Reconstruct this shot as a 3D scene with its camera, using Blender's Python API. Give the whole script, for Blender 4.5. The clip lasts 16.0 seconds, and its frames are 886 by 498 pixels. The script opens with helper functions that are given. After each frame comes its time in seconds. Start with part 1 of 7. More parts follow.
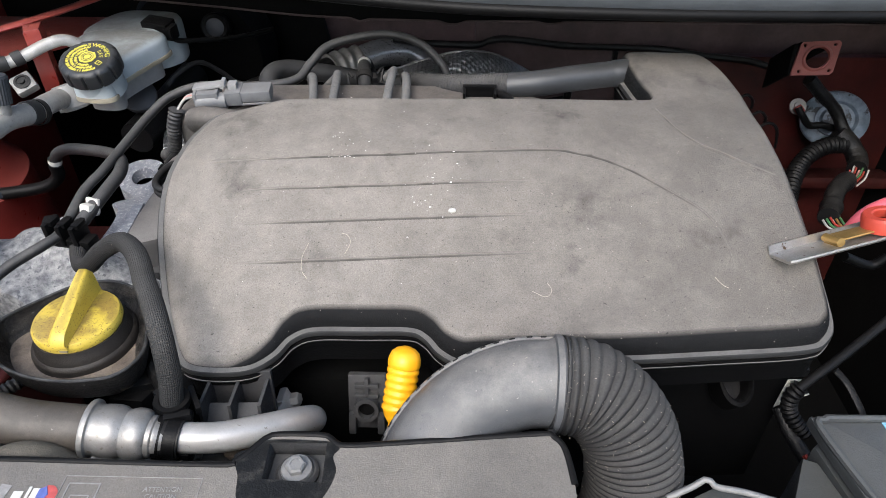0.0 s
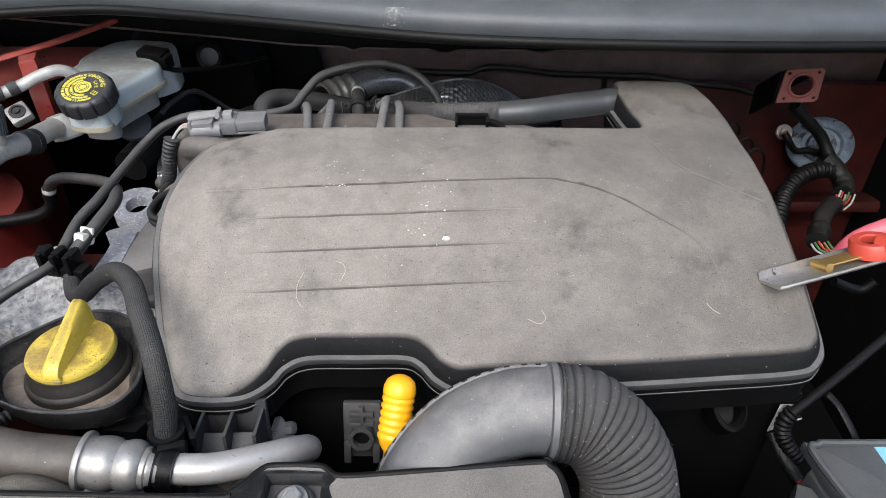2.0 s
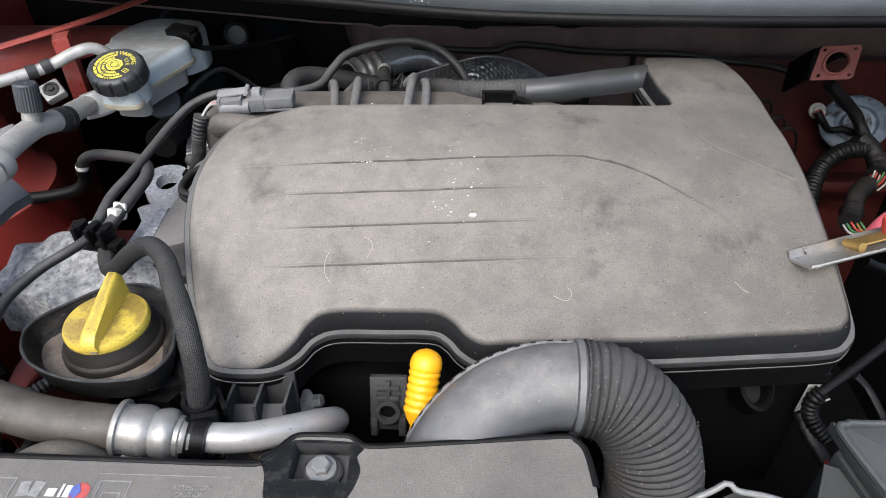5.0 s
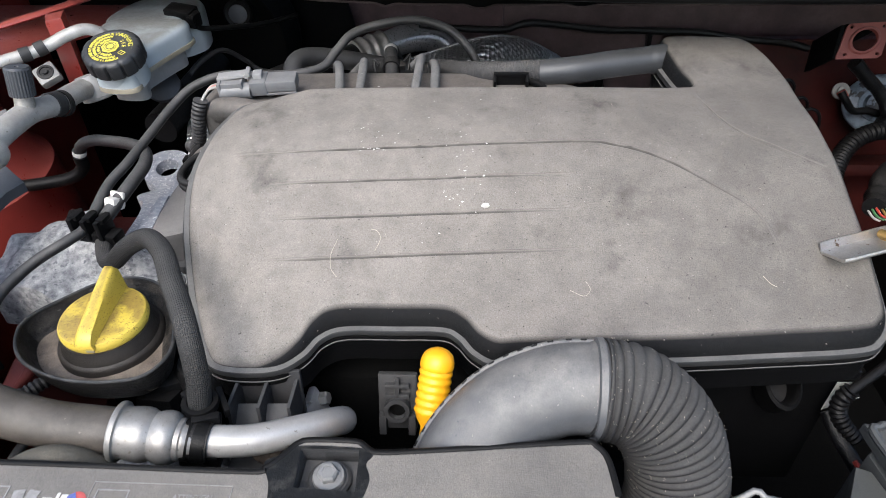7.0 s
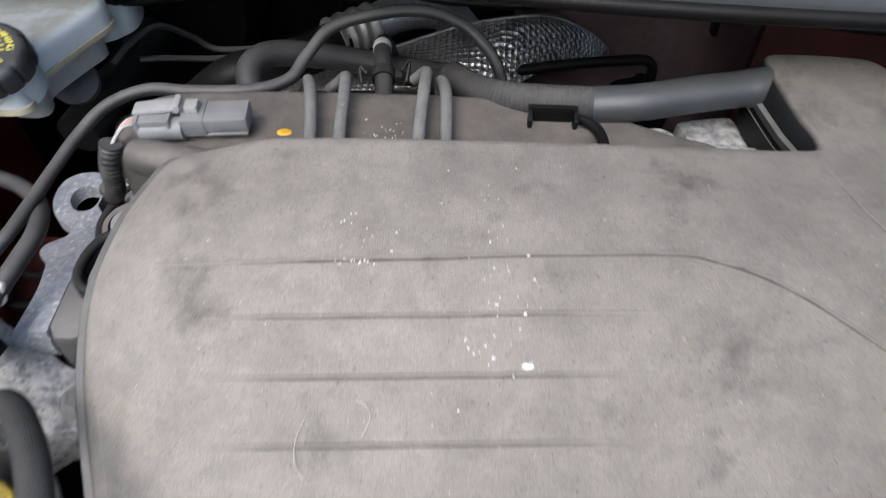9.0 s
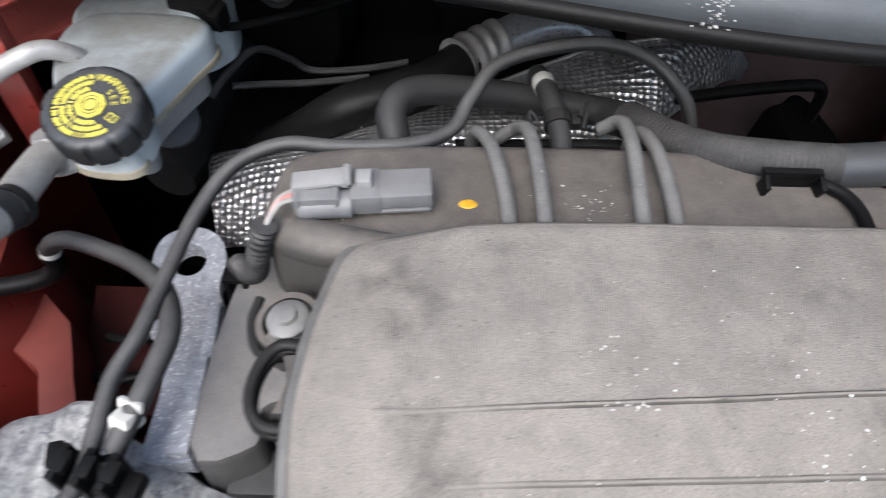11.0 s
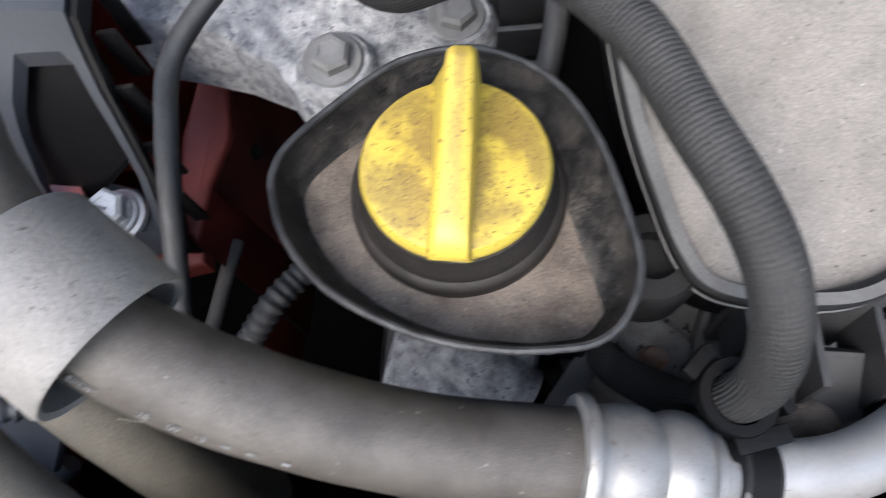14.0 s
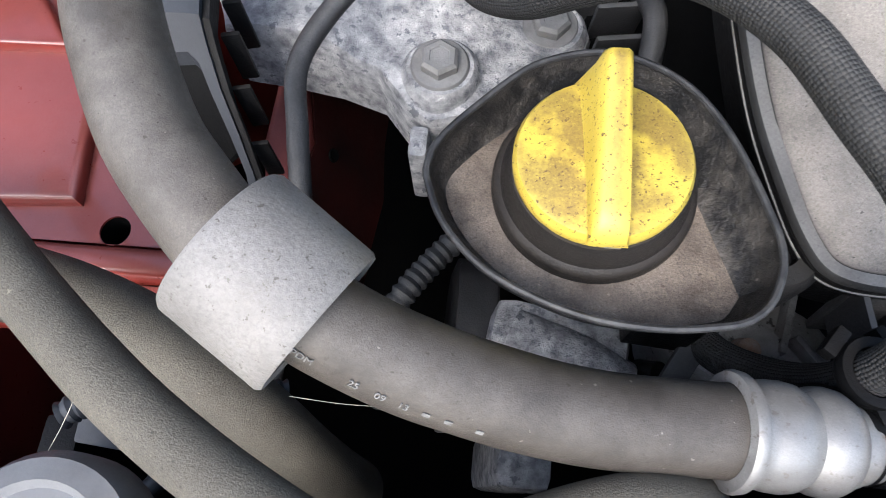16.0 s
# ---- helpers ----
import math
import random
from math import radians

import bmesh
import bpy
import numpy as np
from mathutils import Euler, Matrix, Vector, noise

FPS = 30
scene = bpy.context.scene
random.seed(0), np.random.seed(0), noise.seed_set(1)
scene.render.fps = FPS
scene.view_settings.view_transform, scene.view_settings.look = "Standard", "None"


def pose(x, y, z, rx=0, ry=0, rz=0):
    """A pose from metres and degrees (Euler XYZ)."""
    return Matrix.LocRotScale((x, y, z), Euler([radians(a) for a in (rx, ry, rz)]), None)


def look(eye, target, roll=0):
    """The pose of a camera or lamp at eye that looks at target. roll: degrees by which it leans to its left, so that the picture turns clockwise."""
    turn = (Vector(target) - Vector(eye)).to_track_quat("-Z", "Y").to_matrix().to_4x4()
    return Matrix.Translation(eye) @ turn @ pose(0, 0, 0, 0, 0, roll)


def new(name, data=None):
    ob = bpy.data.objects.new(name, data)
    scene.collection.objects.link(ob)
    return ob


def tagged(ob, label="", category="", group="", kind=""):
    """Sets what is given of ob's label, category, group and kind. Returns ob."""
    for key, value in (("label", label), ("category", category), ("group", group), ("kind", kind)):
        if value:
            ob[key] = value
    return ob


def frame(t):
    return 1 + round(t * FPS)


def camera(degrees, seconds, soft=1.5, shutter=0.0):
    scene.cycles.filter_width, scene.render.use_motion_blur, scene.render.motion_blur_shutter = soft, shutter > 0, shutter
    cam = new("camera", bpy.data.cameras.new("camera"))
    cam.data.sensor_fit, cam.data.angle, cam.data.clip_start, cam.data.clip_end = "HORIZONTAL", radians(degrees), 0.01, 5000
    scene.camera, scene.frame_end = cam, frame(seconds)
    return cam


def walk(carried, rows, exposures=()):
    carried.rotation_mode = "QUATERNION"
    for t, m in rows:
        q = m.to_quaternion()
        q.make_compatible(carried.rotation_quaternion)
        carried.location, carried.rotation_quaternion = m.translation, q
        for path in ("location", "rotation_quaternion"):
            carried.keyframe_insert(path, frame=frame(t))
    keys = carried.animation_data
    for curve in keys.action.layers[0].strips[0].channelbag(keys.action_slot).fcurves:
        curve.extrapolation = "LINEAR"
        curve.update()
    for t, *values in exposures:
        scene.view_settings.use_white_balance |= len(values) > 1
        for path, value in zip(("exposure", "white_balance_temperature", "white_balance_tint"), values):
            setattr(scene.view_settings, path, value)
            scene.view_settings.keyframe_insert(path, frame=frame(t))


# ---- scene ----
cam = camera(67.3, 16.0, 0.7, 0.6)
PATH = [
    (0, (0.033, 0.055, 1.361), (-0.011, 1.625, 0.123), -0.2),
    (0.5, (0.032, 0.051, 1.36), (-0.001, 1.638, 0.143), -0.1),
    (1, (0.035, 0.054, 1.362), (0.011, 1.653, 0.161), 0.4),
    (1.5, (0.038, 0.055, 1.364), (0.011, 1.666, 0.178), -0.6),
    (2, (0.031, 0.054, 1.367), (0.011, 1.666, 0.183), -0.0),
    (2.5, (0.025, 0.054, 1.36), (0.017, 1.662, 0.171), 0.9),
    (3, (0.025, 0.05, 1.361), (0.023, 1.651, 0.163), 1.2),
    (3.5, (0.015, 0.044, 1.368), (0.01, 1.638, 0.16), 0.8),
    (3.7, (0.024, 0.045, 1.36), (0.006, 1.659, 0.179), 1.1),
    (5.8, (0.028, 0.057, 1.368), (-0.091, 1.614, 0.118), -1.9),
    (6, (0.024, 0.06, 1.365), (-0.097, 1.617, 0.116), -1.3),
    (6.5, (0.022, 0.062, 1.355), (-0.085, 1.618, 0.103), -1.1),
    (7, (0.022, 0.076, 1.357), (-0.081, 1.613, 0.082), -1.6),
    (7.5, (0.007, 0.117, 1.36), (-0.098, 1.615, 0.039), -1.4),
    (8, (-0.009, 0.162, 1.354), (-0.1, 1.619, -0.014), -0.1),
    (8.2, (-0.007, 0.187, 1.358), (-0.094, 1.606, -0.048), 0.3),
    (10.3, (-0.07, 0.447, 1.319), (-0.077, 1.764, -0.187), -0.0),
    (10.5, (-0.092, 0.442, 1.318), (-0.11, 1.751, -0.193), 0.3),
    (11, (-0.15, 0.42, 1.332), (-0.176, 1.71, -0.196), 0.8),
    (11.5, (-0.204, 0.411, 1.346), (-0.231, 1.663, -0.213), -2.6),
    (12, (-0.236, 0.416, 1.317), (-0.24, 1.59, -0.302), -2.2),
    (12.5, (-0.245, 0.405, 1.28), (-0.253, 1.463, -0.417), -0.9),
    (13, (-0.237, 0.366, 1.237), (-0.229, 1.305, -0.529), 2.4),
    (13.5, (-0.232, 0.329, 1.241), (-0.372, 1.136, -0.584), -6.4),
    (14, (-0.242, 0.322, 1.201), (-0.438, 0.961, -0.684), -11.8),
    (14.5, (-0.292, 0.309, 1.203), (-0.542, 0.919, -0.685), -15.2),
    (15, (-0.311, 0.303, 1.208), (-0.514, 0.943, -0.676), -11.1),
    (15.5, (-0.308, 0.303, 1.209), (-0.444, 0.985, -0.666), -5.6),
    (16, (-0.301, 0.301, 1.214), (-0.435, 0.998, -0.656), -5.7),
]
walk(cam, [(t, look(eye, target, roll)) for t, eye, target, roll in PATH], exposures=[(0.0, 1.22, 6200, 9), (3.5, 1.24, 6200, 9), (7.0, 1.32, 6120, 9), (8.2, 1.22, 6120, 9), (10.5, 1.38, 6080, 10), (13.0, 1.34, 6050, 10), (15.0, 1.64, 6020, 10), (16.0, 1.62, 6020, 10)])

# ---- world and light ----
world = bpy.data.worlds.new("world")
scene.world = world
world.use_nodes = True
wt = world.node_tree
sky = wt.nodes.new("ShaderNodeTexSky")
sky.sky_type = "NISHITA"
sky.sun_disc = False
sky.sun_elevation = radians(48)
sky.sun_rotation = radians(200)
sky.dust_density = 3.5
sky.air_density = 1.3
sky.ozone_density = 1.0
wt.links.new(sky.outputs[0], wt.nodes["Background"].inputs[0])
wt.nodes["Background"].inputs[1].default_value = 0.13

sun = new("sun", bpy.data.lights.new("sun", "SUN"))
sun.data.energy = 1.1
sun.data.angle = radians(40)
sun.data.color = (1.0, 0.985, 0.97)
sun.matrix_world = look((-0.5, -1.2, 3.2), (0.0, 0.5, 1.0))


# ---- materials ----
def mat(name, base, rough=0.6, metal=0.0, base2=None, scale=40.0, fine=0.25, dust=0.0,
        dust_col=(0.30, 0.275, 0.245), bump=0.15, bump_scale=600.0, spots=None, spot_scale=180.0, spot_lim=0.62,
        coat=0.0, trans=0.0, spec=0.5, emb=0.0, dust_lo=0.3, dust_hi=0.85, weave=0.0, rough_var=0.12, patch_lo=0.25, patch_hi=0.62, patch_scale=0.0, fleck=0.0, patch_amt=0.55, stain=0.0, grit=0.0, shade_dust_fade=0.0, pits=0.0, braid=0.0, span=(-0.05, 0.34)):
    m = bpy.data.materials.new(name)
    m.use_nodes = True
    nt = m.node_tree
    N, L = nt.nodes, nt.links
    b = N["Principled BSDF"]
    tc = N.new("ShaderNodeTexCoord")
    geo = N.new("ShaderNodeNewGeometry")
    co = geo.outputs["Position"]

    def noise_tex(sc, det=6.0, ro=0.6):
        n = N.new("ShaderNodeTexNoise")
        n.inputs["Scale"].default_value = sc
        n.inputs["Detail"].default_value = det
        n.inputs["Roughness"].default_value = ro
        L.new(co, n.inputs["Vector"])
        return n.outputs["Fac"]

    def ramp(src, lo, hi):
        r = N.new("ShaderNodeMapRange")
        r.inputs["From Min"].default_value = lo
        r.inputs["From Max"].default_value = hi
        L.new(src, r.inputs["Value"])
        return r.outputs["Result"]

    def mix(fac, a, c):
        x = N.new("ShaderNodeMix")
        x.data_type = "RGBA"
        if isinstance(fac, float):
            x.inputs["Factor"].default_value = fac
        else:
            L.new(fac, x.inputs["Factor"])
        for sock, v in ((x.inputs["A"], a), (x.inputs["B"], c)):
            if isinstance(v, tuple):
                sock.default_value = (*v, 1)
            else:
                L.new(v, sock)
        return x.outputs["Result"]

    def math_node(op, a, c):
        x = N.new("ShaderNodeMath")
        x.operation = op
        x.use_clamp = True
        for i, v in enumerate((a, c)):
            if isinstance(v, float):
                x.inputs[i].default_value = v
            else:
                L.new(v, x.inputs[i])
        return x.outputs[0]

    big = noise_tex(scale)
    grain = noise_tex(scale * 14.0, 4.0, 0.7)
    two = base2 or tuple(c * 0.62 for c in base)
    col = mix(ramp(big, 0.32, 0.70), two, base)
    dark = tuple(c * (1.0 - fine) for c in base)
    col = mix(math_node("MULTIPLY", ramp(grain, 0.42, 0.75), fine * 1.6), col, dark)
    if spots:
        sp = noise_tex(spot_scale, 3.0, 0.65)
        col = mix(ramp(sp, spot_lim, spot_lim + 0.06), col, spots)
    if dust > 0:
        up = N.new("ShaderNodeSeparateXYZ")
        L.new(geo.outputs["Normal"], up.inputs[0])
        face = ramp(up.outputs["Z"], dust_lo, dust_hi)
        patch = ramp(noise_tex(patch_scale or scale * 0.45, 7.0, 0.66), patch_lo, patch_hi)
        speck = ramp(noise_tex(900.0, 3.0, 0.7), 0.25, 0.7)
        amount = math_node("MULTIPLY", face, dust)
        amount = math_node("MULTIPLY", amount, math_node("ADD", math_node("MULTIPLY", patch, patch_amt), 1.0 - patch_amt))
        amount = math_node("MULTIPLY", amount, math_node("ADD", math_node("MULTIPLY", speck, 0.35), 0.65))
        if fleck > 0:
            # small dark rubbed specks in the dust
            rub = ramp(noise_tex(560.0, 4.0, 0.7), 0.57, 0.72)
            amount = math_node("MULTIPLY", amount, math_node("SUBTRACT", 1.0, math_node("MULTIPLY", rub, fleck)))
        if shade_dust_fade > 0:
            # dust thinned along x: painted falloff on the lid, bare rubber on the hose
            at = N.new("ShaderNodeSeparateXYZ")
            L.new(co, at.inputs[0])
            amount = math_node("MULTIPLY", amount, math_node("SUBTRACT", 1.0, math_node("MULTIPLY", ramp(at.outputs["X"], *span), shade_dust_fade)))
        if stain > 0:
            # a few broad worn smudges
            smudge = ramp(noise_tex(15.0, 6.0, 0.62), 0.58, 0.74)
            amount = math_node("MULTIPLY", amount, math_node("SUBTRACT", 1.0, math_node("MULTIPLY", smudge, stain)))
        tone = ramp(noise_tex(70.0, 6.0, 0.7), 0.3, 0.7)
        dcol = mix(tone, tuple(c * 0.82 for c in dust_col), tuple(c * 1.10 for c in dust_col))
        if grit > 0:
            sand = ramp(noise_tex(1500.0, 2.0, 0.8), 0.30, 0.70)
            dcol = mix(sand, tuple(c * (1 - grit) for c in dust_col), dcol)
        col = mix(amount, col, dcol)
    if pits > 0:
        # sparse dark specks of grime, and a few pale ones
        col = mix(math_node("MULTIPLY", ramp(noise_tex(420.0, 2.0, 0.5), 0.705, 0.74), pits), col, tuple(c * 0.9 for c in base))
        if dust > 0:
            col = mix(math_node("MULTIPLY", ramp(noise_tex(333.0, 2.0, 0.5), 0.735, 0.76), pits * 0.5), col, tuple(min(0.8, c * 1.6) for c in dust_col))
    L.new(col, b.inputs["Base Color"])
    rr = ramp(grain, 0.2, 0.8)
    r2 = N.new("ShaderNodeMapRange")
    L.new(rr, r2.inputs["Value"])
    r2.inputs["To Min"].default_value = max(0.03, rough - rough_var)
    r2.inputs["To Max"].default_value = min(1.0, rough + rough_var)
    L.new(r2.outputs["Result"], b.inputs["Roughness"])
    b.inputs["Metallic"].default_value = metal
    b.inputs["Coat Weight"].default_value = coat
    b.inputs["Specular IOR Level"].default_value = spec
    b.inputs["Transmission Weight"].default_value = trans
    height = noise_tex(bump_scale, 5.0, 0.65)
    bp = N.new("ShaderNodeBump")
    bp.inputs["Strength"].default_value = bump
    bp.inputs["Distance"].default_value = 0.0012
    L.new(height, bp.inputs["Height"])
    last = bp
    if emb > 0:
        v = N.new("ShaderNodeTexVoronoi")
        v.inputs["Scale"].default_value = emb
        v.inputs["Randomness"].default_value = 0.15
        L.new(co, v.inputs["Vector"])
        b2 = N.new("ShaderNodeBump")
        b2.inputs["Strength"].default_value = 1.0
        b2.inputs["Distance"].default_value = 0.004
        L.new(v.outputs["Distance"], b2.inputs["Height"])
        L.new(bp.outputs[0], b2.inputs["Normal"])
        last = b2
    if braid > 0:
        # woven threads round the sleeve
        mp = N.new("ShaderNodeMapping")
        mp.inputs["Scale"].default_value = (34.0, 620.0, 1.0)
        L.new(tc.outputs["UV"], mp.inputs["Vector"])
        vo = N.new("ShaderNodeTexVoronoi")
        vo.inputs["Scale"].default_value = 1.0
        vo.inputs["Randomness"].default_value = 0.25
        L.new(mp.outputs[0], vo.inputs["Vector"])
        b4 = N.new("ShaderNodeBump")
        b4.inputs["Strength"].default_value = braid
        b4.inputs["Distance"].default_value = 0.0012
        b4.invert = True
        L.new(vo.outputs["Distance"], b4.inputs["Height"])
        L.new(bp.outputs[0], b4.inputs["Normal"])
        last = b4
    if weave > 0:
        w = N.new("ShaderNodeTexWave")
        w.inputs["Scale"].default_value = weave
        w.inputs["Distortion"].default_value = 0.4
        L.new(tc.outputs["UV"], w.inputs["Vector"])
        b3 = N.new("ShaderNodeBump")
        b3.inputs["Strength"].default_value = 0.7
        b3.inputs["Distance"].default_value = 0.001
        L.new(w.outputs["Fac"], b3.inputs["Height"])
        L.new(bp.outputs[0], b3.inputs["Normal"])
        last = b3
    L.new(last.outputs[0], b.inputs["Normal"])
    return m


# lid and ridges darken to the right: light falloff put into the dust
M_COVER = mat("dusty_black_plastic", (0.011, 0.011, 0.0115), 0.6, base2=(0.007, 0.007, 0.0075), scale=22, dust=0.93,
              dust_col=(0.365, 0.330, 0.290), bump=0.55, bump_scale=1200, dust_lo=0.60, dust_hi=0.83, patch_lo=0.36, patch_hi=0.60, patch_scale=26, patch_amt=0.22, spec=0.14, fleck=0.40, stain=0.58, grit=0.26, shade_dust_fade=0.46, pits=0.6)
M_RIDGE = mat("dusty_moulded_ridge", (0.060, 0.056, 0.052), 0.7, scale=22, dust=0.92, dust_col=(0.352, 0.318, 0.280), bump=0.4, bump_scale=1200, spec=0.10, dust_lo=0.42, dust_hi=0.90, patch_amt=0.2, patch_scale=26, fleck=0.35, stain=0.35, grit=0.26, shade_dust_fade=0.46)
M_RIM = mat("scuffed_black_edge", (0.026, 0.026, 0.026), 0.5, scale=50, dust=0.75, dust_col=(0.20, 0.190, 0.176), dust_lo=0.5, dust_hi=0.95, fleck=0.4, bump=0.2, spec=0.35)
M_BLACK = mat("black_plastic", (0.0050, 0.0050, 0.0053), 0.4, scale=30, dust=0.12, dust_col=(0.07, 0.066, 0.062), bump=0.25, spec=0.12)
M_BLACKD = mat("dusty_dark_plastic", (0.013, 0.013, 0.0135), 0.45, scale=30, dust=0.4, dust_col=(0.062, 0.058, 0.053), bump=0.3, spec=0.17)
M_WET = mat("oily_black_stain", (0.012, 0.012, 0.0115), 0.35, scale=70, dust=0.35, dust_col=(0.09, 0.083, 0.073), bump=0.4, spec=0.4, patch_scale=110, patch_lo=0.5, patch_hi=0.62, patch_amt=1.0)
M_EDGE = mat("worn_black_edge", (0.022, 0.022, 0.023), 0.45, scale=80, dust=0.4, dust_col=(0.13, 0.126, 0.12), bump=0.3, spec=0.4, dust_lo=-0.5, dust_hi=0.9, patch_scale=90, patch_amt=0.9, patch_lo=0.4, patch_hi=0.6)
M_FITTING = mat("scuffed_dark_fitting", (0.032, 0.032, 0.034), 0.5, scale=60, dust=0.55, dust_col=(0.13, 0.126, 0.12), bump=0.3, spec=0.35, dust_lo=-0.2, dust_hi=0.9, fleck=0.3)
M_ALLOY = mat("stained_grey_alloy", (0.40, 0.386, 0.366), 0.65, metal=0.1, base2=(0.17, 0.163, 0.152), scale=45, fine=0.4, bump=0.7, bump_scale=420, spots=(0.05, 0.045, 0.04), spot_scale=150, spot_lim=0.62)
# near-black: the shade deep in the bay is put into this colour
M_DEEP = mat("deep_shade_black", (0.0042, 0.0041, 0.0040), 0.8, scale=20, bump=0.1, spec=0.08)
M_RUBBER = mat("grey_black_rubber", (0.026, 0.026, 0.027), 0.58, scale=60, dust=0.28, dust_col=(0.12, 0.116, 0.11), bump=0.25, spec=0.35, dust_lo=0.2, dust_hi=0.95)
M_DUSTRUB = mat("dust_coated_rubber", (0.022, 0.022, 0.023), 0.5, scale=60, dust=0.55, dust_col=(0.165, 0.158, 0.150), bump=0.3, spec=0.35, dust_lo=0.0, dust_hi=0.9, fleck=0.35)
M_TUBE = mat("dust_caked_grey_tube", (0.07, 0.068, 0.066), 0.7, scale=90, dust=0.85, dust_col=(0.25, 0.24, 0.225), bump=0.4, spec=0.3, dust_lo=-0.5, dust_hi=0.7, fleck=0.5, grit=0.3, spots=(0.42, 0.41, 0.39), spot_scale=420, spot_lim=0.66)
M_HOSE = mat("dusty_rubber_hose", (0.064, 0.053, 0.043), 0.50, pits=0.9, shade_dust_fade=0.55, span=(-0.40, -0.29), scale=60, dust=0.9, dust_col=(0.215, 0.192, 0.165), spec=0.45, fleck=0.4, grit=0.3, patch_scale=30, patch_lo=0.36, patch_hi=0.62, patch_amt=0.75, bump=0.28, bump_scale=1500, dust_lo=-0.4, dust_hi=0.9)
M_BROWNHOSE = mat("brown_dusty_hose", (0.060, 0.053, 0.042), 0.7, pits=0.9, scale=60, dust=0.85, dust_col=(0.20, 0.177, 0.135), grit=0.5, fleck=0.6, bump=0.6, bump_scale=1300, dust_lo=-0.9, dust_hi=0.6)
M_ELBOW = mat("grey_black_moulding", (0.082, 0.085, 0.092), 0.5, scale=30, pits=0.8, dust=0.85, dust_col=(0.29, 0.27, 0.243), bump=0.25, bump_scale=1200, dust_lo=0.3, dust_hi=1.0, patch_lo=0.40, patch_hi=0.62, patch_scale=24, fleck=0.3)
M_CORR = mat("fibrous_corrugated_hose", (0.026, 0.026, 0.028), 0.9, scale=50, fine=0.4, dust=0.58, dust_col=(0.165, 0.158, 0.148), bump=1.0, bump_scale=900, spec=0.15, dust_lo=-0.1, dust_hi=0.9, fleck=0.4)
M_BRAID = mat("braided_sleeve", (0.028, 0.0275, 0.027), 0.75, scale=50, dust=0.40, dust_col=(0.125, 0.119, 0.111), bump=0.3, spec=0.25, fleck=0.4, braid=0.9)
M_YELLOW = mat("stained_yellow_plastic", (0.62, 0.48, 0.075), 0.42, base2=(0.54, 0.39, 0.055), scale=45, fine=0.15, dust=0.9,
               dust_col=(0.17, 0.105, 0.042), bump=0.15, spots=(0.10, 0.06, 0.022), spot_scale=700, spot_lim=0.595, dust_lo=0.9, dust_hi=1.0, patch_scale=60, patch_lo=0.38, patch_hi=0.54, patch_amt=1.0, fleck=0.6)
M_DIP = mat("orange_yellow_plastic", (0.90, 0.42, 0.008), 0.4, base2=(0.85, 0.38, 0.008), scale=20, fine=0.06, bump=0.05)
M_TRAY = mat("brown_stained_tray", (0.075, 0.052, 0.038), 0.6, base2=(0.03, 0.028, 0.026), scale=60, dust=0.95, dust_col=(0.33, 0.268, 0.21), stain=0.6, pits=0.7, bump=0.8, bump_scale=420, dust_lo=0.2, dust_hi=0.98, patch_scale=55, patch_lo=0.32, patch_hi=0.60, patch_amt=0.8, spec=0.3, spots=(0.22, 0.19, 0.16), spot_scale=120, spot_lim=0.70, fleck=0.6, grit=0.5)
M_BOWL = mat("grimy_black_bowl", (0.012, 0.0115, 0.011), 0.45, scale=40, dust=0.75, dust_col=(0.115, 0.100, 0.084), bump=1.0, bump_scale=300, dust_lo=-0.2, dust_hi=0.9, patch_scale=85, patch_lo=0.42, patch_hi=0.60, patch_amt=1.0, spec=0.4, fleck=0.5, spots=(0.13, 0.125, 0.12), spot_scale=170, spot_lim=0.68)
M_NECK = mat("grimy_filler_neck", (0.014, 0.013, 0.012), 0.5, scale=50, dust=0.7, dust_col=(0.060, 0.050, 0.041), bump=0.4, dust_lo=-0.2, dust_hi=0.95, patch_scale=60, patch_amt=0.7, spec=0.3, fleck=0.4)
M_CAST = mat("oxidised_cast_aluminium", (0.64, 0.63, 0.615), 0.7, metal=0.2, base2=(0.12, 0.125, 0.136), scale=120, fine=0.5, bump=1.0, bump_scale=480, spots=(0.19, 0.195, 0.205), spot_scale=170, spot_lim=0.58)
M_CASTB = mat("blue_grey_cast_steel", (0.42, 0.43, 0.46), 0.65, metal=0.2, base2=(0.24, 0.25, 0.28), scale=170, fine=0.35, bump=0.6, bump_scale=500, spots=(0.62, 0.62, 0.63), spot_scale=320, spot_lim=0.58)
M_ALU = mat("dull_aluminium_pipe", (0.52, 0.51, 0.49), 0.45, metal=0.35, base2=(0.36, 0.35, 0.335), scale=70, fine=0.4, bump=0.2, bump_scale=900, dust=0.6, dust_col=(0.36, 0.33, 0.285), dust_lo=-0.2, dust_hi=1.0, fleck=0.5, spots=(0.16, 0.145, 0.125), spot_scale=170, spot_lim=0.66)
M_BRIGHT = mat("bright_aluminium", (0.40, 0.388, 0.368), 0.42, metal=0.5, base2=(0.27, 0.262, 0.248), scale=110, fine=0.4, bump=0.12, bump_scale=500, dust=0.5, dust_col=(0.30, 0.275, 0.245), pits=0.4, spots=(0.22, 0.20, 0.18), spot_scale=240, spot_lim=0.62)
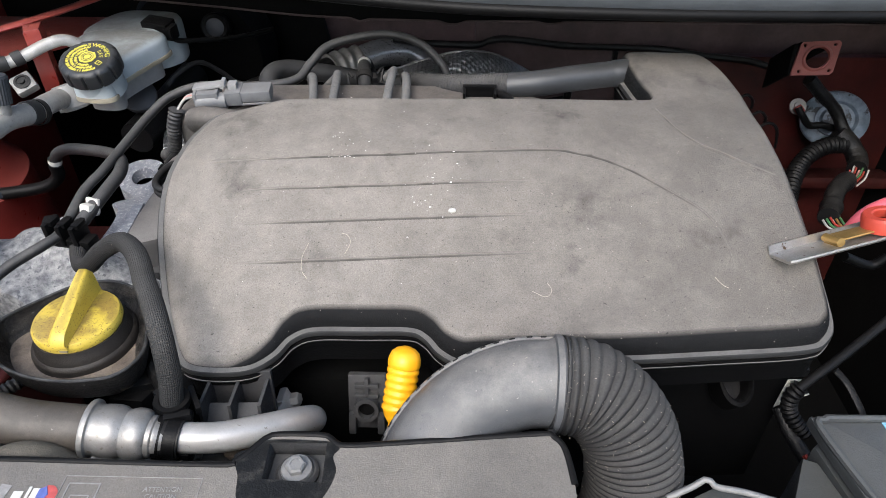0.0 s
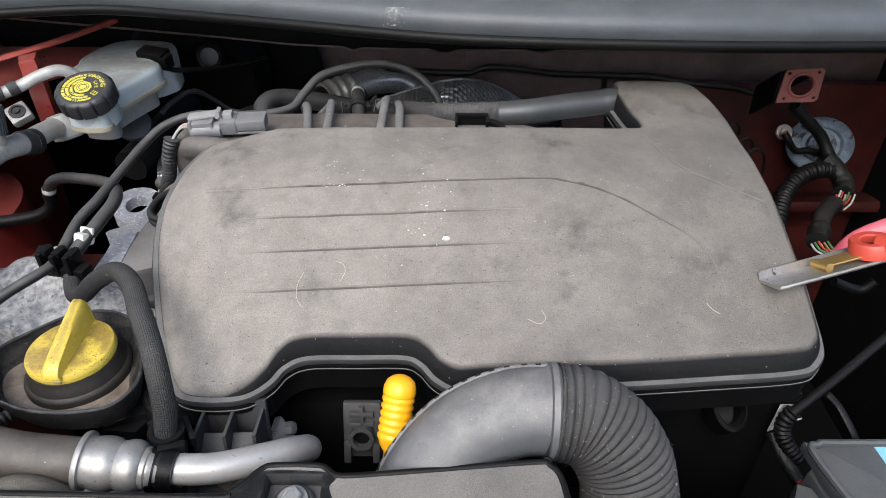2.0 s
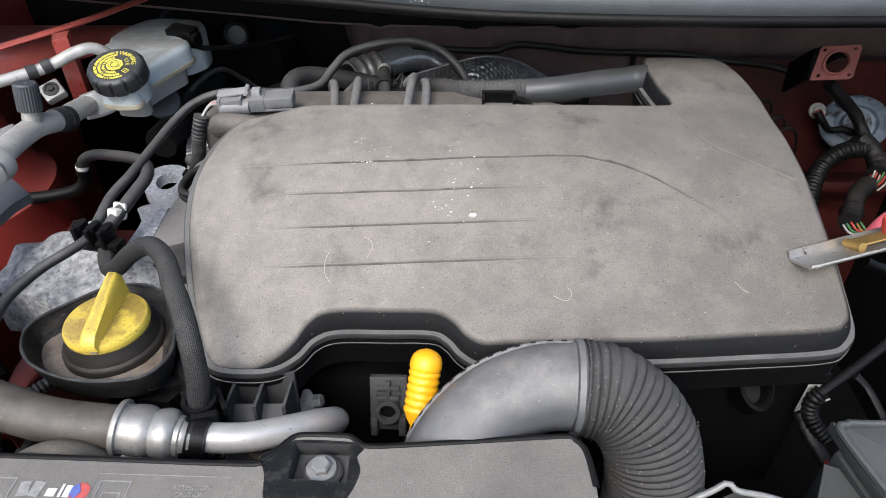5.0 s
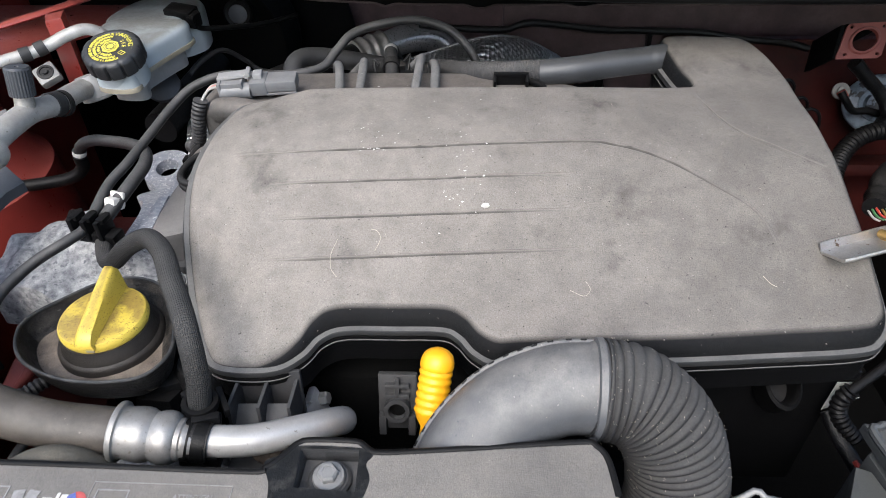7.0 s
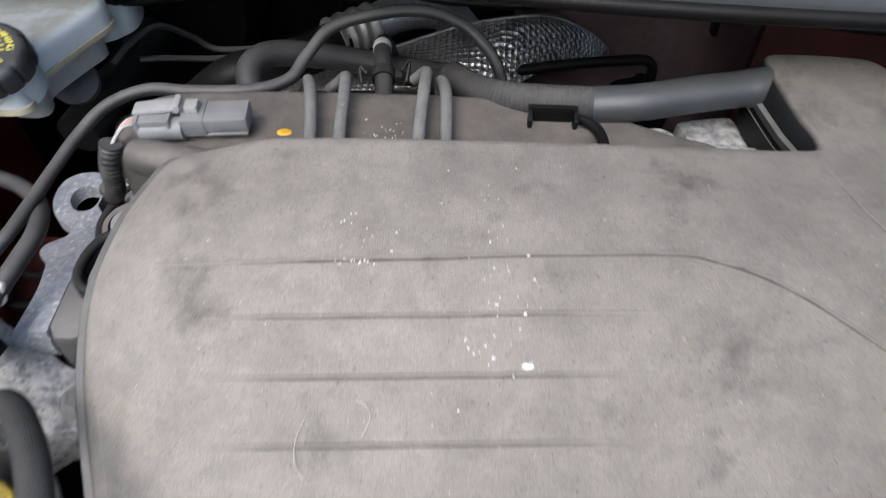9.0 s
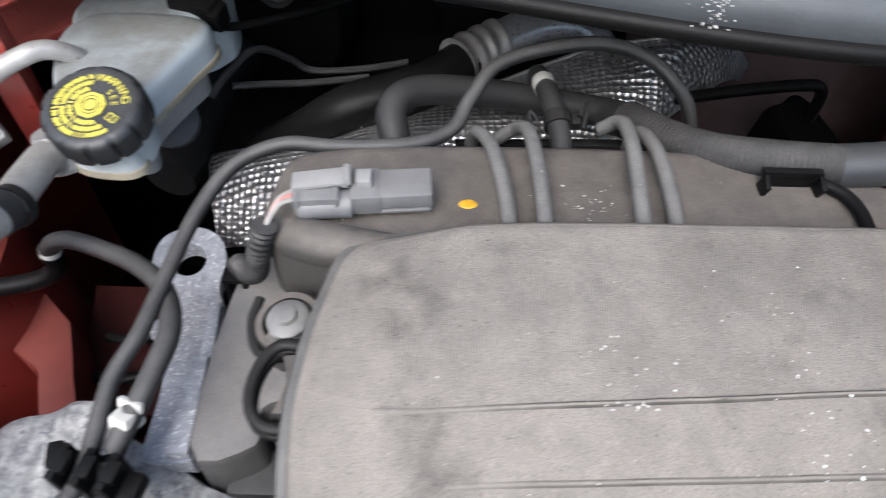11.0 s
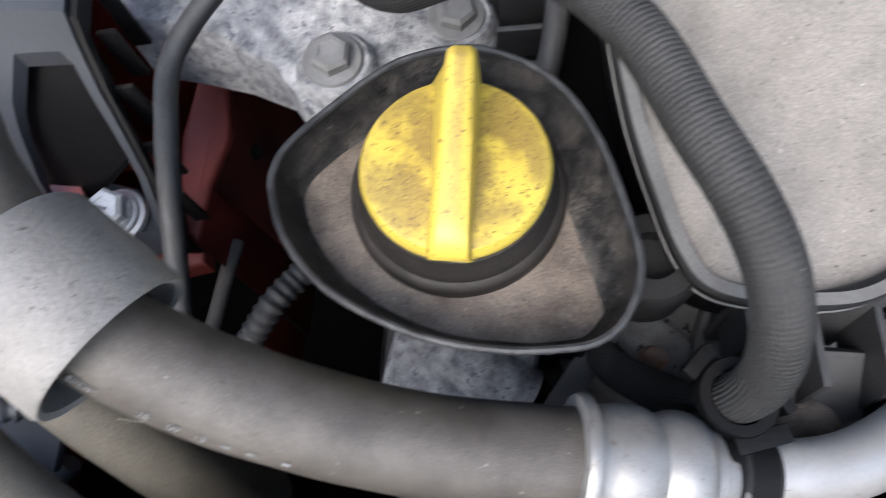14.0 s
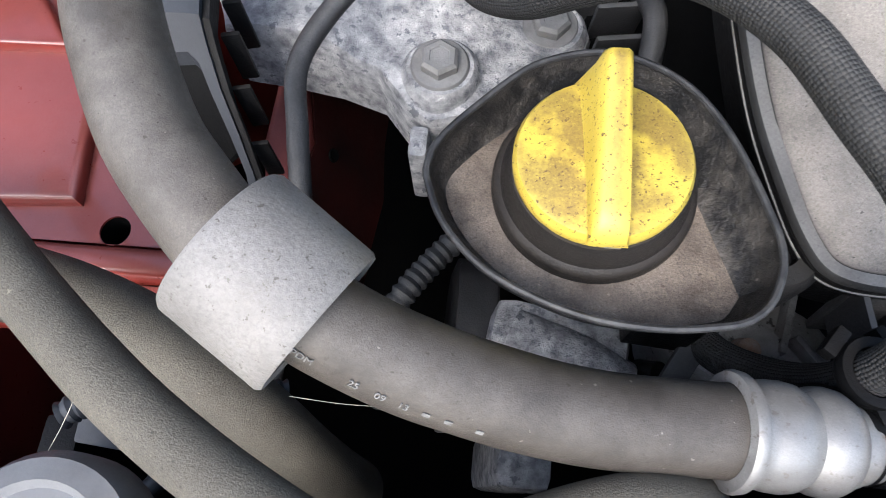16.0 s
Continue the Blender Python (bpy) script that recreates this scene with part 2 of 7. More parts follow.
M_ALUTUBE = mat("satin_aluminium", (0.60, 0.59, 0.57), 0.42, metal=0.4, base2=(0.47, 0.46, 0.44), scale=60, fine=0.3, bump=0.08, dust=0.4, dust_col=(0.33, 0.30, 0.265), dust_lo=0.2, dust_hi=1.0, spots=(0.25, 0.23, 0.2), spot_scale=260, spot_lim=0.66)
M_SLEEVE = mat("matt_grey_sleeve", (0.285, 0.266, 0.243), 0.5, metal=0.1, base2=(0.205, 0.19, 0.172), scale=60, fine=0.45, bump=0.3, bump_scale=700, spots=(0.12, 0.105, 0.09), spot_scale=430, spot_lim=0.62)
M_ZINC = mat("zinc_bolt", (0.72, 0.73, 0.73), 0.42, metal=0.3, base2=(0.40, 0.40, 0.40), scale=90, fine=0.3, bump=0.3)
M_BOLT = mat("dusty_grey_bolt", (0.27, 0.264, 0.254), 0.55, metal=0.3, base2=(0.19, 0.185, 0.177), scale=120, fine=0.3, bump=0.3)
M_RED = mat("red_body_paint", (0.30, 0.042, 0.031), 0.34, base2=(0.18, 0.024, 0.018), scale=9, fine=0.2, dust=0.34, dust_col=(0.28, 0.15, 0.125), bump=0.1, coat=0.5, fleck=0.4)
# darker copy of the red paint with the corner's shade in its colour
M_REDSHADE = mat("shaded_dark_red", (0.060, 0.011, 0.009), 0.5, spec=0.2, base2=(0.014, 0.005, 0.0045), scale=16, fine=0.4, dust=0.1, dust_col=(0.08, 0.05, 0.045), bump=0.15)
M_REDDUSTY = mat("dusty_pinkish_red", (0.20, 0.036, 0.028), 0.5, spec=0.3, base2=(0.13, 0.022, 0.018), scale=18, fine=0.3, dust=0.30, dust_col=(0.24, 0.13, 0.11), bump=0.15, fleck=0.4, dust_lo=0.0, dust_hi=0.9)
M_PINK = mat("dusty_red_flange", (0.23, 0.058, 0.046), 0.6, base2=(0.19, 0.040, 0.032), scale=60, fine=0.25, dust=0.2, bump=0.2)
M_FIREWALL = mat("dusty_plum_panel", (0.135, 0.090, 0.086), 0.55, spec=0.3, base2=(0.060, 0.040, 0.039), scale=16, fine=0.4, pits=0.6, dust=0.35, dust_col=(0.12, 0.10, 0.095), bump=0.15)
M_COWL = mat("grey_cowl_plastic", (0.060, 0.067, 0.075), 0.42, spec=0.4, base2=(0.045, 0.05, 0.056), scale=30, fine=0.3, dust=0.35, dust_col=(0.20, 0.205, 0.205), bump=0.2, dust_lo=0.6, dust_hi=1.0)
M_SHIELD = mat("embossed_heat_shield", (0.62, 0.615, 0.61), 0.32, metal=0.8, base2=(0.28, 0.275, 0.27), scale=30, fine=0.35, bump=0.1, emb=165)
M_SHINY = mat("shiny_dark_pipe", (0.34, 0.34, 0.345), 0.28, metal=0.6, base2=(0.22, 0.22, 0.222), scale=25, fine=0.05, bump=0.0, rough_var=0.02)
M_RESERV = mat("translucent_white_plastic", (0.42, 0.47, 0.50), 0.4, base2=(0.30, 0.33, 0.34), scale=16, fine=0.15, dust=0.9, dust_col=(0.15, 0.14, 0.12), bump=0.15, dust_lo=0.5, dust_hi=0.98, patch_scale=26, patch_lo=0.36, patch_hi=0.58, patch_amt=0.7, fleck=0.3)
M_RESERV2 = mat("yellowed_plastic", (0.33, 0.30, 0.225), 0.45, base2=(0.19, 0.165, 0.12), scale=25, fine=0.2, dust=0.3, bump=0.1)
M_CAPBLK = mat("cap_black", (0.020, 0.021, 0.023), 0.42, scale=60, dust=0.55, dust_col=(0.10, 0.10, 0.097), bump=0.2, dust_lo=0.6, dust_hi=1.0)
M_INK = mat("yellow_ink", (0.64, 0.57, 0.085), 0.55, base2=(0.52, 0.46, 0.07), scale=200, fine=0.2, bump=0.05)
M_WHITE = mat("dirty_white_plastic", (0.66, 0.65, 0.60), 0.5, base2=(0.5, 0.48, 0.44), scale=100, fine=0.2, bump=0.1)
M_PRINT = mat("faded_grey_print", (0.34, 0.33, 0.315), 0.6, base2=(0.18, 0.175, 0.165), scale=240, fine=0.4, bump=0.05)
M_HOSEPRINT = mat("worn_hose_print", (0.32, 0.312, 0.295), 0.6, base2=(0.10, 0.096, 0.09), scale=500, fine=0.4, bump=0.05)
M_GREYCON = mat("grey_connector_plastic", (0.155, 0.158, 0.163), 0.5, base2=(0.11, 0.112, 0.117), scale=60, fine=0.2, dust=0.3, bump=0.1)
M_ROCKER = mat("brown_dusty_rocker_cover", (0.05, 0.046, 0.042), 0.65, base2=(0.035, 0.033, 0.031), scale=18, dust=0.85, dust_col=(0.215, 0.187, 0.163), bump=0.4, bump_scale=900, dust_lo=0.2, dust_hi=0.8, patch_scale=40, patch_lo=0.3, patch_hi=0.62, fleck=0.3, stain=0.5, grit=0.35, spots=(0.30, 0.28, 0.25), spot_scale=220, spot_lim=0.70)
M_RADCOV = mat("radiator_cover_plastic", (0.042, 0.042, 0.043), 0.55, base2=(0.036, 0.036, 0.037), scale=16, dust=0.9, dust_col=(0.31, 0.28, 0.24), bump=0.4, bump_scale=1100, dust_lo=0.6, dust_hi=0.97, fleck=0.35, grit=0.4)
M_TIMING = mat("dusty_grey_timing_cover", (0.075, 0.074, 0.076), 0.6, scale=30, dust=0.8, dust_col=(0.33, 0.315, 0.300), bump=0.25, spec=0.25, dust_lo=0.0, dust_hi=0.9, fleck=0.3, grit=0.3)
M_PIPE = mat("smooth_black_pipe", (0.040, 0.042, 0.045), 0.42, scale=30, dust=0.3, dust_col=(0.12, 0.114, 0.107), bump=0.15, dust_lo=0.4, dust_hi=1.0)
M_LATCH = mat("pale_grey_plastic", (0.27, 0.27, 0.27), 0.5, base2=(0.20, 0.20, 0.20), scale=60, fine=0.2, dust=0.3, bump=0.1)
# near-black that puts the bay's shade into wing, beam and firewall colour
M_BAYSHADE = mat("bay_shade_black", (0.005, 0.005, 0.005), 0.7, scale=20, bump=0.2, spec=0.1)
M_BLUEG = mat("blue_grey_sealant_disc", (0.20, 0.25, 0.31), 0.5, base2=(0.05, 0.065, 0.085), scale=55, fine=0.3, bump=0.2, spots=(0.012, 0.013, 0.015), spot_scale=48, spot_lim=0.54)
M_WIRE_W = mat("white_wire", (0.42, 0.40, 0.37), 0.5, scale=60, bump=0.05)
M_WIRE_P = mat("pink_wire", (0.62, 0.30, 0.26), 0.5, scale=60, bump=0.05)
M_WIRE_R = mat("red_wire", (0.38, 0.04, 0.025), 0.5, scale=60, bump=0.05)
M_WIRE_G = mat("green_wire", (0.06, 0.18, 0.07), 0.5, scale=60, bump=0.05)
M_TAPE = mat("black_cloth_tape", (0.006, 0.006, 0.0065), 0.4, spec=0.3, scale=80, dust=0.08, bump=0.8, bump_scale=300)
M_REDCLAMP = mat("red_orange_plastic", (0.50, 0.062, 0.036), 0.42, base2=(0.40, 0.045, 0.026), scale=40, fine=0.15, bump=0.1)
M_PINKCAB = mat("pink_red_cable", (0.70, 0.14, 0.17), 0.45, base2=(0.6, 0.10, 0.13), scale=40, fine=0.1, bump=0.08)
M_STEEL = mat("scratched_steel", (0.60, 0.585, 0.56), 0.38, metal=0.85, base2=(0.45, 0.42, 0.38), scale=60, fine=0.4, bump=0.3, spots=(0.16, 0.11, 0.07), spot_scale=140, spot_lim=0.64)
M_BRASS = mat("brass_plate", (0.52, 0.34, 0.12), 0.4, metal=0.7, base2=(0.40, 0.25, 0.08), scale=60, fine=0.3, bump=0.2)
M_RUST = mat("rusty_steel", (0.30, 0.15, 0.08), 0.75, metal=0.2, base2=(0.36, 0.33, 0.30), scale=160, fine=0.3, bump=0.5)
M_BATT = mat("battery_case", (0.030, 0.032, 0.033), 0.45, base2=(0.022, 0.023, 0.024), scale=20, dust=0.6, dust_col=(0.155, 0.158, 0.148), bump=0.25, dust_lo=0.1, dust_hi=0.9, fleck=0.4, grit=0.3)
M_BLUE = mat("pale_blue_label", (0.22, 0.47, 0.62), 0.5, base2=(0.18, 0.40, 0.55), scale=60, fine=0.15, bump=0.05)
M_LABEL = mat("off_white_label", (0.62, 0.61, 0.57), 0.6, base2=(0.45, 0.44, 0.40), scale=90, fine=0.3, bump=0.1)
M_FLAKE = mat("white_paint_flake", (0.62, 0.60, 0.56), 0.6, base2=(0.6, 0.58, 0.55), scale=200, fine=0.1, bump=0.2)
M_FIBRE = mat("pale_plant_fibre", (0.50, 0.45, 0.36), 0.7, base2=(0.35, 0.31, 0.25), scale=200, bump=0.05)
M_AMBER = mat("yellow_paint_dab", (0.75, 0.42, 0.03), 0.5, scale=200, bump=0.1)
M_GREYP = mat("blue_grey_moulding", (0.048, 0.052, 0.060), 0.5, spec=0.35, base2=(0.036, 0.039, 0.045), scale=24, fine=0.25, dust=0.12, dust_col=(0.2, 0.2, 0.2), bump=0.12)
M_LOGO_B = mat("blue_print", (0.12, 0.16, 0.45), 0.55, scale=200, bump=0.05)
M_LOGO_R = mat("red_print", (0.55, 0.10, 0.09), 0.55, scale=200, bump=0.05)
M_ASPHALT = mat("asphalt", (0.05, 0.05, 0.05), 0.9, base2=(0.04, 0.04, 0.042), scale=3, fine=0.4, bump=0.6, bump_scale=120)


# ---- mesh helpers ----
def finish(bm, name, material, smooth=40):
    me = bpy.data.meshes.new(name)
    bmesh.ops.recalc_face_normals(bm, faces=bm.faces)
    bm.to_mesh(me)
    bm.free()
    me.materials.append(material)
    if smooth:
        me.polygons.foreach_set("use_smooth", [True] * len(me.polygons))
        me.set_sharp_from_angle(angle=radians(smooth))
    return me


def part(name, bm, material, parent, label="", smooth=40):
    ob = new(name, finish(bm, name, material, smooth))
    if parent is not None:
        ob.parent = parent
    if label:
        tagged(ob, label)
    return ob


def thing(name, label, category, at=(0, 0, 0), group="", kind=""):
    ob = new(name)
    ob.empty_display_size = 0.02
    ob.location = at
    tagged(ob, label, category, group, kind)
    bpy.context.view_layer.update()
    return ob


def single(name, bm, material, label, category, group="", kind="", smooth=40):
    return tagged(new(name, finish(bm, name, material, smooth)), label, category, group, kind)


def spline(pts, step=0.004):
    """Catmull-Rom curve through the points, resampled evenly."""
    P = [Vector(p) for p in pts]
    if len(P) == 2:
        dense = [P[0].lerp(P[1], i / 20) for i in range(21)]
    else:
        P = [2 * P[0] - P[1]] + P + [2 * P[-1] - P[-2]]
        dense = []
        for i in range(1, len(P) - 2):
            a, b, c, d = P[i - 1:i + 3]
            for k in range(24):
                t = k / 24
                dense.append(0.5 * ((2 * b) + (c - a) * t + (2 * a - 5 * b + 4 * c - d) * t * t + (3 * b - a - 3 * c + d) * t ** 3))
        dense.append(P[-2])
    out, carry = [dense[0]], 0.0
    for a, b in zip(dense, dense[1:]):
        L = (b - a).length
        while L > 1e-9 and carry + L >= step:
            a = a.lerp(b, (step - carry) / L)
            out.append(a)
            L, carry = (b - a).length, 0.0
        carry += L
    if (out[-1] - dense[-1]).length > step * 0.3:
        out.append(dense[-1])
    return out


def tube(pts, r, seg=16, step=0.004, caps=True, flat=1.0, wob=0.0, flute=None):
    """Swept round bar; r: radius or function of metres along it."""
    bm = bmesh.new()
    uvl = bm.loops.layers.uv.new("UVMap")
    C = spline(pts, step)
    up = Vector((0, 0, 1)) if abs((C[1] - C[0]).normalized().z) < 0.9 else Vector((1, 0, 0))
    rings, s, ss = [], 0.0, []
    for i, c in enumerate(C):
        if i:
            s += (c - C[i - 1]).length
        ss.append(s)
        d = (C[min(i + 1, len(C) - 1)] - C[max(i - 1, 0)]).normalized()
        up = (up - d * up.dot(d)).normalized()
        side = d.cross(up)
        rad = r(s) if callable(r) else r
        if wob:
            rad *= 1 + wob * noise.noise(c * 60)
        ring = []
        for k in range(seg):
            a = 2 * math.pi * k / seg
            q = rad if not flute else rad * (1 + flute[1] * math.cos(flute[0] * a + flute[2] * s))
            ring.append(bm.verts.new(c + side * (q * math.cos(a)) + up * (q * flat * math.sin(a))))
        rings.append(ring)
    for j, (a, b) in enumerate(zip(rings, rings[1:])):
        for k in range(seg):
            f = bm.faces.new((a[k], a[(k + 1) % seg], b[(k + 1) % seg], b[k]))
            for lp, (u, v) in zip(f.loops, ((k / seg, ss[j]), ((k + 1) / seg, ss[j]), ((k + 1) / seg, ss[j + 1]), (k / seg, ss[j + 1]))):
                lp[uvl].uv = (u, v)
    if caps:
        bm.faces.new(list(reversed(rings[0])))
        bm.faces.new(rings[-1])
    return bm


def ribs(base, depth, pitch, start=-1.0, end=1e9):
    def r(s):
        if s < start or s > end:
            return base
        return base + depth * (0.5 + 0.5 * math.cos(2 * math.pi * s / pitch))
    return r


def lathe(profile, m=Matrix(), seg=40):
    """Turned body from (radius, height) pairs."""
    bm = bmesh.new()
    rings = []
    for r, z in profile:
        if r < 1e-6:
            rings.append([bm.verts.new(m @ Vector((0, 0, z)))])
        else:
            rings.append([bm.verts.new(m @ Vector((r * math.cos(2 * math.pi * k / seg), r * math.sin(2 * math.pi * k / seg), z))) for k in range(seg)])
    for a, b in zip(rings, rings[1:]):
        for k in range(seg):
            q = (k + 1) % seg
            if len(a) == 1 and len(b) == 1:
                continue
            if len(a) == 1:
                bm.faces.new((a[0], b[q], b[k]))
            elif len(b) == 1:
                bm.faces.new((a[k], a[q], b[0]))
            else:
                bm.faces.new((a[k], a[q], b[q], b[k]))
    return bm


def axis(at, towards):
    """Frame at a point whose z axis runs along a direction."""
    return Matrix.Translation(at) @ Vector(towards).to_track_quat("Z", "Y").to_matrix().to_4x4()


def box(size, m=Matrix(), bevel=0.002, segs=2):
    bm = bmesh.new()
    bmesh.ops.create_cube(bm, size=1.0, matrix=m @ Matrix.Diagonal((*size, 1)))
    if bevel:
        bmesh.ops.bevel(bm, geom=bm.edges[:], offset=bevel, segments=segs, affect="EDGES", profile=0.6)
    return bm


def slab(outline, z0, z1, bevel=0.002, m=Matrix(), segs=2):
    """Plate from an outline in x, y between two heights."""
    bm = bmesh.new()
    vs = [bm.verts.new((x, y, z0)) for x, y in outline]
    f = bm.faces.new(vs)
    g = bmesh.ops.extrude_face_region(bm, geom=[f])
    bmesh.ops.translate(bm, verts=[v for v in g["geom"] if isinstance(v, bmesh.types.BMVert)], vec=(0, 0, z1 - z0))
    if bevel:
        top = [e for e in bm.edges if all(abs(v.co.z - z1) < 1e-7 for v in e.verts)]
        bmesh.ops.bevel(bm, geom=top, offset=bevel, segments=segs, affect="EDGES", profile=0.6)
    bmesh.ops.transform(bm, matrix=m, verts=bm.verts)
    return bm


def merge(*bms):
    out = bmesh.new()
    for b in bms:
        me = bpy.data.meshes.new("tmp")
        b.to_mesh(me)
        b.free()
        out.from_mesh(me)
        bpy.data.meshes.remove(me)
    return out


def curve2(pts, n=8, closed=True):
    """Smooth closed outline in the plane."""
    P = [Vector((x, y)) for x, y in pts]
    k = len(P)
    out = []
    for i in range(k if closed else k - 1):
        a, b, c, d = (P[(i + j - 1) % k] for j in range(4)) if closed else (P[max(i - 1, 0)], P[i], P[i + 1], P[min(i + 2, k - 1)])
        for j in range(n):
            t = j / n
            q = 0.5 * ((2 * b) + (c - a) * t + (2 * a - 5 * b + 4 * c - d) * t * t + (3 * b - a - 3 * c + d) * t ** 3)
            out.append((q.x, q.y))
    return out


def hexbolt(name, at, towards, r, h, parent, material, washer=1.5, turn=0.0, label=""):
    m = axis(at, towards) @ Matrix.Rotation(turn, 4, "Z")
    bm = lathe([(r * 1.12, 0), (r * 1.12, h * 0.8), (r * 0.92, h), (r * 0.62, h), (r * 0.58, h - 0.0006), (0, h - 0.0006)], m, 6)
    w = lathe([(r * washer, -0.001), (r * washer, 0.0012), (r * washer * 0.93, 0.0025), (r * 1.05, 0.003), (r * 0.9, 0.003)], m, 36)
    if parent is None:
        t = thing(name, label, "bolt")
        part("hex_head", bm, material, t, smooth=25)
        part("washer", w, material, t)
        return t
    b = part(name, bm, material, parent, smooth=25)
    part("washer", w, material, b)
    return b


def ring_clamp(name, at, towards, r, width, parent, material, label="", tang=True):
    """Band round a hose, with a small ear."""
    m = axis(at, towards)
    bm = lathe([(r, -width / 2), (r + 0.0015, -width / 2), (r + 0.0015, width / 2), (r, width / 2)], m, 32)
    if tang:
        bm = merge(bm, box((0.006, 0.007, width), m @ Matrix.Translation((r + 0.004, 0, 0)), 0.001))
    return part(name, bm, material, parent, label)


def words(text, size, m, material, parent, name="print", depth=0.0002):
    cu = bpy.data.curves.new(name, "FONT")
    cu.body, cu.size, cu.extrude, cu.align_x, cu.align_y = text, size, depth, "CENTER", "CENTER"
    tmp = new("tmp_text", cu)
    dg = bpy.context.evaluated_depsgraph_get()
    me = bpy.data.meshes.new_from_object(tmp.evaluated_get(dg))
    bpy.data.objects.remove(tmp)
    me.transform(m)
    me.materials.clear()
    me.materials.append(material)
    ob = new(name, me)
    ob.parent = parent
    return ob


# ---- the large structure ----
LID_Y = np.arange(0.34, 0.84, 0.002)
LID_Z = np.interp(LID_Y, (0.34, 0.38, 0.405, 0.42, 0.45, 0.50, 0.55, 0.60, 0.67, 0.84), (0.975, 0.988, 0.996, 1.002, 1.013, 1.040, 1.063, 1.072, 1.072, 1.072))
LID_Z[12:-12] = np.convolve(LID_Z, np.hanning(27)[1:-1] / np.hanning(27).sum(), "valid")


def top_z(y):
    """Height of the lid along its length, without kinks."""
    return float(np.interp(y, LID_Y, LID_Z))


g = bmesh.new()
bmesh.ops.create_grid(g, x_segments=24, y_segments=24, size=300)
single("ground", g, M_ASPHALT, "grey worn asphalt ground under the car", "ground", kind="structure")


def panel(name, outline, m, thick, material, label, bevel=0.003):
    return single(name, slab(outline, -thick, 0, bevel, m), material, label, "panel", kind="structure")


# firewall, from the scuttle down
FW = Matrix.Translation((0, 1.16, 0)) @ Matrix.Rotation(radians(90), 4, "X")
fw_out = [(-0.75, 0.40), (0.75, 0.40), (0.75, 1.16), (-0.75, 1.16)]
single("wall_rear", slab(fw_out, -0.02, 0.0, 0, FW), M_FIREWALL, "dull plum-red painted firewall panel, dusty, behind the engine", "firewall", kind="structure")
# upper beam of the firewall with its scalloped lower edge
beam = []
for i in range(101):
    x = -0.70 + 1.4 * i / 100
    z = float(np.interp(x, (-0.70, -0.30, -0.20, -0.10, 0.0, 0.7), (1.080, 1.045, 1.035, 1.030, 1.028, 1.026)))
    beam.append((x, z - 0.0045 * (abs(x - 0.02) < 0.012) - 0.0040 * (abs(x + 0.115) < 0.010) - 0.003 * (abs(x - 0.16) < 0.012)))
edge = [(x, 1.004, z) for x, z in beam]
beam += [(0.70, 1.14), (-0.70, 1.14)]
single("trim_beam", slab(beam, 0, 0.012, 0.001, Matrix.Translation((0, 1.02, 0)) @ Matrix.Rotation(radians(90), 4, "X")), M_BAYSHADE,
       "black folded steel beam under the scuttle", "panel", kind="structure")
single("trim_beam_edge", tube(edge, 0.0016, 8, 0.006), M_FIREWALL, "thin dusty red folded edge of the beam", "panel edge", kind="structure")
# black sheet added over the lower firewall in place of shade
single("trim_shade_sheet", slab([(-0.75, 0.42), (0.05, 0.42), (0.05, 0.925), (-0.75, 0.925)], 0, 0.012, 0.003, Matrix.Translation((0, 1.14, 0)) @ Matrix.Rotation(radians(90), 4, "X")), M_BAYSHADE,
       "black sheet standing in for shade on the lower firewall", "panel", kind="structure")

# second added black sheet, for the dark upper left of the firewall
single("trim_shade_sheet_high", slab([(-0.70, 0.90), (-0.17, 0.90), (-0.20, 1.060), (-0.70, 1.10)], 0, 0.012, 0.003, Matrix.Translation((0, 1.125, 0)) @ Matrix.Rotation(radians(90), 4, "X")), M_BAYSHADE,
       "black sheet standing in for shade behind the brake servo", "panel", kind="structure")

single("trim_firewall_panel", slab([(0.055, 0.45), (0.70, 0.45), (0.70, 1.024), (0.055, 1.024)], 0, 0.01, 0.004, Matrix.Translation((0, 1.07, 0)) @ Matrix.Rotation(radians(90), 4, "X")), M_FIREWALL,
       "dusty plum-red raised firewall panel", "panel", kind="structure")

# plastic cowl above the engine's rear edge
LIP = [(-0.75, 0.70), (-0.62, 0.75), (-0.50, 0.79), (-0.38, 0.815), (-0.28, 0.80), (-0.13, 0.762), (0.03, 0.722), (0.20, 0.706), (0.35, 0.702), (0.50, 0.706), (0.75, 0.72)]
lip = curve2(LIP, 8, closed=False) + [LIP[-1]]
prof = [(0.30, 0.030), (0.12, 0.027), (0.055, 0.029), (0.05, 0.024), (0.045, 0.029), (0.028, 0.0275), (0.012, 0.0235), (0.004, 0.017), (0.0, 0.008), (0.003, 0.001), (0.004, -0.004), (0.018, -0.006), (0.05, 0.004), (0.30, 0.008)]
bm = bmesh.new()
rows = [[bm.verts.new((x, y + dy, 1.145 + dz)) for dy, dz in prof] for x, y in lip]
for a, b in zip(rows, rows[1:]):
    for k in range(len(prof) - 1):
        bm.faces.new((a[k], a[k + 1], b[k + 1], b[k]))
cowl = single("cowl", bm, M_COWL, "weathered grey-black plastic scuttle cowl with a rounded front edge", "cowl", kind="structure", smooth=50)
seal = tube([(x, y + 0.004, 1.139) for x, y in lip[::4]], 0.006, 10, 0.01)
single("seal", seal, M_BLACK, "black rubber weather seal under the cowl edge", "seal", kind="structure")

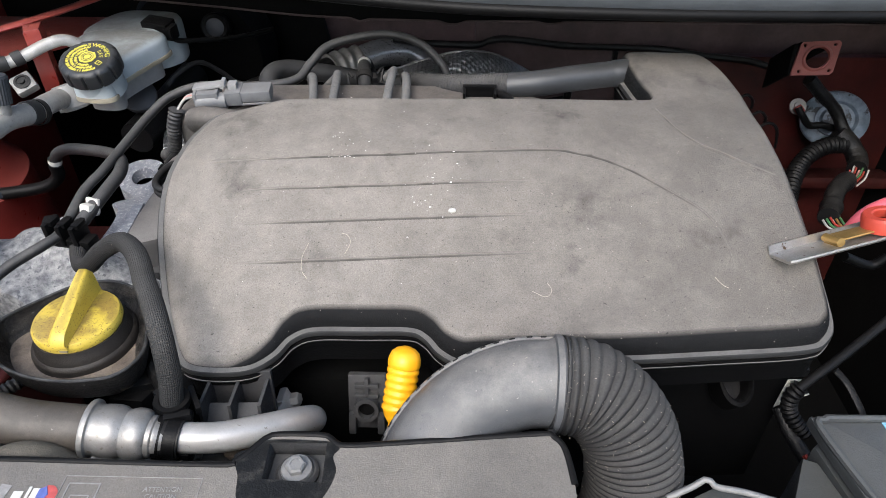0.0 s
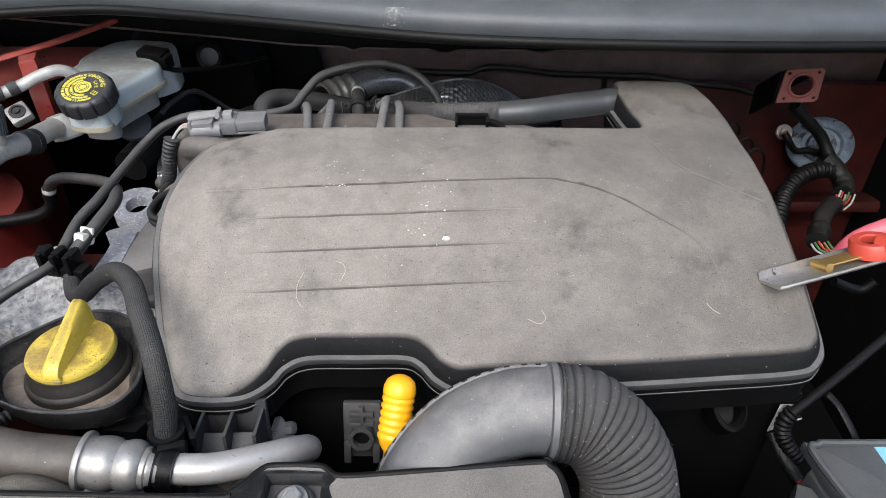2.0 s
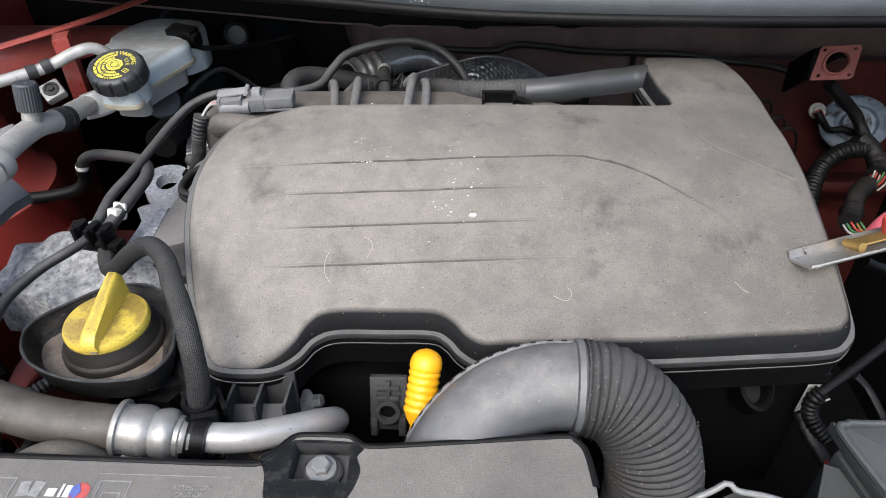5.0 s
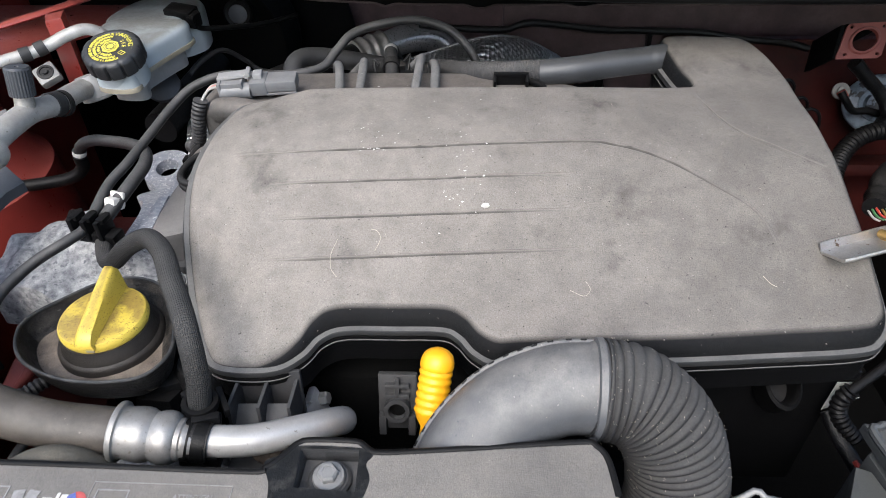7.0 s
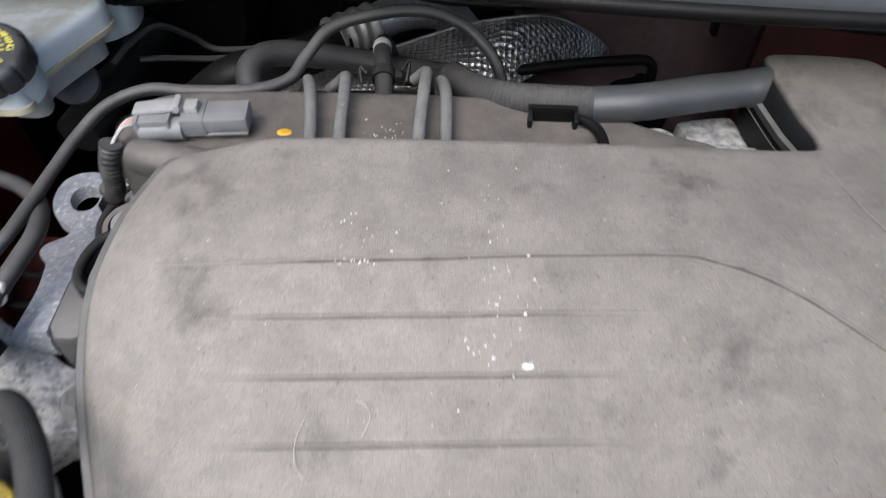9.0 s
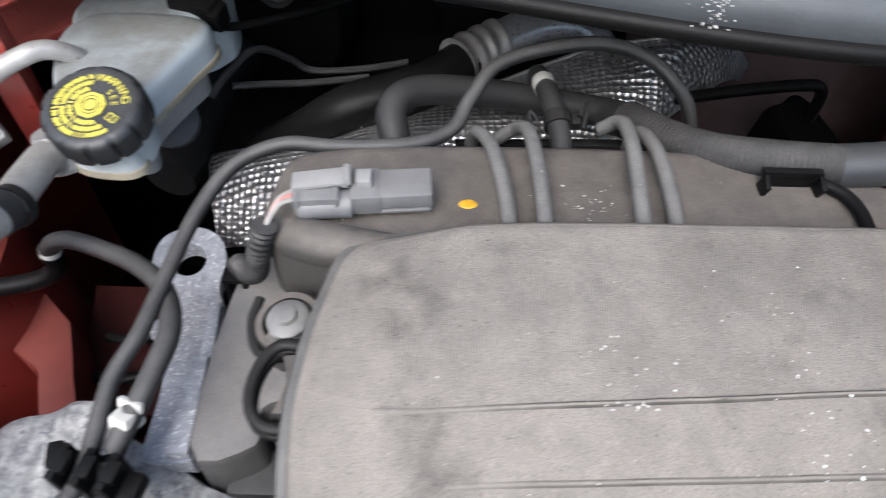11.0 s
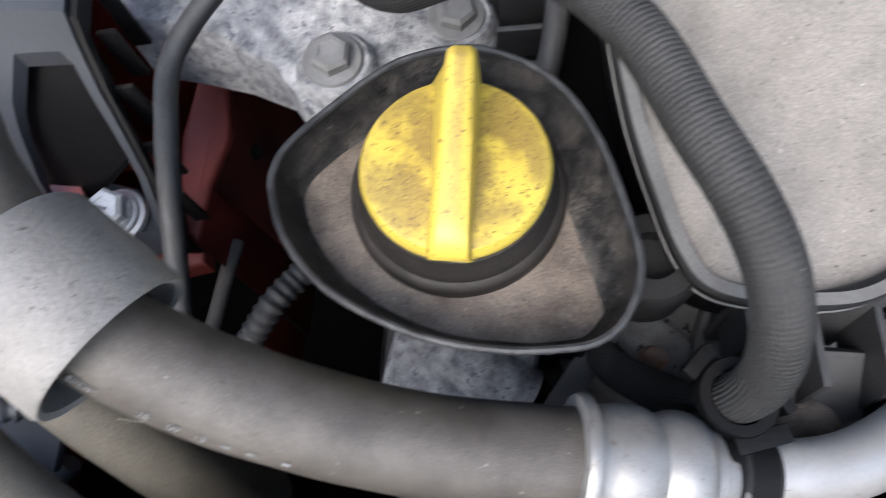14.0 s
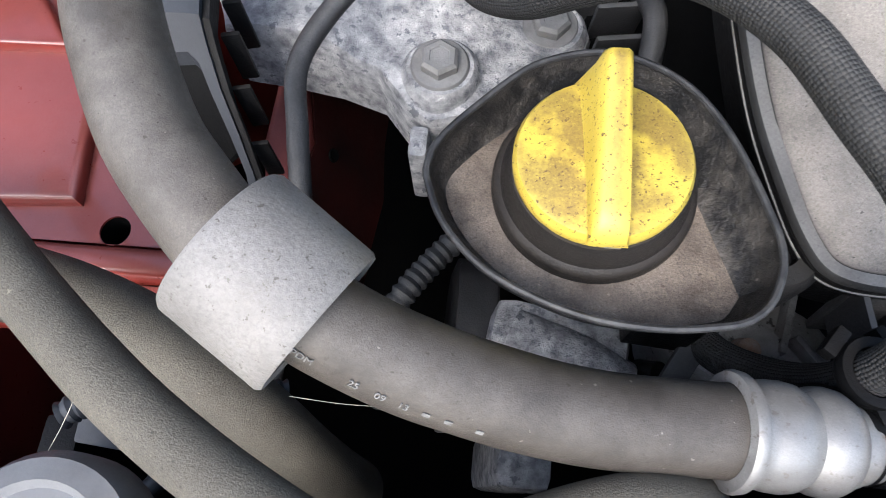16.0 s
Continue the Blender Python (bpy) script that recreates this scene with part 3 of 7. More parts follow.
# open bonnet, out of view, added to shade the bay; hinged at the scuttle
bon = [(-0.76, 0.0), (0.76, 0.0), (0.74, 0.55), (0.66, 0.92), (0.4, 1.02), (-0.4, 1.02), (-0.66, 0.92), (-0.74, 0.55)]
single("bonnet", slab(bon, 0, 0.025, 0.006, Matrix.Translation((0, 1.06, 1.20)) @ Matrix.Rotation(radians(112), 4, "X")), M_BAYSHADE, "unseen open bonnet, black underneath, raised to shade the engine bay", "bonnet", kind="structure")

# side walls and floor of the bay
wl = [(0.10, 0.40), (1.158, 0.40), (1.158, 1.10), (0.86, 1.10), (0.62, 1.02), (0.10, 0.98)]
single("wall_left", slab(wl, 0, 0.02, 0.002, Matrix.Translation((-0.72, 0, 0)) @ Matrix(((0, 0, 1, 0), (1, 0, 0, 0), (0, 1, 0, 0), (0, 0, 0, 1)))), M_RED,
       "red painted inner wing panel of the engine bay", "inner wing", kind="structure")
# right wing coloured black to carry the shade beside the cover
single("wall_right", slab(wl, 0, 0.02, 0.002, Matrix.Translation((0.70, 0, 0)) @ Matrix(((0, 0, 1, 0), (1, 0, 0, 0), (0, 1, 0, 0), (0, 0, 0, 1)))), M_BAYSHADE,
       "inner wing panel of the engine bay, coloured black for shade", "inner wing", kind="structure")
single("floor", slab([(-0.75, 0.05), (0.75, 0.05), (0.75, 1.12), (-0.75, 1.12)], 0.42, 0.44, 0), M_DEEP, "near-black undertray below the engine", "floor", kind="structure")
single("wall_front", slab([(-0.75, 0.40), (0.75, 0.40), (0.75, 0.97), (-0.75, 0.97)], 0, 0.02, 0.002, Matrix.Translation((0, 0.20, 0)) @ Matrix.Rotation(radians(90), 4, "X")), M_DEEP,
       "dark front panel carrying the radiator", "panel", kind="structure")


# ---- engine block and rocker cover ----
eng = thing("engine", "near-black engine block under a dusty brown rocker cover", "engine", (0, 0.55, 0.45))
eng.location = (0, 0, 0)
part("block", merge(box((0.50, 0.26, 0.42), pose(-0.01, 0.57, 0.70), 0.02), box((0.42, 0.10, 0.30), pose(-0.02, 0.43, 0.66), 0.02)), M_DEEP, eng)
rk = curve2([(-0.258, 0.672), (-0.262, 0.71), (-0.24, 0.745), (-0.12, 0.755), (0.05, 0.750), (0.14, 0.715), (0.18, 0.69), (0.18, 0.60), (-0.19, 0.58), (-0.208, 0.63), (-0.225, 0.655)], 6)
part("rocker_cover", slab(rk, 0.99, 1.046, 0.012, segs=4), M_ROCKER, eng, "brown dusty rocker cover")
part("cover_rib", tube([(-0.24, 0.672, 1.040), (-0.22, 0.662, 1.046), (-0.17, 0.655, 1.043)], 0.013, 14), M_ROCKER, eng)


# ---- engine cover ----
COVER = [(-0.170, 0.3945), (-0.149, 0.3920), (-0.125, 0.3945), (-0.109, 0.4045), (-0.098, 0.4175), (-0.080, 0.425), (-0.040, 0.426), (-0.003, 0.426), (0.011, 0.420), (0.022, 0.409), (0.037, 0.402),
         (0.06, 0.403), (0.16, 0.407), (0.235, 0.412), (0.298, 0.417), (0.316, 0.424), (0.324, 0.440), (0.323, 0.48), (0.319, 0.52), (0.316, 0.56), (0.315, 0.62), (0.317, 0.68),
         (0.311, 0.735), (0.297, 0.768), (0.268, 0.776), (0.228, 0.777), (0.211, 0.770), (0.209, 0.745), (0.214, 0.700), (0.219, 0.674), (0.206, 0.669), (0.10, 0.670), (-0.08, 0.668), (-0.175, 0.660), (-0.203, 0.650),
         (-0.213, 0.62), (-0.2205, 0.575), (-0.2215, 0.535), (-0.2172, 0.503), (-0.2100, 0.476), (-0.2000, 0.446), (-0.1895, 0.422), (-0.1800, 0.404)]


def skin_z(x, y):
    """Height of the lid away from its edges, a little uneven."""
    return top_z(y) + 0.0006 * noise.noise((x * 22, y * 22, 0)) + 0.006 * max(0.0, min(1.0, (y - 0.66) / 0.1)) * (x > 0.2)


def offset_loop(loop, d):
    P = np.array(loop)
    t = np.roll(P, -1, 0) - np.roll(P, 1, 0)
    t /= np.linalg.norm(t, axis=1)[:, None]
    n = np.stack([t[:, 1], -t[:, 0]], 1)
    return P + n * d


def cover_mesh():
    out = np.array(curve2(COVER, 8))
    nxt = np.roll(out, -1, 0)
    seg = nxt - out

    def near(p):
        d = p[None, :] - out
        t = np.clip((d * seg).sum(1) / np.maximum((seg * seg).sum(1), 1e-12), 0, 1)
        q = out + seg * t[:, None]
        dist = np.linalg.norm(p[None, :] - q, axis=1)
        i = int(dist.argmin())
        return dist[i], q[i]

    def inside(p):
        x, y = p
        a, b = out, nxt
        c = (a[:, 1] > y) != (b[:, 1] > y)
        xs = (b[:, 0] - a[:, 0]) * (y - a[:, 1]) / np.where(np.abs(b[:, 1] - a[:, 1]) < 1e-12, 1e-12, b[:, 1] - a[:, 1]) + a[:, 0]
        return bool(((x < xs) & c).sum() % 2)

    def edge_drop(d, p):
        # rounded shoulder down to the flange; a long soft slope at the front left corner and the left side
        h = 0.0155
        f = max(min(1.0, max(0.0, (-0.095 - p[0]) / 0.045)) * min(1.0, max(0.0, (0.49 - p[1]) / 0.05)), 0.95 * min(1.0, max(0.0, (-0.14 - p[0]) / 0.05)))
        u, v = max(0.0, 1 - d / 0.0125), max(0.0, 1 - d / 0.058)
        return h * ((1 - f) * (1 - math.sqrt(max(0.0, 1 - u ** 2.4))) + f * (0.08 * (1 - math.sqrt(max(0.0, 1 - u ** 2.4))) + 0.92 * v ** 1.5))

    # moulded ridges across the lid
    arc = curve2([(-0.20, 0.551), (-0.07, 0.560), (0.095, 0.571), (0.137, 0.567), (0.174, 0.551), (0.212, 0.527), (0.238, 0.508), (0.250, 0.486), (0.254, 0.465), (0.254, 0.42)], 5, False)
    hump = curve2([(0.216, 0.672), (0.233, 0.599), (0.267, 0.566), (0.310, 0.540)], 8, False)
    lines = [((-0.150, 0.525), (0.098, 0.537)), ((-0.145, 0.4955), (0.100, 0.507)), ((-0.142, 0.4645), (0.104, 0.4765))]

    step = 0.0021
    x0, y0, x1, y1 = -0.23, 0.388, 0.332, 0.784
    nx, ny = int((x1 - x0) / step) + 1, int((y1 - y0) / step) + 1
    inn = np.zeros((nx, ny), bool)
    for i in range(nx):
        for j in range(ny):
            inn[i, j] = inside((x0 + i * step, y0 + j * step))
    deep = np.zeros((nx, ny))
    for i, j in zip(*np.nonzero(inn)):
        deep[i, j] = near(np.array((x0 + i * step, y0 + j * step)))[0]
    inn = deep > 0.0062
    cells = inn[:-1, :-1] & inn[1:, :-1] & inn[:-1, 1:] & inn[1:, 1:]
    cnt = np.zeros((nx, ny), int)
    for di in (0, 1):
        for dj in (0, 1):
            cnt[di:nx - 1 + di, dj:ny - 1 + dj] += cells
    bm = bmesh.new()
    vs = {}
    for i, j in zip(*np.nonzero(cnt)):
        p = np.array((x0 + i * step, y0 + j * step))
        z = skin_z(*p) - edge_drop(deep[i, j], p)
        vs[i, j] = bm.verts.new((p[0], p[1], z))
    for i, j in zip(*np.nonzero(cells)):
        bm.faces.new((vs[i, j], vs[i + 1, j], vs[i + 1, j + 1], vs[i, j + 1]))
    # rounded shoulder along the outline
    rows = [[bm.verts.new((x, y, skin_z(x, y) - edge_drop(0.0, (x, y)) - 0.010)) for x, y in out]]
    for k in range(14):
        d = 0.0095 * (k / 13) ** 1.3
        row = []
        for x, y in offset_loop(out, -d):
            e = near(np.array((x, y)))[0]
            row.append(bm.verts.new((x, y, skin_z(x, y) - edge_drop(e, (x, y)) + (0.00015 if k < 13 else -0.0003))))
        rows.append(row)
    n = len(out)
    for a, b in zip(rows, rows[1:]):
        for k in range(n):
            bm.faces.new((a[k], a[(k + 1) % n], b[(k + 1) % n], b[k]))
    return bm, out, [arc[1:-4], hump[3:-1]] + [[(a[0] + (b[0] - a[0]) * k / 24, a[1] + (b[1] - a[1]) * k / 24) for k in range(25)] for a, b in lines]


cover = thing("engine_cover", "large black plastic engine cover under brown-grey dust with raised ribs", "engine cover")
bm, cover_out, creases = cover_mesh()
part("lid", bm, M_COVER, cover, smooth=60)


def ridge_mesh(line, rise):
    """Moulded ridge: a steep front flank and a long soft rear one, fading out at both ends."""
    bm = bmesh.new()
    C = spline([(x, y, 0) for x, y in line], 0.003)
    rows = []
    for i, c in enumerate(C):
        d = (C[min(i + 1, len(C) - 1)] - C[max(i - 1, 0)]).normalized()
        t = i / (len(C) - 1)
        k = rise * min(1.0, 5 * t, 3.5 * (1 - t)) * (0.85 + 0.3 * noise.noise(c * 90))
        row = []
        for s, h in ((-0.0017, -0.00035), (-0.0009, 0.00060), (-0.0003, 0.00095), (0.0004, 0.00085), (0.0011, 0.00015), (0.0020, -0.00035)):
            x, y = c.x - d.y * s, c.y + d.x * s
            row.append(bm.verts.new((x, y, skin_z(x, y) + (h * k if h > 0 else h))))
        rows.append(row)
    for a, b in zip(rows, rows[1:]):
        for j in range(5):
            bm.faces.new((a[j], b[j], b[j + 1], a[j + 1]))
    return bm


for i, line in enumerate(creases):
    part("ridge", ridge_mesh(line, 2.1 if i == 0 else 1.55), M_RIDGE, cover, smooth=60)


def rim_mesh(prof):
    bm = bmesh.new()
    rows = []
    for d, dz in prof:
        loop = offset_loop(cover_out, d)
        rows.append([bm.verts.new((x, y, top_z(yy) + dz)) for (x, y), (xx, yy) in zip(loop, cover_out)])
    k = len(rows[0])
    for a, b in zip(rows, rows[1:]):
        for i in range(k):
            bm.faces.new((a[i], a[(i + 1) % k], b[(i + 1) % k], b[i]))
    return bm


part("rim", rim_mesh([(-0.003, -0.0142), (0.0012, -0.0152), (0.0040, -0.0156), (0.0048, -0.0168), (0.0048, -0.0200), (0.0038, -0.0208), (-0.002, -0.0208)]), M_RIM, cover, "scuffed dark plastic flange edge")
part("lip_bead", rim_mesh([(0.0036, -0.0250), (0.0046, -0.0254), (0.0046, -0.0262), (0.0036, -0.0266)]), M_RIM, cover, "thin worn bead on the lower lip")
part("lower_lip", rim_mesh([(-0.002, -0.0232), (0.0036, -0.0232), (0.0040, -0.0255), (0.0034, -0.031), (0.001, -0.032), (0.0, -0.052)]), M_BLACK, cover, "black lower lip")


# ---- oil filler ----
CAPC = Vector((-0.262, 0.4205, 0.998))
tray_rim = [(-0.326, 0.414), (-0.321, 0.429), (-0.305, 0.448), (-0.289, 0.463), (-0.271, 0.470), (-0.257, 0.471), (-0.241, 0.466), (-0.228, 0.457), (-0.218, 0.444), (-0.210, 0.427), (-0.204, 0.409), (-0.200, 0.393), (-0.202, 0.379), (-0.211, 0.366), (-0.230, 0.361), (-0.248, 0.360), (-0.267, 0.362), (-0.286, 0.368), (-0.303, 0.377), (-0.318, 0.393)]
tray_floor = [(-0.3195, 0.416), (-0.311, 0.430), (-0.299, 0.442), (-0.286, 0.450), (-0.270, 0.457), (-0.256, 0.458), (-0.241, 0.452), (-0.231, 0.441), (-0.2255, 0.427), (-0.2215, 0.416), (-0.216, 0.401), (-0.211, 0.388), (-0.2075, 0.377), (-0.2115, 0.372), (-0.227, 0.368), (-0.246, 0.367), (-0.265, 0.369), (-0.283, 0.375), (-0.298, 0.384), (-0.312, 0.398)]
tray_out, tray_in = curve2(tray_rim, 5), curve2(tray_floor, 5)
tray = thing("oil_filler", "grimy black oil filler tray with a yellow screw cap", "oil filler")


def lip_z(y):
    return 0.9965 - 0.0035 * max(0.0, min(1.0, (y - 0.37) / 0.08))


def tray_mesh():
    """Bowl: an outer wall, a thin lip, sloping inner walls."""
    c = (-0.262, 0.412)
    bm = bmesh.new()
    rows = []
    for s, dz in [(0.70, -0.034), (0.88, -0.026), (0.955, -0.015), (0.985, -0.008), (1.0, -0.003), (1.0, 0.0), (0.984, 0.0)]:
        rows.append([bm.verts.new((c[0] + (x - c[0]) * s, c[1] + (y - c[1]) * s, lip_z(y) + dz)) for x, y in tray_out])
    for k, z in ((0.18, 0.9885), (0.55, 0.9810), (0.90, 0.9757), (1.0, 0.9750)):
        rows.append([bm.verts.new((x + (u - x) * k, y + (v - y) * k, z)) for (x, y), (u, v) in zip(tray_out, tray_in)])
    k = len(rows[0])
    for a, b in zip(rows, rows[1:]):
        for i in range(k):
            bm.faces.new((a[i], a[(i + 1) % k], b[(i + 1) % k], b[i]))
    return bm


def floor_mesh():
    c = (-0.262, 0.412)
    bm = bmesh.new()
    rows = [[bm.verts.new((c[0] + (u - c[0]) * s, c[1] + (v - c[1]) * s, 0.9752 + 0.0007 * noise.noise((u * 60 * s, v * 60 * s, 0)))) for u, v in tray_in] for s in (1.004, 0.95, 0.9, 0.8, 0.7, 0.5, 0.3)]
    k = len(rows[0])
    for a, b in zip(rows, rows[1:]):
        for i in range(k):
            bm.faces.new((a[i], a[(i + 1) % k], b[(i + 1) % k], b[i]))
    bm.faces.new(rows[-1])
    return bm


part("bowl", tray_mesh(), M_BOWL, tray, "black grimy bowl wall")
part("bowl_floor", floor_mesh(), M_TRAY, tray, "brown oil-stained floor of the bowl")
part("rim_bead", tube([(x, y, lip_z(y) + 0.0002) for x, y in tray_out[::3]] + [(tray_out[0][0], tray_out[0][1], lip_z(tray_out[0][1]) + 0.0002)], 0.0014, 8, 0.004), M_EDGE, tray, "worn black edge bead")
part("neck", lathe([(0.0400, 0.970), (0.0396, 0.9790), (0.0385, 0.9815), (0.0365, 0.9825), (0.0352, 0.9870), (0.0340, 0.989), (0.033, 0.993), (0.02, 0.994)], Matrix.Translation((CAPC.x, CAPC.y, 0)), 48), M_NECK, tray, "ribbed black filler neck")
part("lug", merge(lathe([(0.019, 0.945), (0.019, 0.966), (0.016, 0.970), (0.009, 0.970), (0.009, 0.962), (0.0, 0.962)], Matrix.Translation((-0.190, 0.404, 0)), 28),
                  box((0.05, 0.02, 0.012), pose(-0.208, 0.398, 0.955, 0, 0, 20), 0.003)), M_BLACKD, tray, "black fixing lug")
part("skirt", slab([(-0.235, 0.378), (-0.207, 0.376), (-0.198, 0.395), (-0.215, 0.44), (-0.24, 0.44)], 0.90, 0.955, 0.006), M_BLACK, tray)

cap = part("cap", lathe([(0.028, -0.005), (0.0318, -0.005), (0.0327, -0.003), (0.0327, 0.001), (0.0314, 0.0034), (0.029, 0.0042), (0.0, 0.0046)], Matrix.Translation(CAPC), 64), M_YELLOW, tray, "yellow plastic filler cap speckled with brown grime")


def grip_mesh():
    """Wedge-shaped finger grip: high at the rear, sloping to the front rim."""
    bm = bmesh.new()
    rows = []
    for i in range(19):
        t = i / 18
        y = 0.0315 - 0.0655 * t
        h = 0.0290 - 0.0185 * t ** 1.15
        if t < 0.06:
            h *= 0.80 + 3.4 * t
        if t > 0.93:
            h *= 1 - 6 * (t - 0.93)
        wt_, wb = 0.0044 + 0.0014 * t, 0.0115 - 0.005 * t
        ring = []
        for x, z in [(-wb, 0.001), (-wt_ - 0.0016, h * 0.62), (-wt_, h * 0.93), (-wt_ * 0.6, h), (wt_ * 0.6, h), (wt_, h * 0.93), (wt_ + 0.0006, h * 0.6), (wt_ + 0.0014, 0.001)]:
            ring.append(bm.verts.new((x + 0.001, y, z)))
        rows.append(ring)
    for a, b in zip(rows, rows[1:]):
        for k in range(7):
            bm.faces.new((a[k], a[k + 1], b[k + 1], b[k]))
    bm.faces.new(rows[0])
    bm.faces.new(list(reversed(rows[-1])))
    bmesh.ops.rotate(bm, verts=bm.verts, matrix=Matrix.Rotation(radians(1), 3, "Z"))
    bmesh.ops.translate(bm, verts=bm.verts, vec=CAPC)
    return bm


part("grip", grip_mesh(), M_YELLOW, cap, smooth=50)
part("chip", box((0.006, 0.0012, 0.0035), pose(CAPC.x + 0.004, CAPC.y - 0.0325, CAPC.z - 0.001), 0.0004), M_RESERV2, cap, "pale chipped patch")

# ---- engine mount ----
mount = thing("engine_mount", "rough oxidised cast aluminium engine mount arm with two flange bolts", "engine mount")
arm = [(-0.482, 0.550), (-0.478, 0.566), (-0.470, 0.584), (-0.445, 0.589), (-0.400, 0.597), (-0.376, 0.603), (-0.362, 0.603), (-0.350, 0.595), (-0.340, 0.586), (-0.318, 0.578), (-0.296, 0.568), (-0.275, 0.563), (-0.259, 0.554), (-0.254, 0.541), (-0.258, 0.528), (-0.270, 0.520),
       (-0.288, 0.515), (-0.300, 0.503), (-0.308, 0.490), (-0.320, 0.481), (-0.336, 0.478), (-0.349, 0.486), (-0.366, 0.505), (-0.392, 0.515), (-0.425, 0.520), (-0.468, 0.524)]
ARM_Z = [(-0.480, 0.555, 0.932), (-0.455, 0.583, 0.948), (-0.40, 0.590, 0.958), (-0.367, 0.594, 0.968), (-0.352, 0.575, 0.962), (-0.330, 0.560, 0.948), (-0.300, 0.545, 0.924), (-0.277, 0.541, 0.917), (-0.262, 0.535, 0.915),
         (-0.470, 0.540, 0.926), (-0.43, 0.535, 0.934), (-0.43, 0.555, 0.948), (-0.39, 0.530, 0.936), (-0.37, 0.515, 0.926), (-0.345, 0.520, 0.928), (-0.332, 0.500, 0.928), (-0.310, 0.515, 0.922), (-0.335, 0.482, 0.922)]


arm = [(x if x > -0.40 else -0.40 + (x + 0.40) * 0.74, y) for x, y in arm]
ARM_Z = [(x if x > -0.40 else -0.40 + (x + 0.40) * 0.74, y, z) for x, y, z in ARM_Z]


def arm_mesh():
    bm = slab(arm, 0.880, 0.930, 0.005, segs=2)
    bmesh.ops.triangulate(bm, faces=bm.faces[:])
    for _ in range(3):
        bmesh.ops.subdivide_edges(bm, edges=[e for e in bm.edges if e.calc_length() > 0.008 and min(v.co.z for v in e.verts) > 0.89], cuts=1)
    bmesh.ops.triangulate(bm, faces=bm.faces[:])
    for v in bm.verts:
        if v.co.z > 0.905:
            w = [(1 / ((v.co.x - x) ** 2 + (v.co.y - y) ** 2 + 1e-5) ** 1.3, z) for x, y, z in ARM_Z]
            v.co.z += sum(a * z for a, z in w) / sum(a for a, z in w) - 0.930 + 0.0025 * noise.noise(v.co * 55) + 0.0010 * noise.noise(v.co * 190)
        else:
            v.co += Vector((0.0015, 0.0015, 0)) * noise.noise(v.co * 80)
    return bm


part("arm", arm_mesh(), M_CAST, mount)
part("boss", lathe([(0.021, 0.88), (0.020, 0.930), (0.017, 0.934), (0.0, 0.934)], Matrix.Translation((-0.332, 0.503, 0)), 32), M_CAST, mount)
part("boss", lathe([(0.021, 0.88), (0.020, 0.918), (0.017, 0.922), (0.0, 0.922)], Matrix.Translation((-0.277, 0.541, 0)), 32), M_CAST, mount)
part("foot", box((0.010, 0.018, 0.05), Matrix.Translation((-0.3405, 0.4690, 0.8930)), 0.003), M_CAST, mount)
hexbolt("bolt", (-0.332, 0.503, 0.934), (0.02, -0.08, 1), 0.0092, 0.010, mount, M_BOLT, 1.62, 0.3)
hexbolt("bolt", (-0.277, 0.541, 0.921), (0.02, -0.08, 1), 0.0092, 0.010, mount, M_BOLT, 1.62, 0.6)

# ---- lifting eye and timing cover ----
eye_t = thing("lifting_eye", "flaking blue-grey cast lifting eye beside the timing cover", "lifting eye")
eo = curve2([(-0.385, 0.745), (-0.379, 0.764), (-0.357, 0.773), (-0.336, 0.765), (-0.327, 0.746), (-0.329, 0.724), (-0.319, 0.702), (-0.311, 0.670), (-0.305, 0.620), (-0.300, 0.578), (-0.304, 0.572), (-0.326, 0.572), (-0.331, 0.582), (-0.333, 0.62), (-0.341, 0.648), (-0.359, 0.668), (-0.365, 0.684), (-0.354, 0.701), (-0.362, 0.716), (-0.378, 0.727)], 4)


def plate_with_hole(outer, hole_c, hole_r, z_of, thick):
    """Flat bar with a round eye."""
    bm = bmesh.new()
    hole = [(hole_c[0] + hole_r * math.cos(2 * math.pi * i / 24), hole_c[1] + hole_r * 0.95 * math.sin(2 * math.pi * i / 24)) for i in range(24)]
    edges = []
    for loop in (outer, hole):
        vs = [bm.verts.new((x, y, 0)) for x, y in loop]
        edges += [bm.edges.new((vs[i], vs[(i + 1) % len(vs)])) for i in range(len(vs))]
    bmesh.ops.triangle_fill(bm, use_beauty=True, use_dissolve=False, edges=edges)
    r = bmesh.ops.extrude_face_region(bm, geom=bm.faces[:])
    up = [v for v in r["geom"] if isinstance(v, bmesh.types.BMVert)]
    bmesh.ops.translate(bm, verts=up, vec=(0, 0, thick))
    for v in bm.verts:
        v.co.z += z_of(v.co.x, v.co.y)
    return bm


part("plate", plate_with_hole(eo, (-0.356, 0.745), 0.0135, lambda x, y: float(np.interp(y, (0.57, 0.64, 0.68, 0.72, 0.77), (0.948, 0.944, 0.926, 0.915, 0.930))) - 0.012, 0.014), M_CASTB, eye_t, smooth=30)
part("web", merge(slab([(-0.3145, 0.574), (-0.3005, 0.574), (-0.3050, 0.640), (-0.3150, 0.640)], 0.93, 0.958, 0.002), slab([(-0.3150, 0.6405), (-0.3050, 0.6405), (-0.3120, 0.690), (-0.3190, 0.690)], 0.92, 0.948, 0.002)), M_CASTB, eye_t, "pale straight stiffening web")

tim = thing("timing_cover", "dusty dark plastic timing belt cover beside the cylinder head", "timing cover")
part("shell", slab(curve2([(-0.302, 0.580), (-0.298, 0.72), (-0.262, 0.735), (-0.250, 0.690), (-0.246, 0.620), (-0.262, 0.604), (-0.262, 0.580)], 4), 0.60, 0.958, 0.006), M_TIMING, tim)
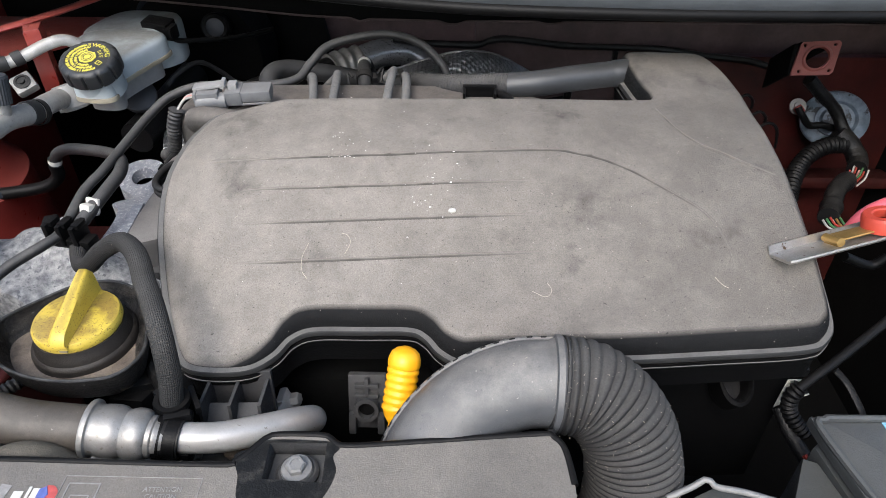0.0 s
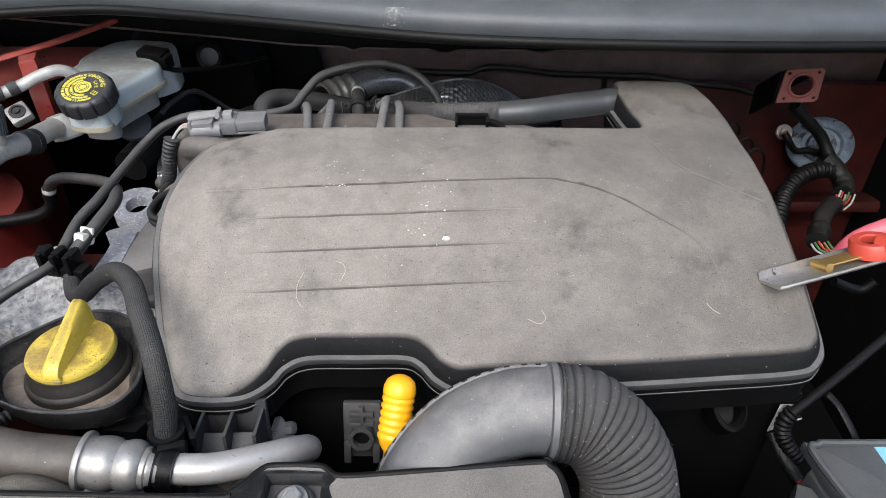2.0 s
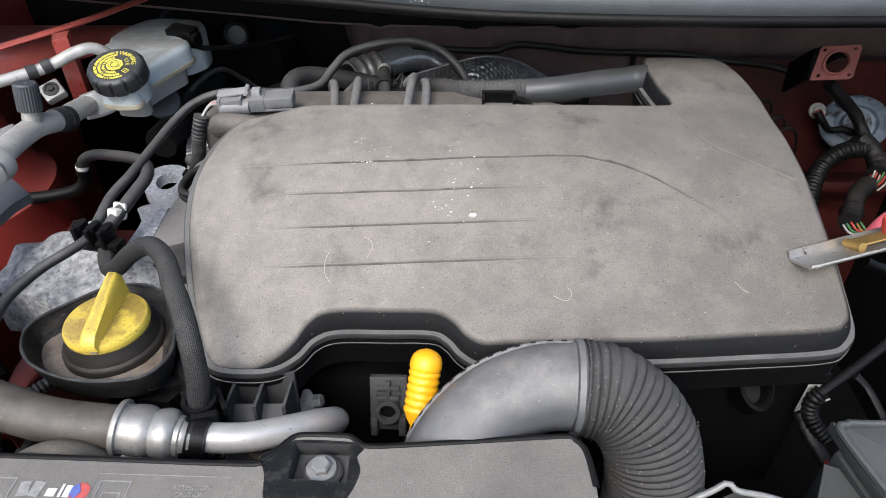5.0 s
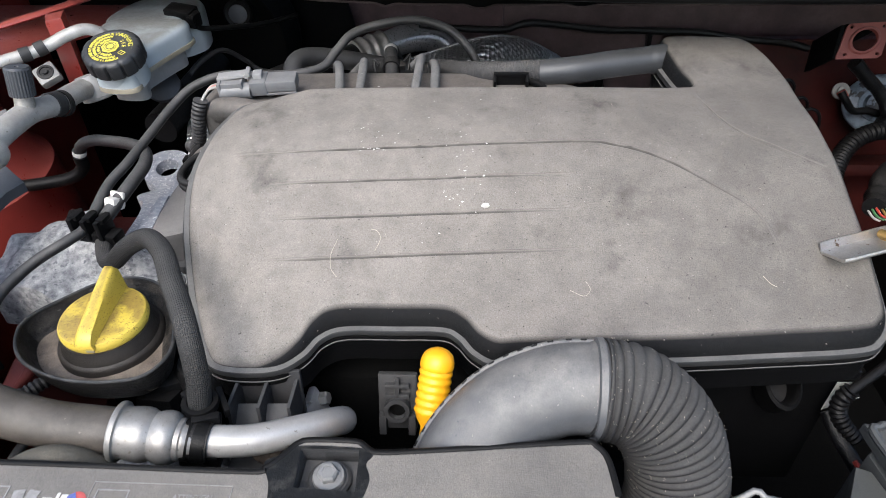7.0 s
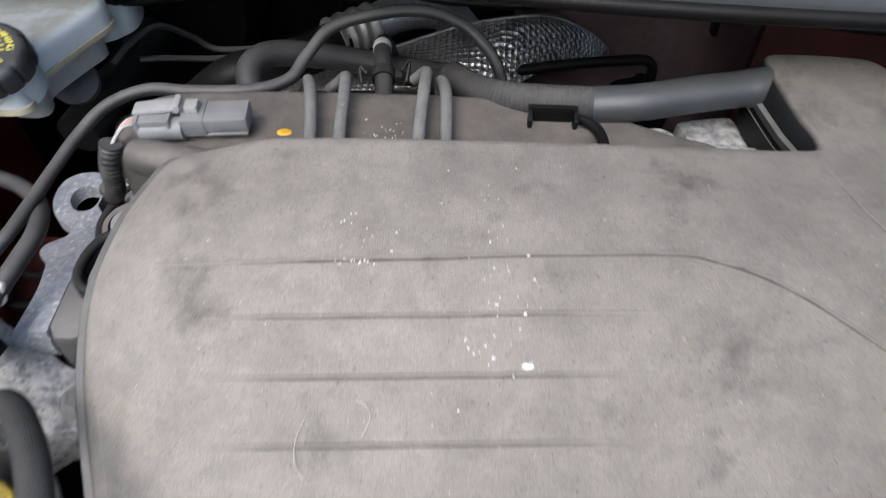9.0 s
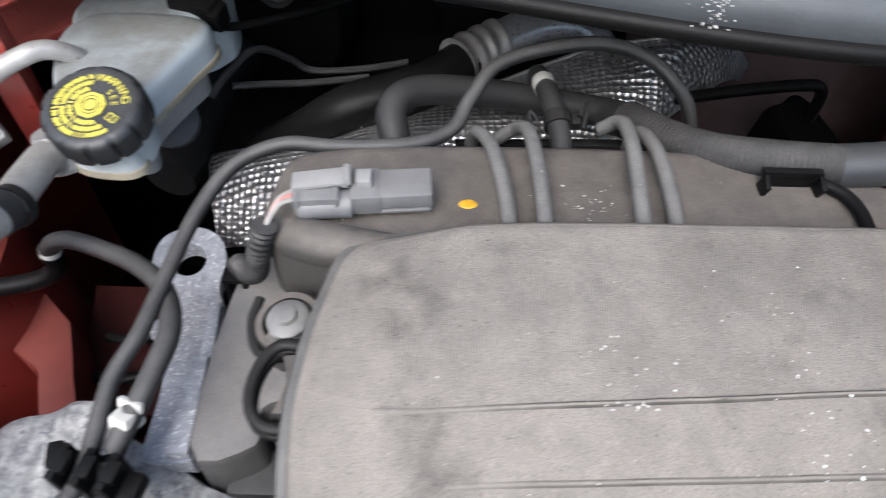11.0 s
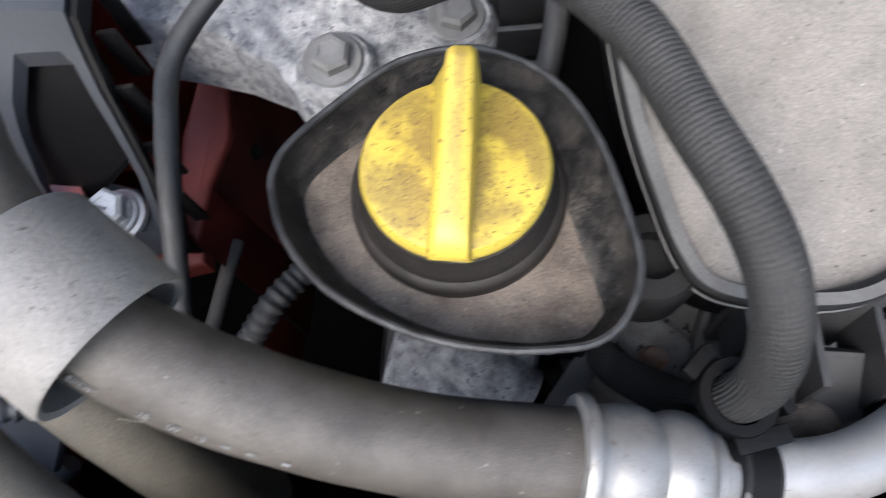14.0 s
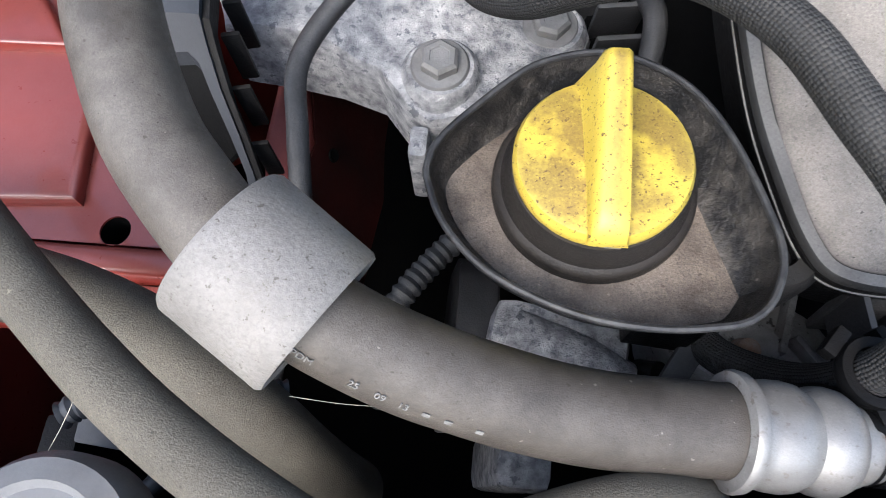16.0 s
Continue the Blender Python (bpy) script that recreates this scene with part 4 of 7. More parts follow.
part("step", box((0.045, 0.03, 0.25), pose(-0.262, 0.578, 0.80), 0.005), M_FITTING, tim)
part("bolt_pocket", lathe([(0.0135, -0.03), (0.0135, 0.0), (0.0115, 0.002), (0.0095, 0.0), (0.0095, -0.010), (0.0, -0.010)], axis((-0.246, 0.600, 0.940), (0, -0.1, 1)), 28), M_FITTING, tim)
part("harness_edge", tube([(-0.232, 0.560, 0.93), (-0.228, 0.53, 0.945), (-0.231, 0.50, 0.93), (-0.236, 0.48, 0.90)], 0.006, 12), M_FITTING, tim)
for y in (0.548, 0.528, 0.508):
    part("side_rib", box((0.026, 0.003, 0.05), pose(-0.243, y, 0.915, 12, 0, 8), 0.001), M_FITTING, tim)
part("rusty_bolt", lathe([(0.0065, 0), (0.0065, 0.006), (0.0, 0.007)], axis((-0.246, 0.600, 0.936), (0, -0.2, 1)), 6), M_RUST, tim, "rusty bolt head")


# ---- brake fluid reservoir ----
res = thing("brake_fluid_reservoir", "milky translucent brake fluid reservoir with a yellowed seam and black cap", "reservoir")
ro = curve2([(-0.402, 0.756), (-0.392, 0.730), (-0.362, 0.724), (-0.350, 0.732), (-0.353, 0.750), (-0.359, 0.764), (-0.354, 0.790), (-0.344, 0.825), (-0.335, 0.855), (-0.342, 0.872), (-0.38, 0.880), (-0.43, 0.875), (-0.442, 0.84), (-0.425, 0.79)], 5)
rr = curve2([(-0.338, 0.886), (-0.333, 0.905), (-0.340, 0.935), (-0.360, 0.950), (-0.42, 0.950), (-0.445, 0.90), (-0.435, 0.86), (-0.36, 0.868)], 5)
part("body", slab(ro, 1.037, 1.061, 0.011, segs=4), M_RESERV, res)
part("rear_chamber", slab(rr, 1.010, 1.060, 0.012, segs=4), M_RESERV, res)
part("seam", slab([(-0.388 + (x + 0.388) * 1.04, 0.80 + (y - 0.80) * 1.02) for x, y in ro], 1.0325, 1.0375, 0.002), M_RESERV2, res, "yellowed welded seam flange")
part("lower_body", slab([(-0.39 + (x + 0.39) * 0.85, 0.82 + (y - 0.82) * 0.72) for x, y in ro], 1.010, 1.033, 0.0), M_LATCH, res, "dirty grey lower body")
CAPM = axis((-0.371, 0.746, 1.056), (0.03, -0.30, 0.95))
part("neck", lathe([(0.026, -0.02), (0.026, 0.008)], CAPM, 32), M_RESERV, res)


def knurled(r0, z0, z1, m, lobes=12, seg=96):
    bm = bmesh.new()
    rings = []
    for r, z, k in [(r0 - 0.002, z0, 1), (r0, z0 + 0.002, 1), (r0, z1 - 0.005, 1), (r0 - 0.0015, z1 - 0.002, 0.7), (r0 - 0.005, z1, 0.2), (r0 - 0.008, z1, 0), (r0 - 0.009, z1 - 0.001, 0)]:
        ring = []
        for i in range(seg):
            a = 2 * math.pi * i / seg
            cut = max(0.0, math.cos(a * lobes)) ** 8
            rr = r - k * 0.0022 * cut
            ring.append(bm.verts.new(m @ Vector((rr * math.cos(a), rr * math.sin(a), z))))
        rings.append(ring)
    for a, b in zip(rings, rings[1:]):
        for i in range(seg):
            bm.faces.new((a[i], a[(i + 1) % seg], b[(i + 1) % seg], b[i]))
    bm.faces.new(rings[-1])
    return bm


rcap = part("cap", knurled(0.0315, 0.004, 0.025, CAPM), M_CAPBLK, res, "black notched screw cap with yellow print")
part("emblem", merge(lathe([(0.0094, 0.0244), (0.0094, 0.0252), (0.0, 0.0252)], CAPM, 8)), M_INK, rcap, "yellow octagon print", smooth=20)
part("emblem_ring", merge(lathe([(0.0046, 0.0251), (0.0046, 0.0255), (0.0038, 0.0255), (0.0038, 0.0251)], CAPM, 24), lathe([(0.0066, 0.0251), (0.0066, 0.0254), (0.0061, 0.0254), (0.0061, 0.0251)], CAPM, 24)), M_CAPBLK, rcap, "thin black rings", smooth=20)


def arc_text(text, radius, a0, a1, size, name):
    """Letters standing round the cap's face."""
    n = len(text)
    for i, ch in enumerate(text):
        if ch == " ":
            continue
        a = radians(a0 + (a1 - a0) * i / max(1, n - 1))
        m = CAPM @ Matrix.Translation((radius * math.cos(a), radius * math.sin(a), 0.0243)) @ Matrix.Rotation(a - math.pi / 2, 4, "Z")
        words(ch, size, m, M_INK, rcap, name)


arc_text("WARNING", 0.0203, 78, 8, 0.0076, "letter")
arc_text("SEE", 0.0136, 42, 4, 0.0056, "letter")
rng = random.Random(3)
for rad_, a0, a1 in ((0.0212, 94, 304), (0.0168, 94, 300), (0.0124, 104, 290)):
    a = a0
    while a < a1:
        # strokes of small unreadable lettering
        h = 0.0036 * rng.uniform(0.75, 1.0)
        part("print_bar", box((0.0011, h, 0.0003), CAPM @ Matrix.Rotation(radians(a), 4, "Z") @ Matrix.Translation((rad_, 0, 0.0244)) @ Matrix.Rotation(radians(90 + rng.uniform(-25, 25)), 4, "Z"), 0), M_INK, rcap)
        a += math.degrees(0.00135 / rad_) * (2.0 if rng.random() < 0.12 else 1.0)
part("print_book", merge(*[box(sz, CAPM @ pose(0.0135, -0.0095, 0.0244, 0, 0, -35) @ pose(x, y, 0), 0) for sz, x, y in (((0.0062, 0.0007, 0.0003), 0, 0.0024), ((0.0062, 0.0007, 0.0003), 0, -0.0024), ((0.0007, 0.0048, 0.0003), -0.0031, 0), ((0.0007, 0.0048, 0.0003), 0.0, 0), ((0.0007, 0.0048, 0.0003), 0.0031, 0))]), M_INK, rcap)
part("sensor_plug", merge(box((0.036, 0.022, 0.012), pose(-0.352, 0.888, 1.062, 8, 4, -14), 0.002), box((0.016, 0.016, 0.018), pose(-0.337, 0.882, 1.055, 8, 4, -14), 0.002), box((0.010, 0.004, 0.010), pose(-0.336, 0.8735, 1.056, 8, 4, -14), 0.001)), M_BLACK, res, "black level sensor plug")
single("sensor_cable", tube([(-0.335, 0.884, 1.050), (-0.3336, 0.8900, 1.0407), (-0.3119, 0.9100, 1.0333), (-0.2716, 0.9500, 1.0232), (-0.2324, 0.9850, 1.0220)], 0.0034, 10), M_BLACK, "black taped cable leading from the reservoir sensor", "cable")
cyl = thing("brake_master_cylinder", "grey alloy brake master cylinder below the fluid reservoir", "cylinder")
part("barrel", tube([(-0.395, 0.83, 0.930), (-0.385, 0.90, 0.935), (-0.37, 1.0, 0.945)], 0.022, 20), M_BLACKD, cyl)
part("end_cap", lathe([(0.020, 0), (0.022, 0.004), (0.022, 0.012), (0.012, 0.016), (0, 0.016)], axis((-0.380, 0.842, 0.982), (0.2, -0.6, 0.7)), 28), M_GREYP, cyl)
part("booster", lathe([(0.11, 0), (0.112, 0.02), (0.10, 0.06), (0.03, 0.08), (0.0, 0.08)], axis((-0.37, 1.09, 0.96), (0, -1, 0)), 40), M_DEEP, cyl, "large black servo drum")
single("brake_line", tube([(-0.3549, 0.8700, 0.9872), (-0.3446, 0.8900, 0.9955), (-0.3284, 0.9300, 0.9944), (-0.3101, 0.9600, 0.9660), (-0.2911, 0.9700, 0.9460), (-0.2424, 0.9750, 0.9457), (-0.1986, 0.9850, 0.9477)], 0.0035, 8), M_FITTING, "thin dark steel brake line", "pipe")
single("brake_line", tube([(-0.3546, 0.9200, 0.9612), (-0.3285, 0.9300, 0.9573), (-0.2900, 0.9500, 0.9458), (-0.2365, 0.9700, 0.9399)], 0.0035, 8), M_FITTING, "thin dark steel brake line", "pipe")
grom = thing("firewall_grommet", "round black rubber grommet in the firewall", "grommet")
GM = axis((-0.3149, 0.9850, 1.0240), (0.1, -1, 0.25))
part("ring", lathe([(0.019, -0.02), (0.020, 0.006), (0.017, 0.009), (0.013, 0.008), (0.010, 0.002)], GM, 32), M_BLACK, grom)
part("plug", lathe([(0.014, 0.0), (0.013, 0.007), (0.006, 0.009), (0, 0.009)], GM, 24), M_GREYP, grom)

# ---- air conditioning pipes and hose ----
acp = thing("air_conditioning_pipe", "dull aluminium air conditioning pipe with a service valve", "pipe")
P_AC = [(-0.430, 0.575, 1.046), (-0.427, 0.61, 1.050), (-0.424, 0.65, 1.049), (-0.420, 0.684, 1.040), (-0.424, 0.725, 1.031), (-0.427, 0.752, 1.024), (-0.428, 0.772, 1.016)]
part("tube", tube(P_AC, 0.0115, 20), M_ALU, acp)
part("bead", lathe([(0.0115, -0.018), (0.017, -0.014), (0.020, -0.008), (0.0175, -0.002), (0.0205, 0.006), (0.0195, 0.012), (0.0125, 0.017), (0.0115, 0.02)], axis((-0.430, 0.575, 1.046), (0.02, 1, 0.06)), 32), M_ALU, acp, "swollen crimp bead")
part("flange", lathe([(0.014, -0.014), (0.0175, -0.013), (0.018, -0.010), (0.0165, -0.008), (0.0165, 0.012), (0.015, 0.015), (0.0, 0.015)], axis((-0.424, 0.768, 1.018), (-0.25, 0.20, 1)), 32), M_LATCH, acp, "pale round flange")
ring_clamp("clamp", (-0.420, 0.684, 1.040), (0.1, 1, -0.33), 0.0115, 0.013, acp, M_RUBBER, "grey rubber pipe clamp")
ring_clamp("clamp", (-0.4185, 0.694, 1.036), (0.1, 1, -0.33), 0.0125, 0.006, acp, M_BLACKD, tang=False)
VM = axis((-0.424, 0.648, 1.054), (0.10, 0.18, 1))
valve = part("valve_stem", lathe([(0.0115, -0.006), (0.0095, 0.002), (0.0088, 0.012), (0.0088, 0.016)], VM, 24), M_BRIGHT, acp, "bright valve stem")


def fluted(r, h, m, n=26):
    bm = bmesh.new()
    rows = []
    for rr, z in [(r, 0), (r, h - 0.002), (r - 0.0015, h), (0.002, h), (0.0015, h - 0.001)]:
        rows.append([bm.verts.new(m @ Vector(((rr - (0.0005 if i % 2 and z < h - 0.001 else 0)) * math.cos(math.pi * i / n), (rr - (0.0005 if i % 2 and z < h - 0.001 else 0)) * math.sin(math.pi * i / n), z))) for i in range(2 * n)])
    for a, b in zip(rows, rows[1:]):
        for i in range(2 * n):
            bm.faces.new((a[i], a[(i + 1) % (2 * n)], b[(i + 1) % (2 * n)], b[i]))
    bm.faces.new(rows[-1])
    return bm


part("valve_cap", fluted(0.0118, 0.028, VM @ Matrix.Translation((0, 0, 0.014))), M_GREYP, valve, "dark grey fluted valve cap", smooth=30)
part("mount_tab", merge(box((0.04, 0.03, 0.004), pose(-0.452, 0.662, 1.030, 0, -12, 10), 0.001), box((0.02, 0.02, 0.014), pose(-0.462, 0.655, 1.036, 0, -12, 30), 0.003)), M_BOLT, acp, "dirty grey plastic tab")

thin = thing("thin_aluminium_pipe", "thin aluminium air conditioning pipe held in a rubber clamp", "pipe")
part("tube", tube([(-0.62, 0.655, 1.055), (-0.55, 0.705, 1.058), (-0.478, 0.764, 1.062), (-0.445, 0.792, 1.072), (-0.428, 0.806, 1.072), (-0.415, 0.818, 1.055), (-0.41, 0.825, 1.02)], 0.0068, 16), M_ALU, thin)
ring_clamp("clamp", (-0.483, 0.760, 1.0615), (0.77, 0.62, 0.05), 0.0068, 0.011, thin, M_RUBBER, "grey rubber pipe clamp")
ring_clamp("clamp", (-0.470, 0.771, 1.064), (0.77, 0.62, 0.2), 0.0068, 0.011, thin, M_RUBBER, tang=False)
FM = axis((-0.463, 0.754, 1.040), (0.15, -0.55, 0.82)) @ Matrix.Rotation(0.5, 4, "Z")
part("end_block", box((0.024, 0.024, 0.012), FM, 0.004), M_BOLT, thin, "square aluminium union with a round port")
part("port", lathe([(0.0090, 0.005), (0.0090, 0.0070), (0.0062, 0.0075), (0.0058, 0.0064), (0.0034, 0.0064), (0.0030, 0.0085), (0, 0.0085)], FM, 24), M_BLACKD, thin, "dark round port")

ach = thing("air_conditioning_hose", "thick dusty rubber air conditioning hose with a metal sleeve and crimp", "hose")
P_H = [(-0.430, 0.572, 1.046), (-0.444, 0.515, 1.045), (-0.435, 0.455, 1.042), (-0.414, 0.407, 1.037), (-0.393, 0.380, 1.033), (-0.366, 0.356, 1.027), (-0.335, 0.342, 1.014), (-0.300, 0.334, 1.001), (-0.262, 0.330, 0.990), (-0.216, 0.331, 0.982)]
part("rubber", tube(P_H, 0.0158, 28, wob=0.012), M_HOSE, ach)
SD = Vector((0.030, -0.0195, -0.0105)).normalized()
SM = axis(Vector((-0.3645, 0.3560, 1.0285)) - SD * 0.0185, SD)
part("sleeve", lathe([(0.0225, 0.001), (0.0252, 0.0), (0.0262, 0.0015), (0.0262, 0.0365), (0.0252, 0.038), (0.0232, 0.037), (0.0230, 0.002)], SM, 56), M_SLEEVE, ach, "wide matt grey metal sleeve")
CD = Vector((0.055, 0.0, -0.010)).normalized()
CM = axis((-0.2155, 0.331, 0.982), CD)
part("crimp", lathe([(0.0160, -0.003), (0.0196, -0.0025), (0.0204, -0.001), (0.0200, 0.0012), (0.0180, 0.002), (0.0172, 0.004), (0.0178, 0.007), (0.0184, 0.011), (0.0186, 0.015), (0.0180, 0.019), (0.0166, 0.0215), (0.0162, 0.0225), (0.0168, 0.024), (0.0180, 0.0275), (0.0183, 0.031), (0.0178, 0.0345), (0.0162, 0.0375), (0.0146, 0.0385), (0.0144, 0.0415), (0.0132, 0.0425), (0.0130, 0.0455), (0.0122, 0.0465), (0.0121, 0.050), (0.0105, 0.052)], CM, 48), M_BRIGHT, ach, "bright swaged aluminium ferrule")
P_P = [(-0.172, 0.332, 0.973), (-0.135, 0.336, 0.968), (-0.106, 0.350, 0.960), (-0.087, 0.367, 0.947), (-0.080, 0.383, 0.929), (-0.088, 0.393, 0.912), (-0.106, 0.395, 0.902), (-0.130, 0.394, 0.895)]
part("metal_tube", tube(P_P, 0.0108, 22), M_ALUTUBE, ach, "bright bent aluminium tube")
part("union", lathe([(0.0165, 0), (0.0165, 0.006), (0.0105, 0.008)], axis((-0.111, 0.395, 0.900), (-1, 0, -0.3)), 24), M_ALU, ach)
FLG = axis((-0.109, 0.395, 0.901), (1, -0.05, 0.32))
part("pipe_flange", merge(lathe([(0.0110, -0.004), (0.0205, -0.004), (0.0215, -0.002), (0.0215, 0.002), (0.0205, 0.0035), (0.0112, 0.004)], FLG, 36), box((0.016, 0.030, 0.007), FLG @ pose(0.020, 0.004, 0), 0.002)), M_ALUTUBE, ach, "pale moon-shaped pipe flange")
part("flange_bolt", lathe([(0.0060, 0.003), (0.0060, 0.009), (0.0048, 0.0105), (0.0, 0.0105)], FLG @ Matrix.Translation((0.024, 0.006, 0)), 6), M_BOLT, ach, smooth=25)
part("pipe_end", lathe([(0.009, -0.02), (0.0115, -0.004), (0.0125, 0.0), (0.0115, 0.003), (0.009, 0.003), (0.008, -0.002), (0.008, -0.015), (0.0, -0.015)], axis((-0.112, 0.3570, 0.915), (-0.55, -0.2, 0.8)), 28), M_ALUTUBE, ach, "open dull pipe end")
for q in (0.0, 0.0105):
    ring_clamp("band", (-0.173 + q, 0.332, 0.973 - q * 0.17), CD, 0.0126, 0.0085, ach, M_BLACK, tang=False)
ring_clamp("band", (-0.1648, 0.332, 0.972), CD, 0.0118, 0.016, ach, M_BLACKD, tang=False)
part("band_foot", box((0.028, 0.014, 0.016), pose(-0.166, 0.330, 0.958, 0, 8, 0), 0.003), M_BLACK, ach)
# print along the front of the hose
HC = spline(P_H, 0.001)
for k, text in ((0, "EPDM"), (17, "25"), (25, "09"), (32, "13"), (39, "bar"), (46, "bar"), (56, "bar")):
    q = min(range(len(HC)), key=lambda i: abs(HC[i].x + 0.350)) + k
    tg = (HC[q + 3] - HC[q - 3]).normalized()
    nn = Vector((0.0, -1.0, 0.62))
    nn = (nn - tg * nn.dot(tg)).normalized()
    pm = Matrix.Translation(HC[q] + nn * 0.0162) @ Matrix((tg, nn.cross(tg), nn)).transposed().to_4x4()
    if text == "bar":
        part("print_bar", box((0.0024, 0.0015, 0.0003), pm, 0), M_HOSEPRINT, ach)
    else:
        words(text, 0.0036, pm, M_HOSEPRINT, ach)

# ---- other hoses in the front corner ----
bh = thing("brown_hose", "dusty brown rubber hose crossing behind the radiator cover", "hose")
part("rubber", tube([(-0.60, 0.475, 1.000), (-0.55, 0.430, 1.000), (-0.498, 0.388, 1.000), (-0.453, 0.350, 1.000), (-0.408, 0.317, 1.000), (-0.36, 0.290, 0.995), (-0.31, 0.268, 0.975), (-0.27, 0.255, 0.95)], 0.0112, 22, wob=0.01), M_BROWNHOSE, bh)
bh2 = thing("looped_hose", "dusty brown rubber hose with a white stripe by the radiator cover", "hose")
part("rubber", tube([(-0.315, 0.268, 0.945), (-0.285, 0.290, 0.972), (-0.255, 0.302, 0.986), (-0.234, 0.306, 0.980), (-0.219, 0.308, 0.955), (-0.214, 0.309, 0.92)], 0.0112, 22, wob=0.01), M_BROWNHOSE, bh2)
part("paint_band", lathe([(0.0115, -0.003), (0.0117, -0.0025), (0.0117, 0.0025), (0.0115, 0.003)], axis((-0.2885, 0.2865, 0.969), (1, 0.65, 0.75)), 24), M_WHITE, bh2, "white paint stripe")
single("coolant_hose", tube([(-0.66, 0.380, 0.955), (-0.56, 0.375, 0.955), (-0.49, 0.367, 0.95), (-0.44, 0.352, 0.94), (-0.40, 0.328, 0.92), (-0.375, 0.308, 0.88), (-0.365, 0.30, 0.82)], 0.0172, 26, wob=0.01), M_BROWNHOSE, "thick dusty coolant hose curving downwards", "hose")
single("corrugated_conduit", tube([(-0.3122, 0.4094, 0.9450), (-0.3260, 0.3927, 0.9450), (-0.3370, 0.3755, 0.9450), (-0.3477, 0.3561, 0.9300), (-0.345, 0.34, 0.90)], ribs(0.0048, 0.0012, 0.0042), 14, 0.0009), M_RUBBER, "thin grey ribbed cable conduit under the oil tray", "conduit", group="ribbed conduits")
single("corrugated_conduit", tube([(-0.4756, 0.3181, 0.9300), (-0.4672, 0.3236, 0.9300), (-0.4486, 0.3289, 0.9300), (-0.4288, 0.3335, 0.9200), (-0.39, 0.34, 0.90)], ribs(0.0052, 0.0014, 0.0046), 14, 0.001), M_GREYP, "blue-green grey ribbed cable conduit", "conduit", group="ribbed conduits")

# ---- cable, breather hose and braided hose at the mount ----
cabA = thing("engine_harness_cable", "dusty black cable running from the mount over the rear hoses", "cable")
part("sheath", tube([(-0.3812, 0.3600, 0.9150), (-0.384, 0.415, 0.950), (-0.388, 0.445, 0.962), (-0.392, 0.478, 0.966), (-0.374, 0.508, 0.976), (-0.350, 0.530, 0.984), (-0.341, 0.549, 0.986), (-0.3386, 0.5979, 0.9980), (-0.3282, 0.6275, 1.0060), (-0.3215, 0.6791, 1.0120), (-0.3127, 0.7134, 1.0200), (-0.2945, 0.7407, 1.0320), (-0.2634, 0.7531, 1.0400), (-0.227, 0.750, 1.042), (-0.180, 0.754, 1.042), (-0.152, 0.768, 1.044), (-0.140, 0.790, 1.053), (-0.118, 0.815, 1.066), (-0.060, 0.827, 1.074), (-0.020, 0.826, 1.066), (0.005, 0.815, 1.050), (0.018, 0.807, 1.030), (0.024, 0.80, 1.00)], 0.0050, 14, wob=0.03), M_DUSTRUB, cabA)
for x in (-0.232, -0.205):
    part("clip", merge(box((0.006, 0.014, 0.012), pose(x, 0.751, 1.036), 0.001), box((0.004, 0.010, 0.022), pose(x, 0.744, 1.030), 0.001)), M_BLACK, cabA, "black retaining clip")

brh = thing("breather_hose", "grey-black breather hose with a white end clip", "hose")
part("rubber", tube([(-0.446, 0.725, 0.950), (-0.436, 0.722, 0.968), (-0.416, 0.717, 0.978), (-0.385, 0.703, 0.985), (-0.355, 0.686, 0.992), (-0.328, 0.662, 0.999), (-0.314, 0.632, 1.002), (-0.317, 0.603, 0.998), (-0.325, 0.577, 0.990), (-0.330, 0.562, 0.985)], 0.0066, 16), M_DUSTRUB, brh)
part("white_clip", merge(box((0.0125, 0.015, 0.0130), pose(-0.3255, 0.5785, 0.991, -22, 0, -18), 0.003), box((0.0150, 0.004, 0.0150), pose(-0.3240, 0.5835, 0.9925, -22, 0, -18), 0.0015)), M_WHITE, brh, "white plastic quick connector")
part("white_band", lathe([(0.0074, -0.003), (0.0076, -0.002), (0.0076, 0.002), (0.0074, 0.003)], axis((-0.443, 0.7235, 0.958), (0.3, -0.1, 1)), 20), M_WHITE, brh, "white band")
part("lower_rubber", tube([(-0.446, 0.725, 0.952), (-0.449, 0.726, 0.935), (-0.470, 0.722, 0.922), (-0.53, 0.715, 0.915), (-0.62, 0.71, 0.91)], 0.0075, 14), M_BLACK, brh, "black lower hose")

clip = thing("hose_clip", "black plastic double clip holding two hoses on the mount", "clip")
CB = pose(-0.331, 0.549, 0.986, 0, 0, -10)
part("base", box((0.040, 0.016, 0.010), CB @ pose(0.0, 0, -0.010), 0.002), M_BLACK, clip)
for x in (-0.019, -0.005, 0.009):
    part("jaw", merge(box((0.005, 0.020, 0.022), CB @ pose(x - 0.001, 0, 0.0), 0.001), box((0.008, 0.012, 0.005), CB @ pose(x + 0.001, 0, 0.010), 0.001)), M_BLACK, clip)
part("tooth", merge(box((0.009, 0.014, 0.013), CB @ pose(-0.026, 0.004, 0.002, 0, 0, 25), 0.002), box((0.012, 0.005, 0.004), CB @ pose(-0.020, 0.0, -0.006), 0.001)), M_BLACK, clip)

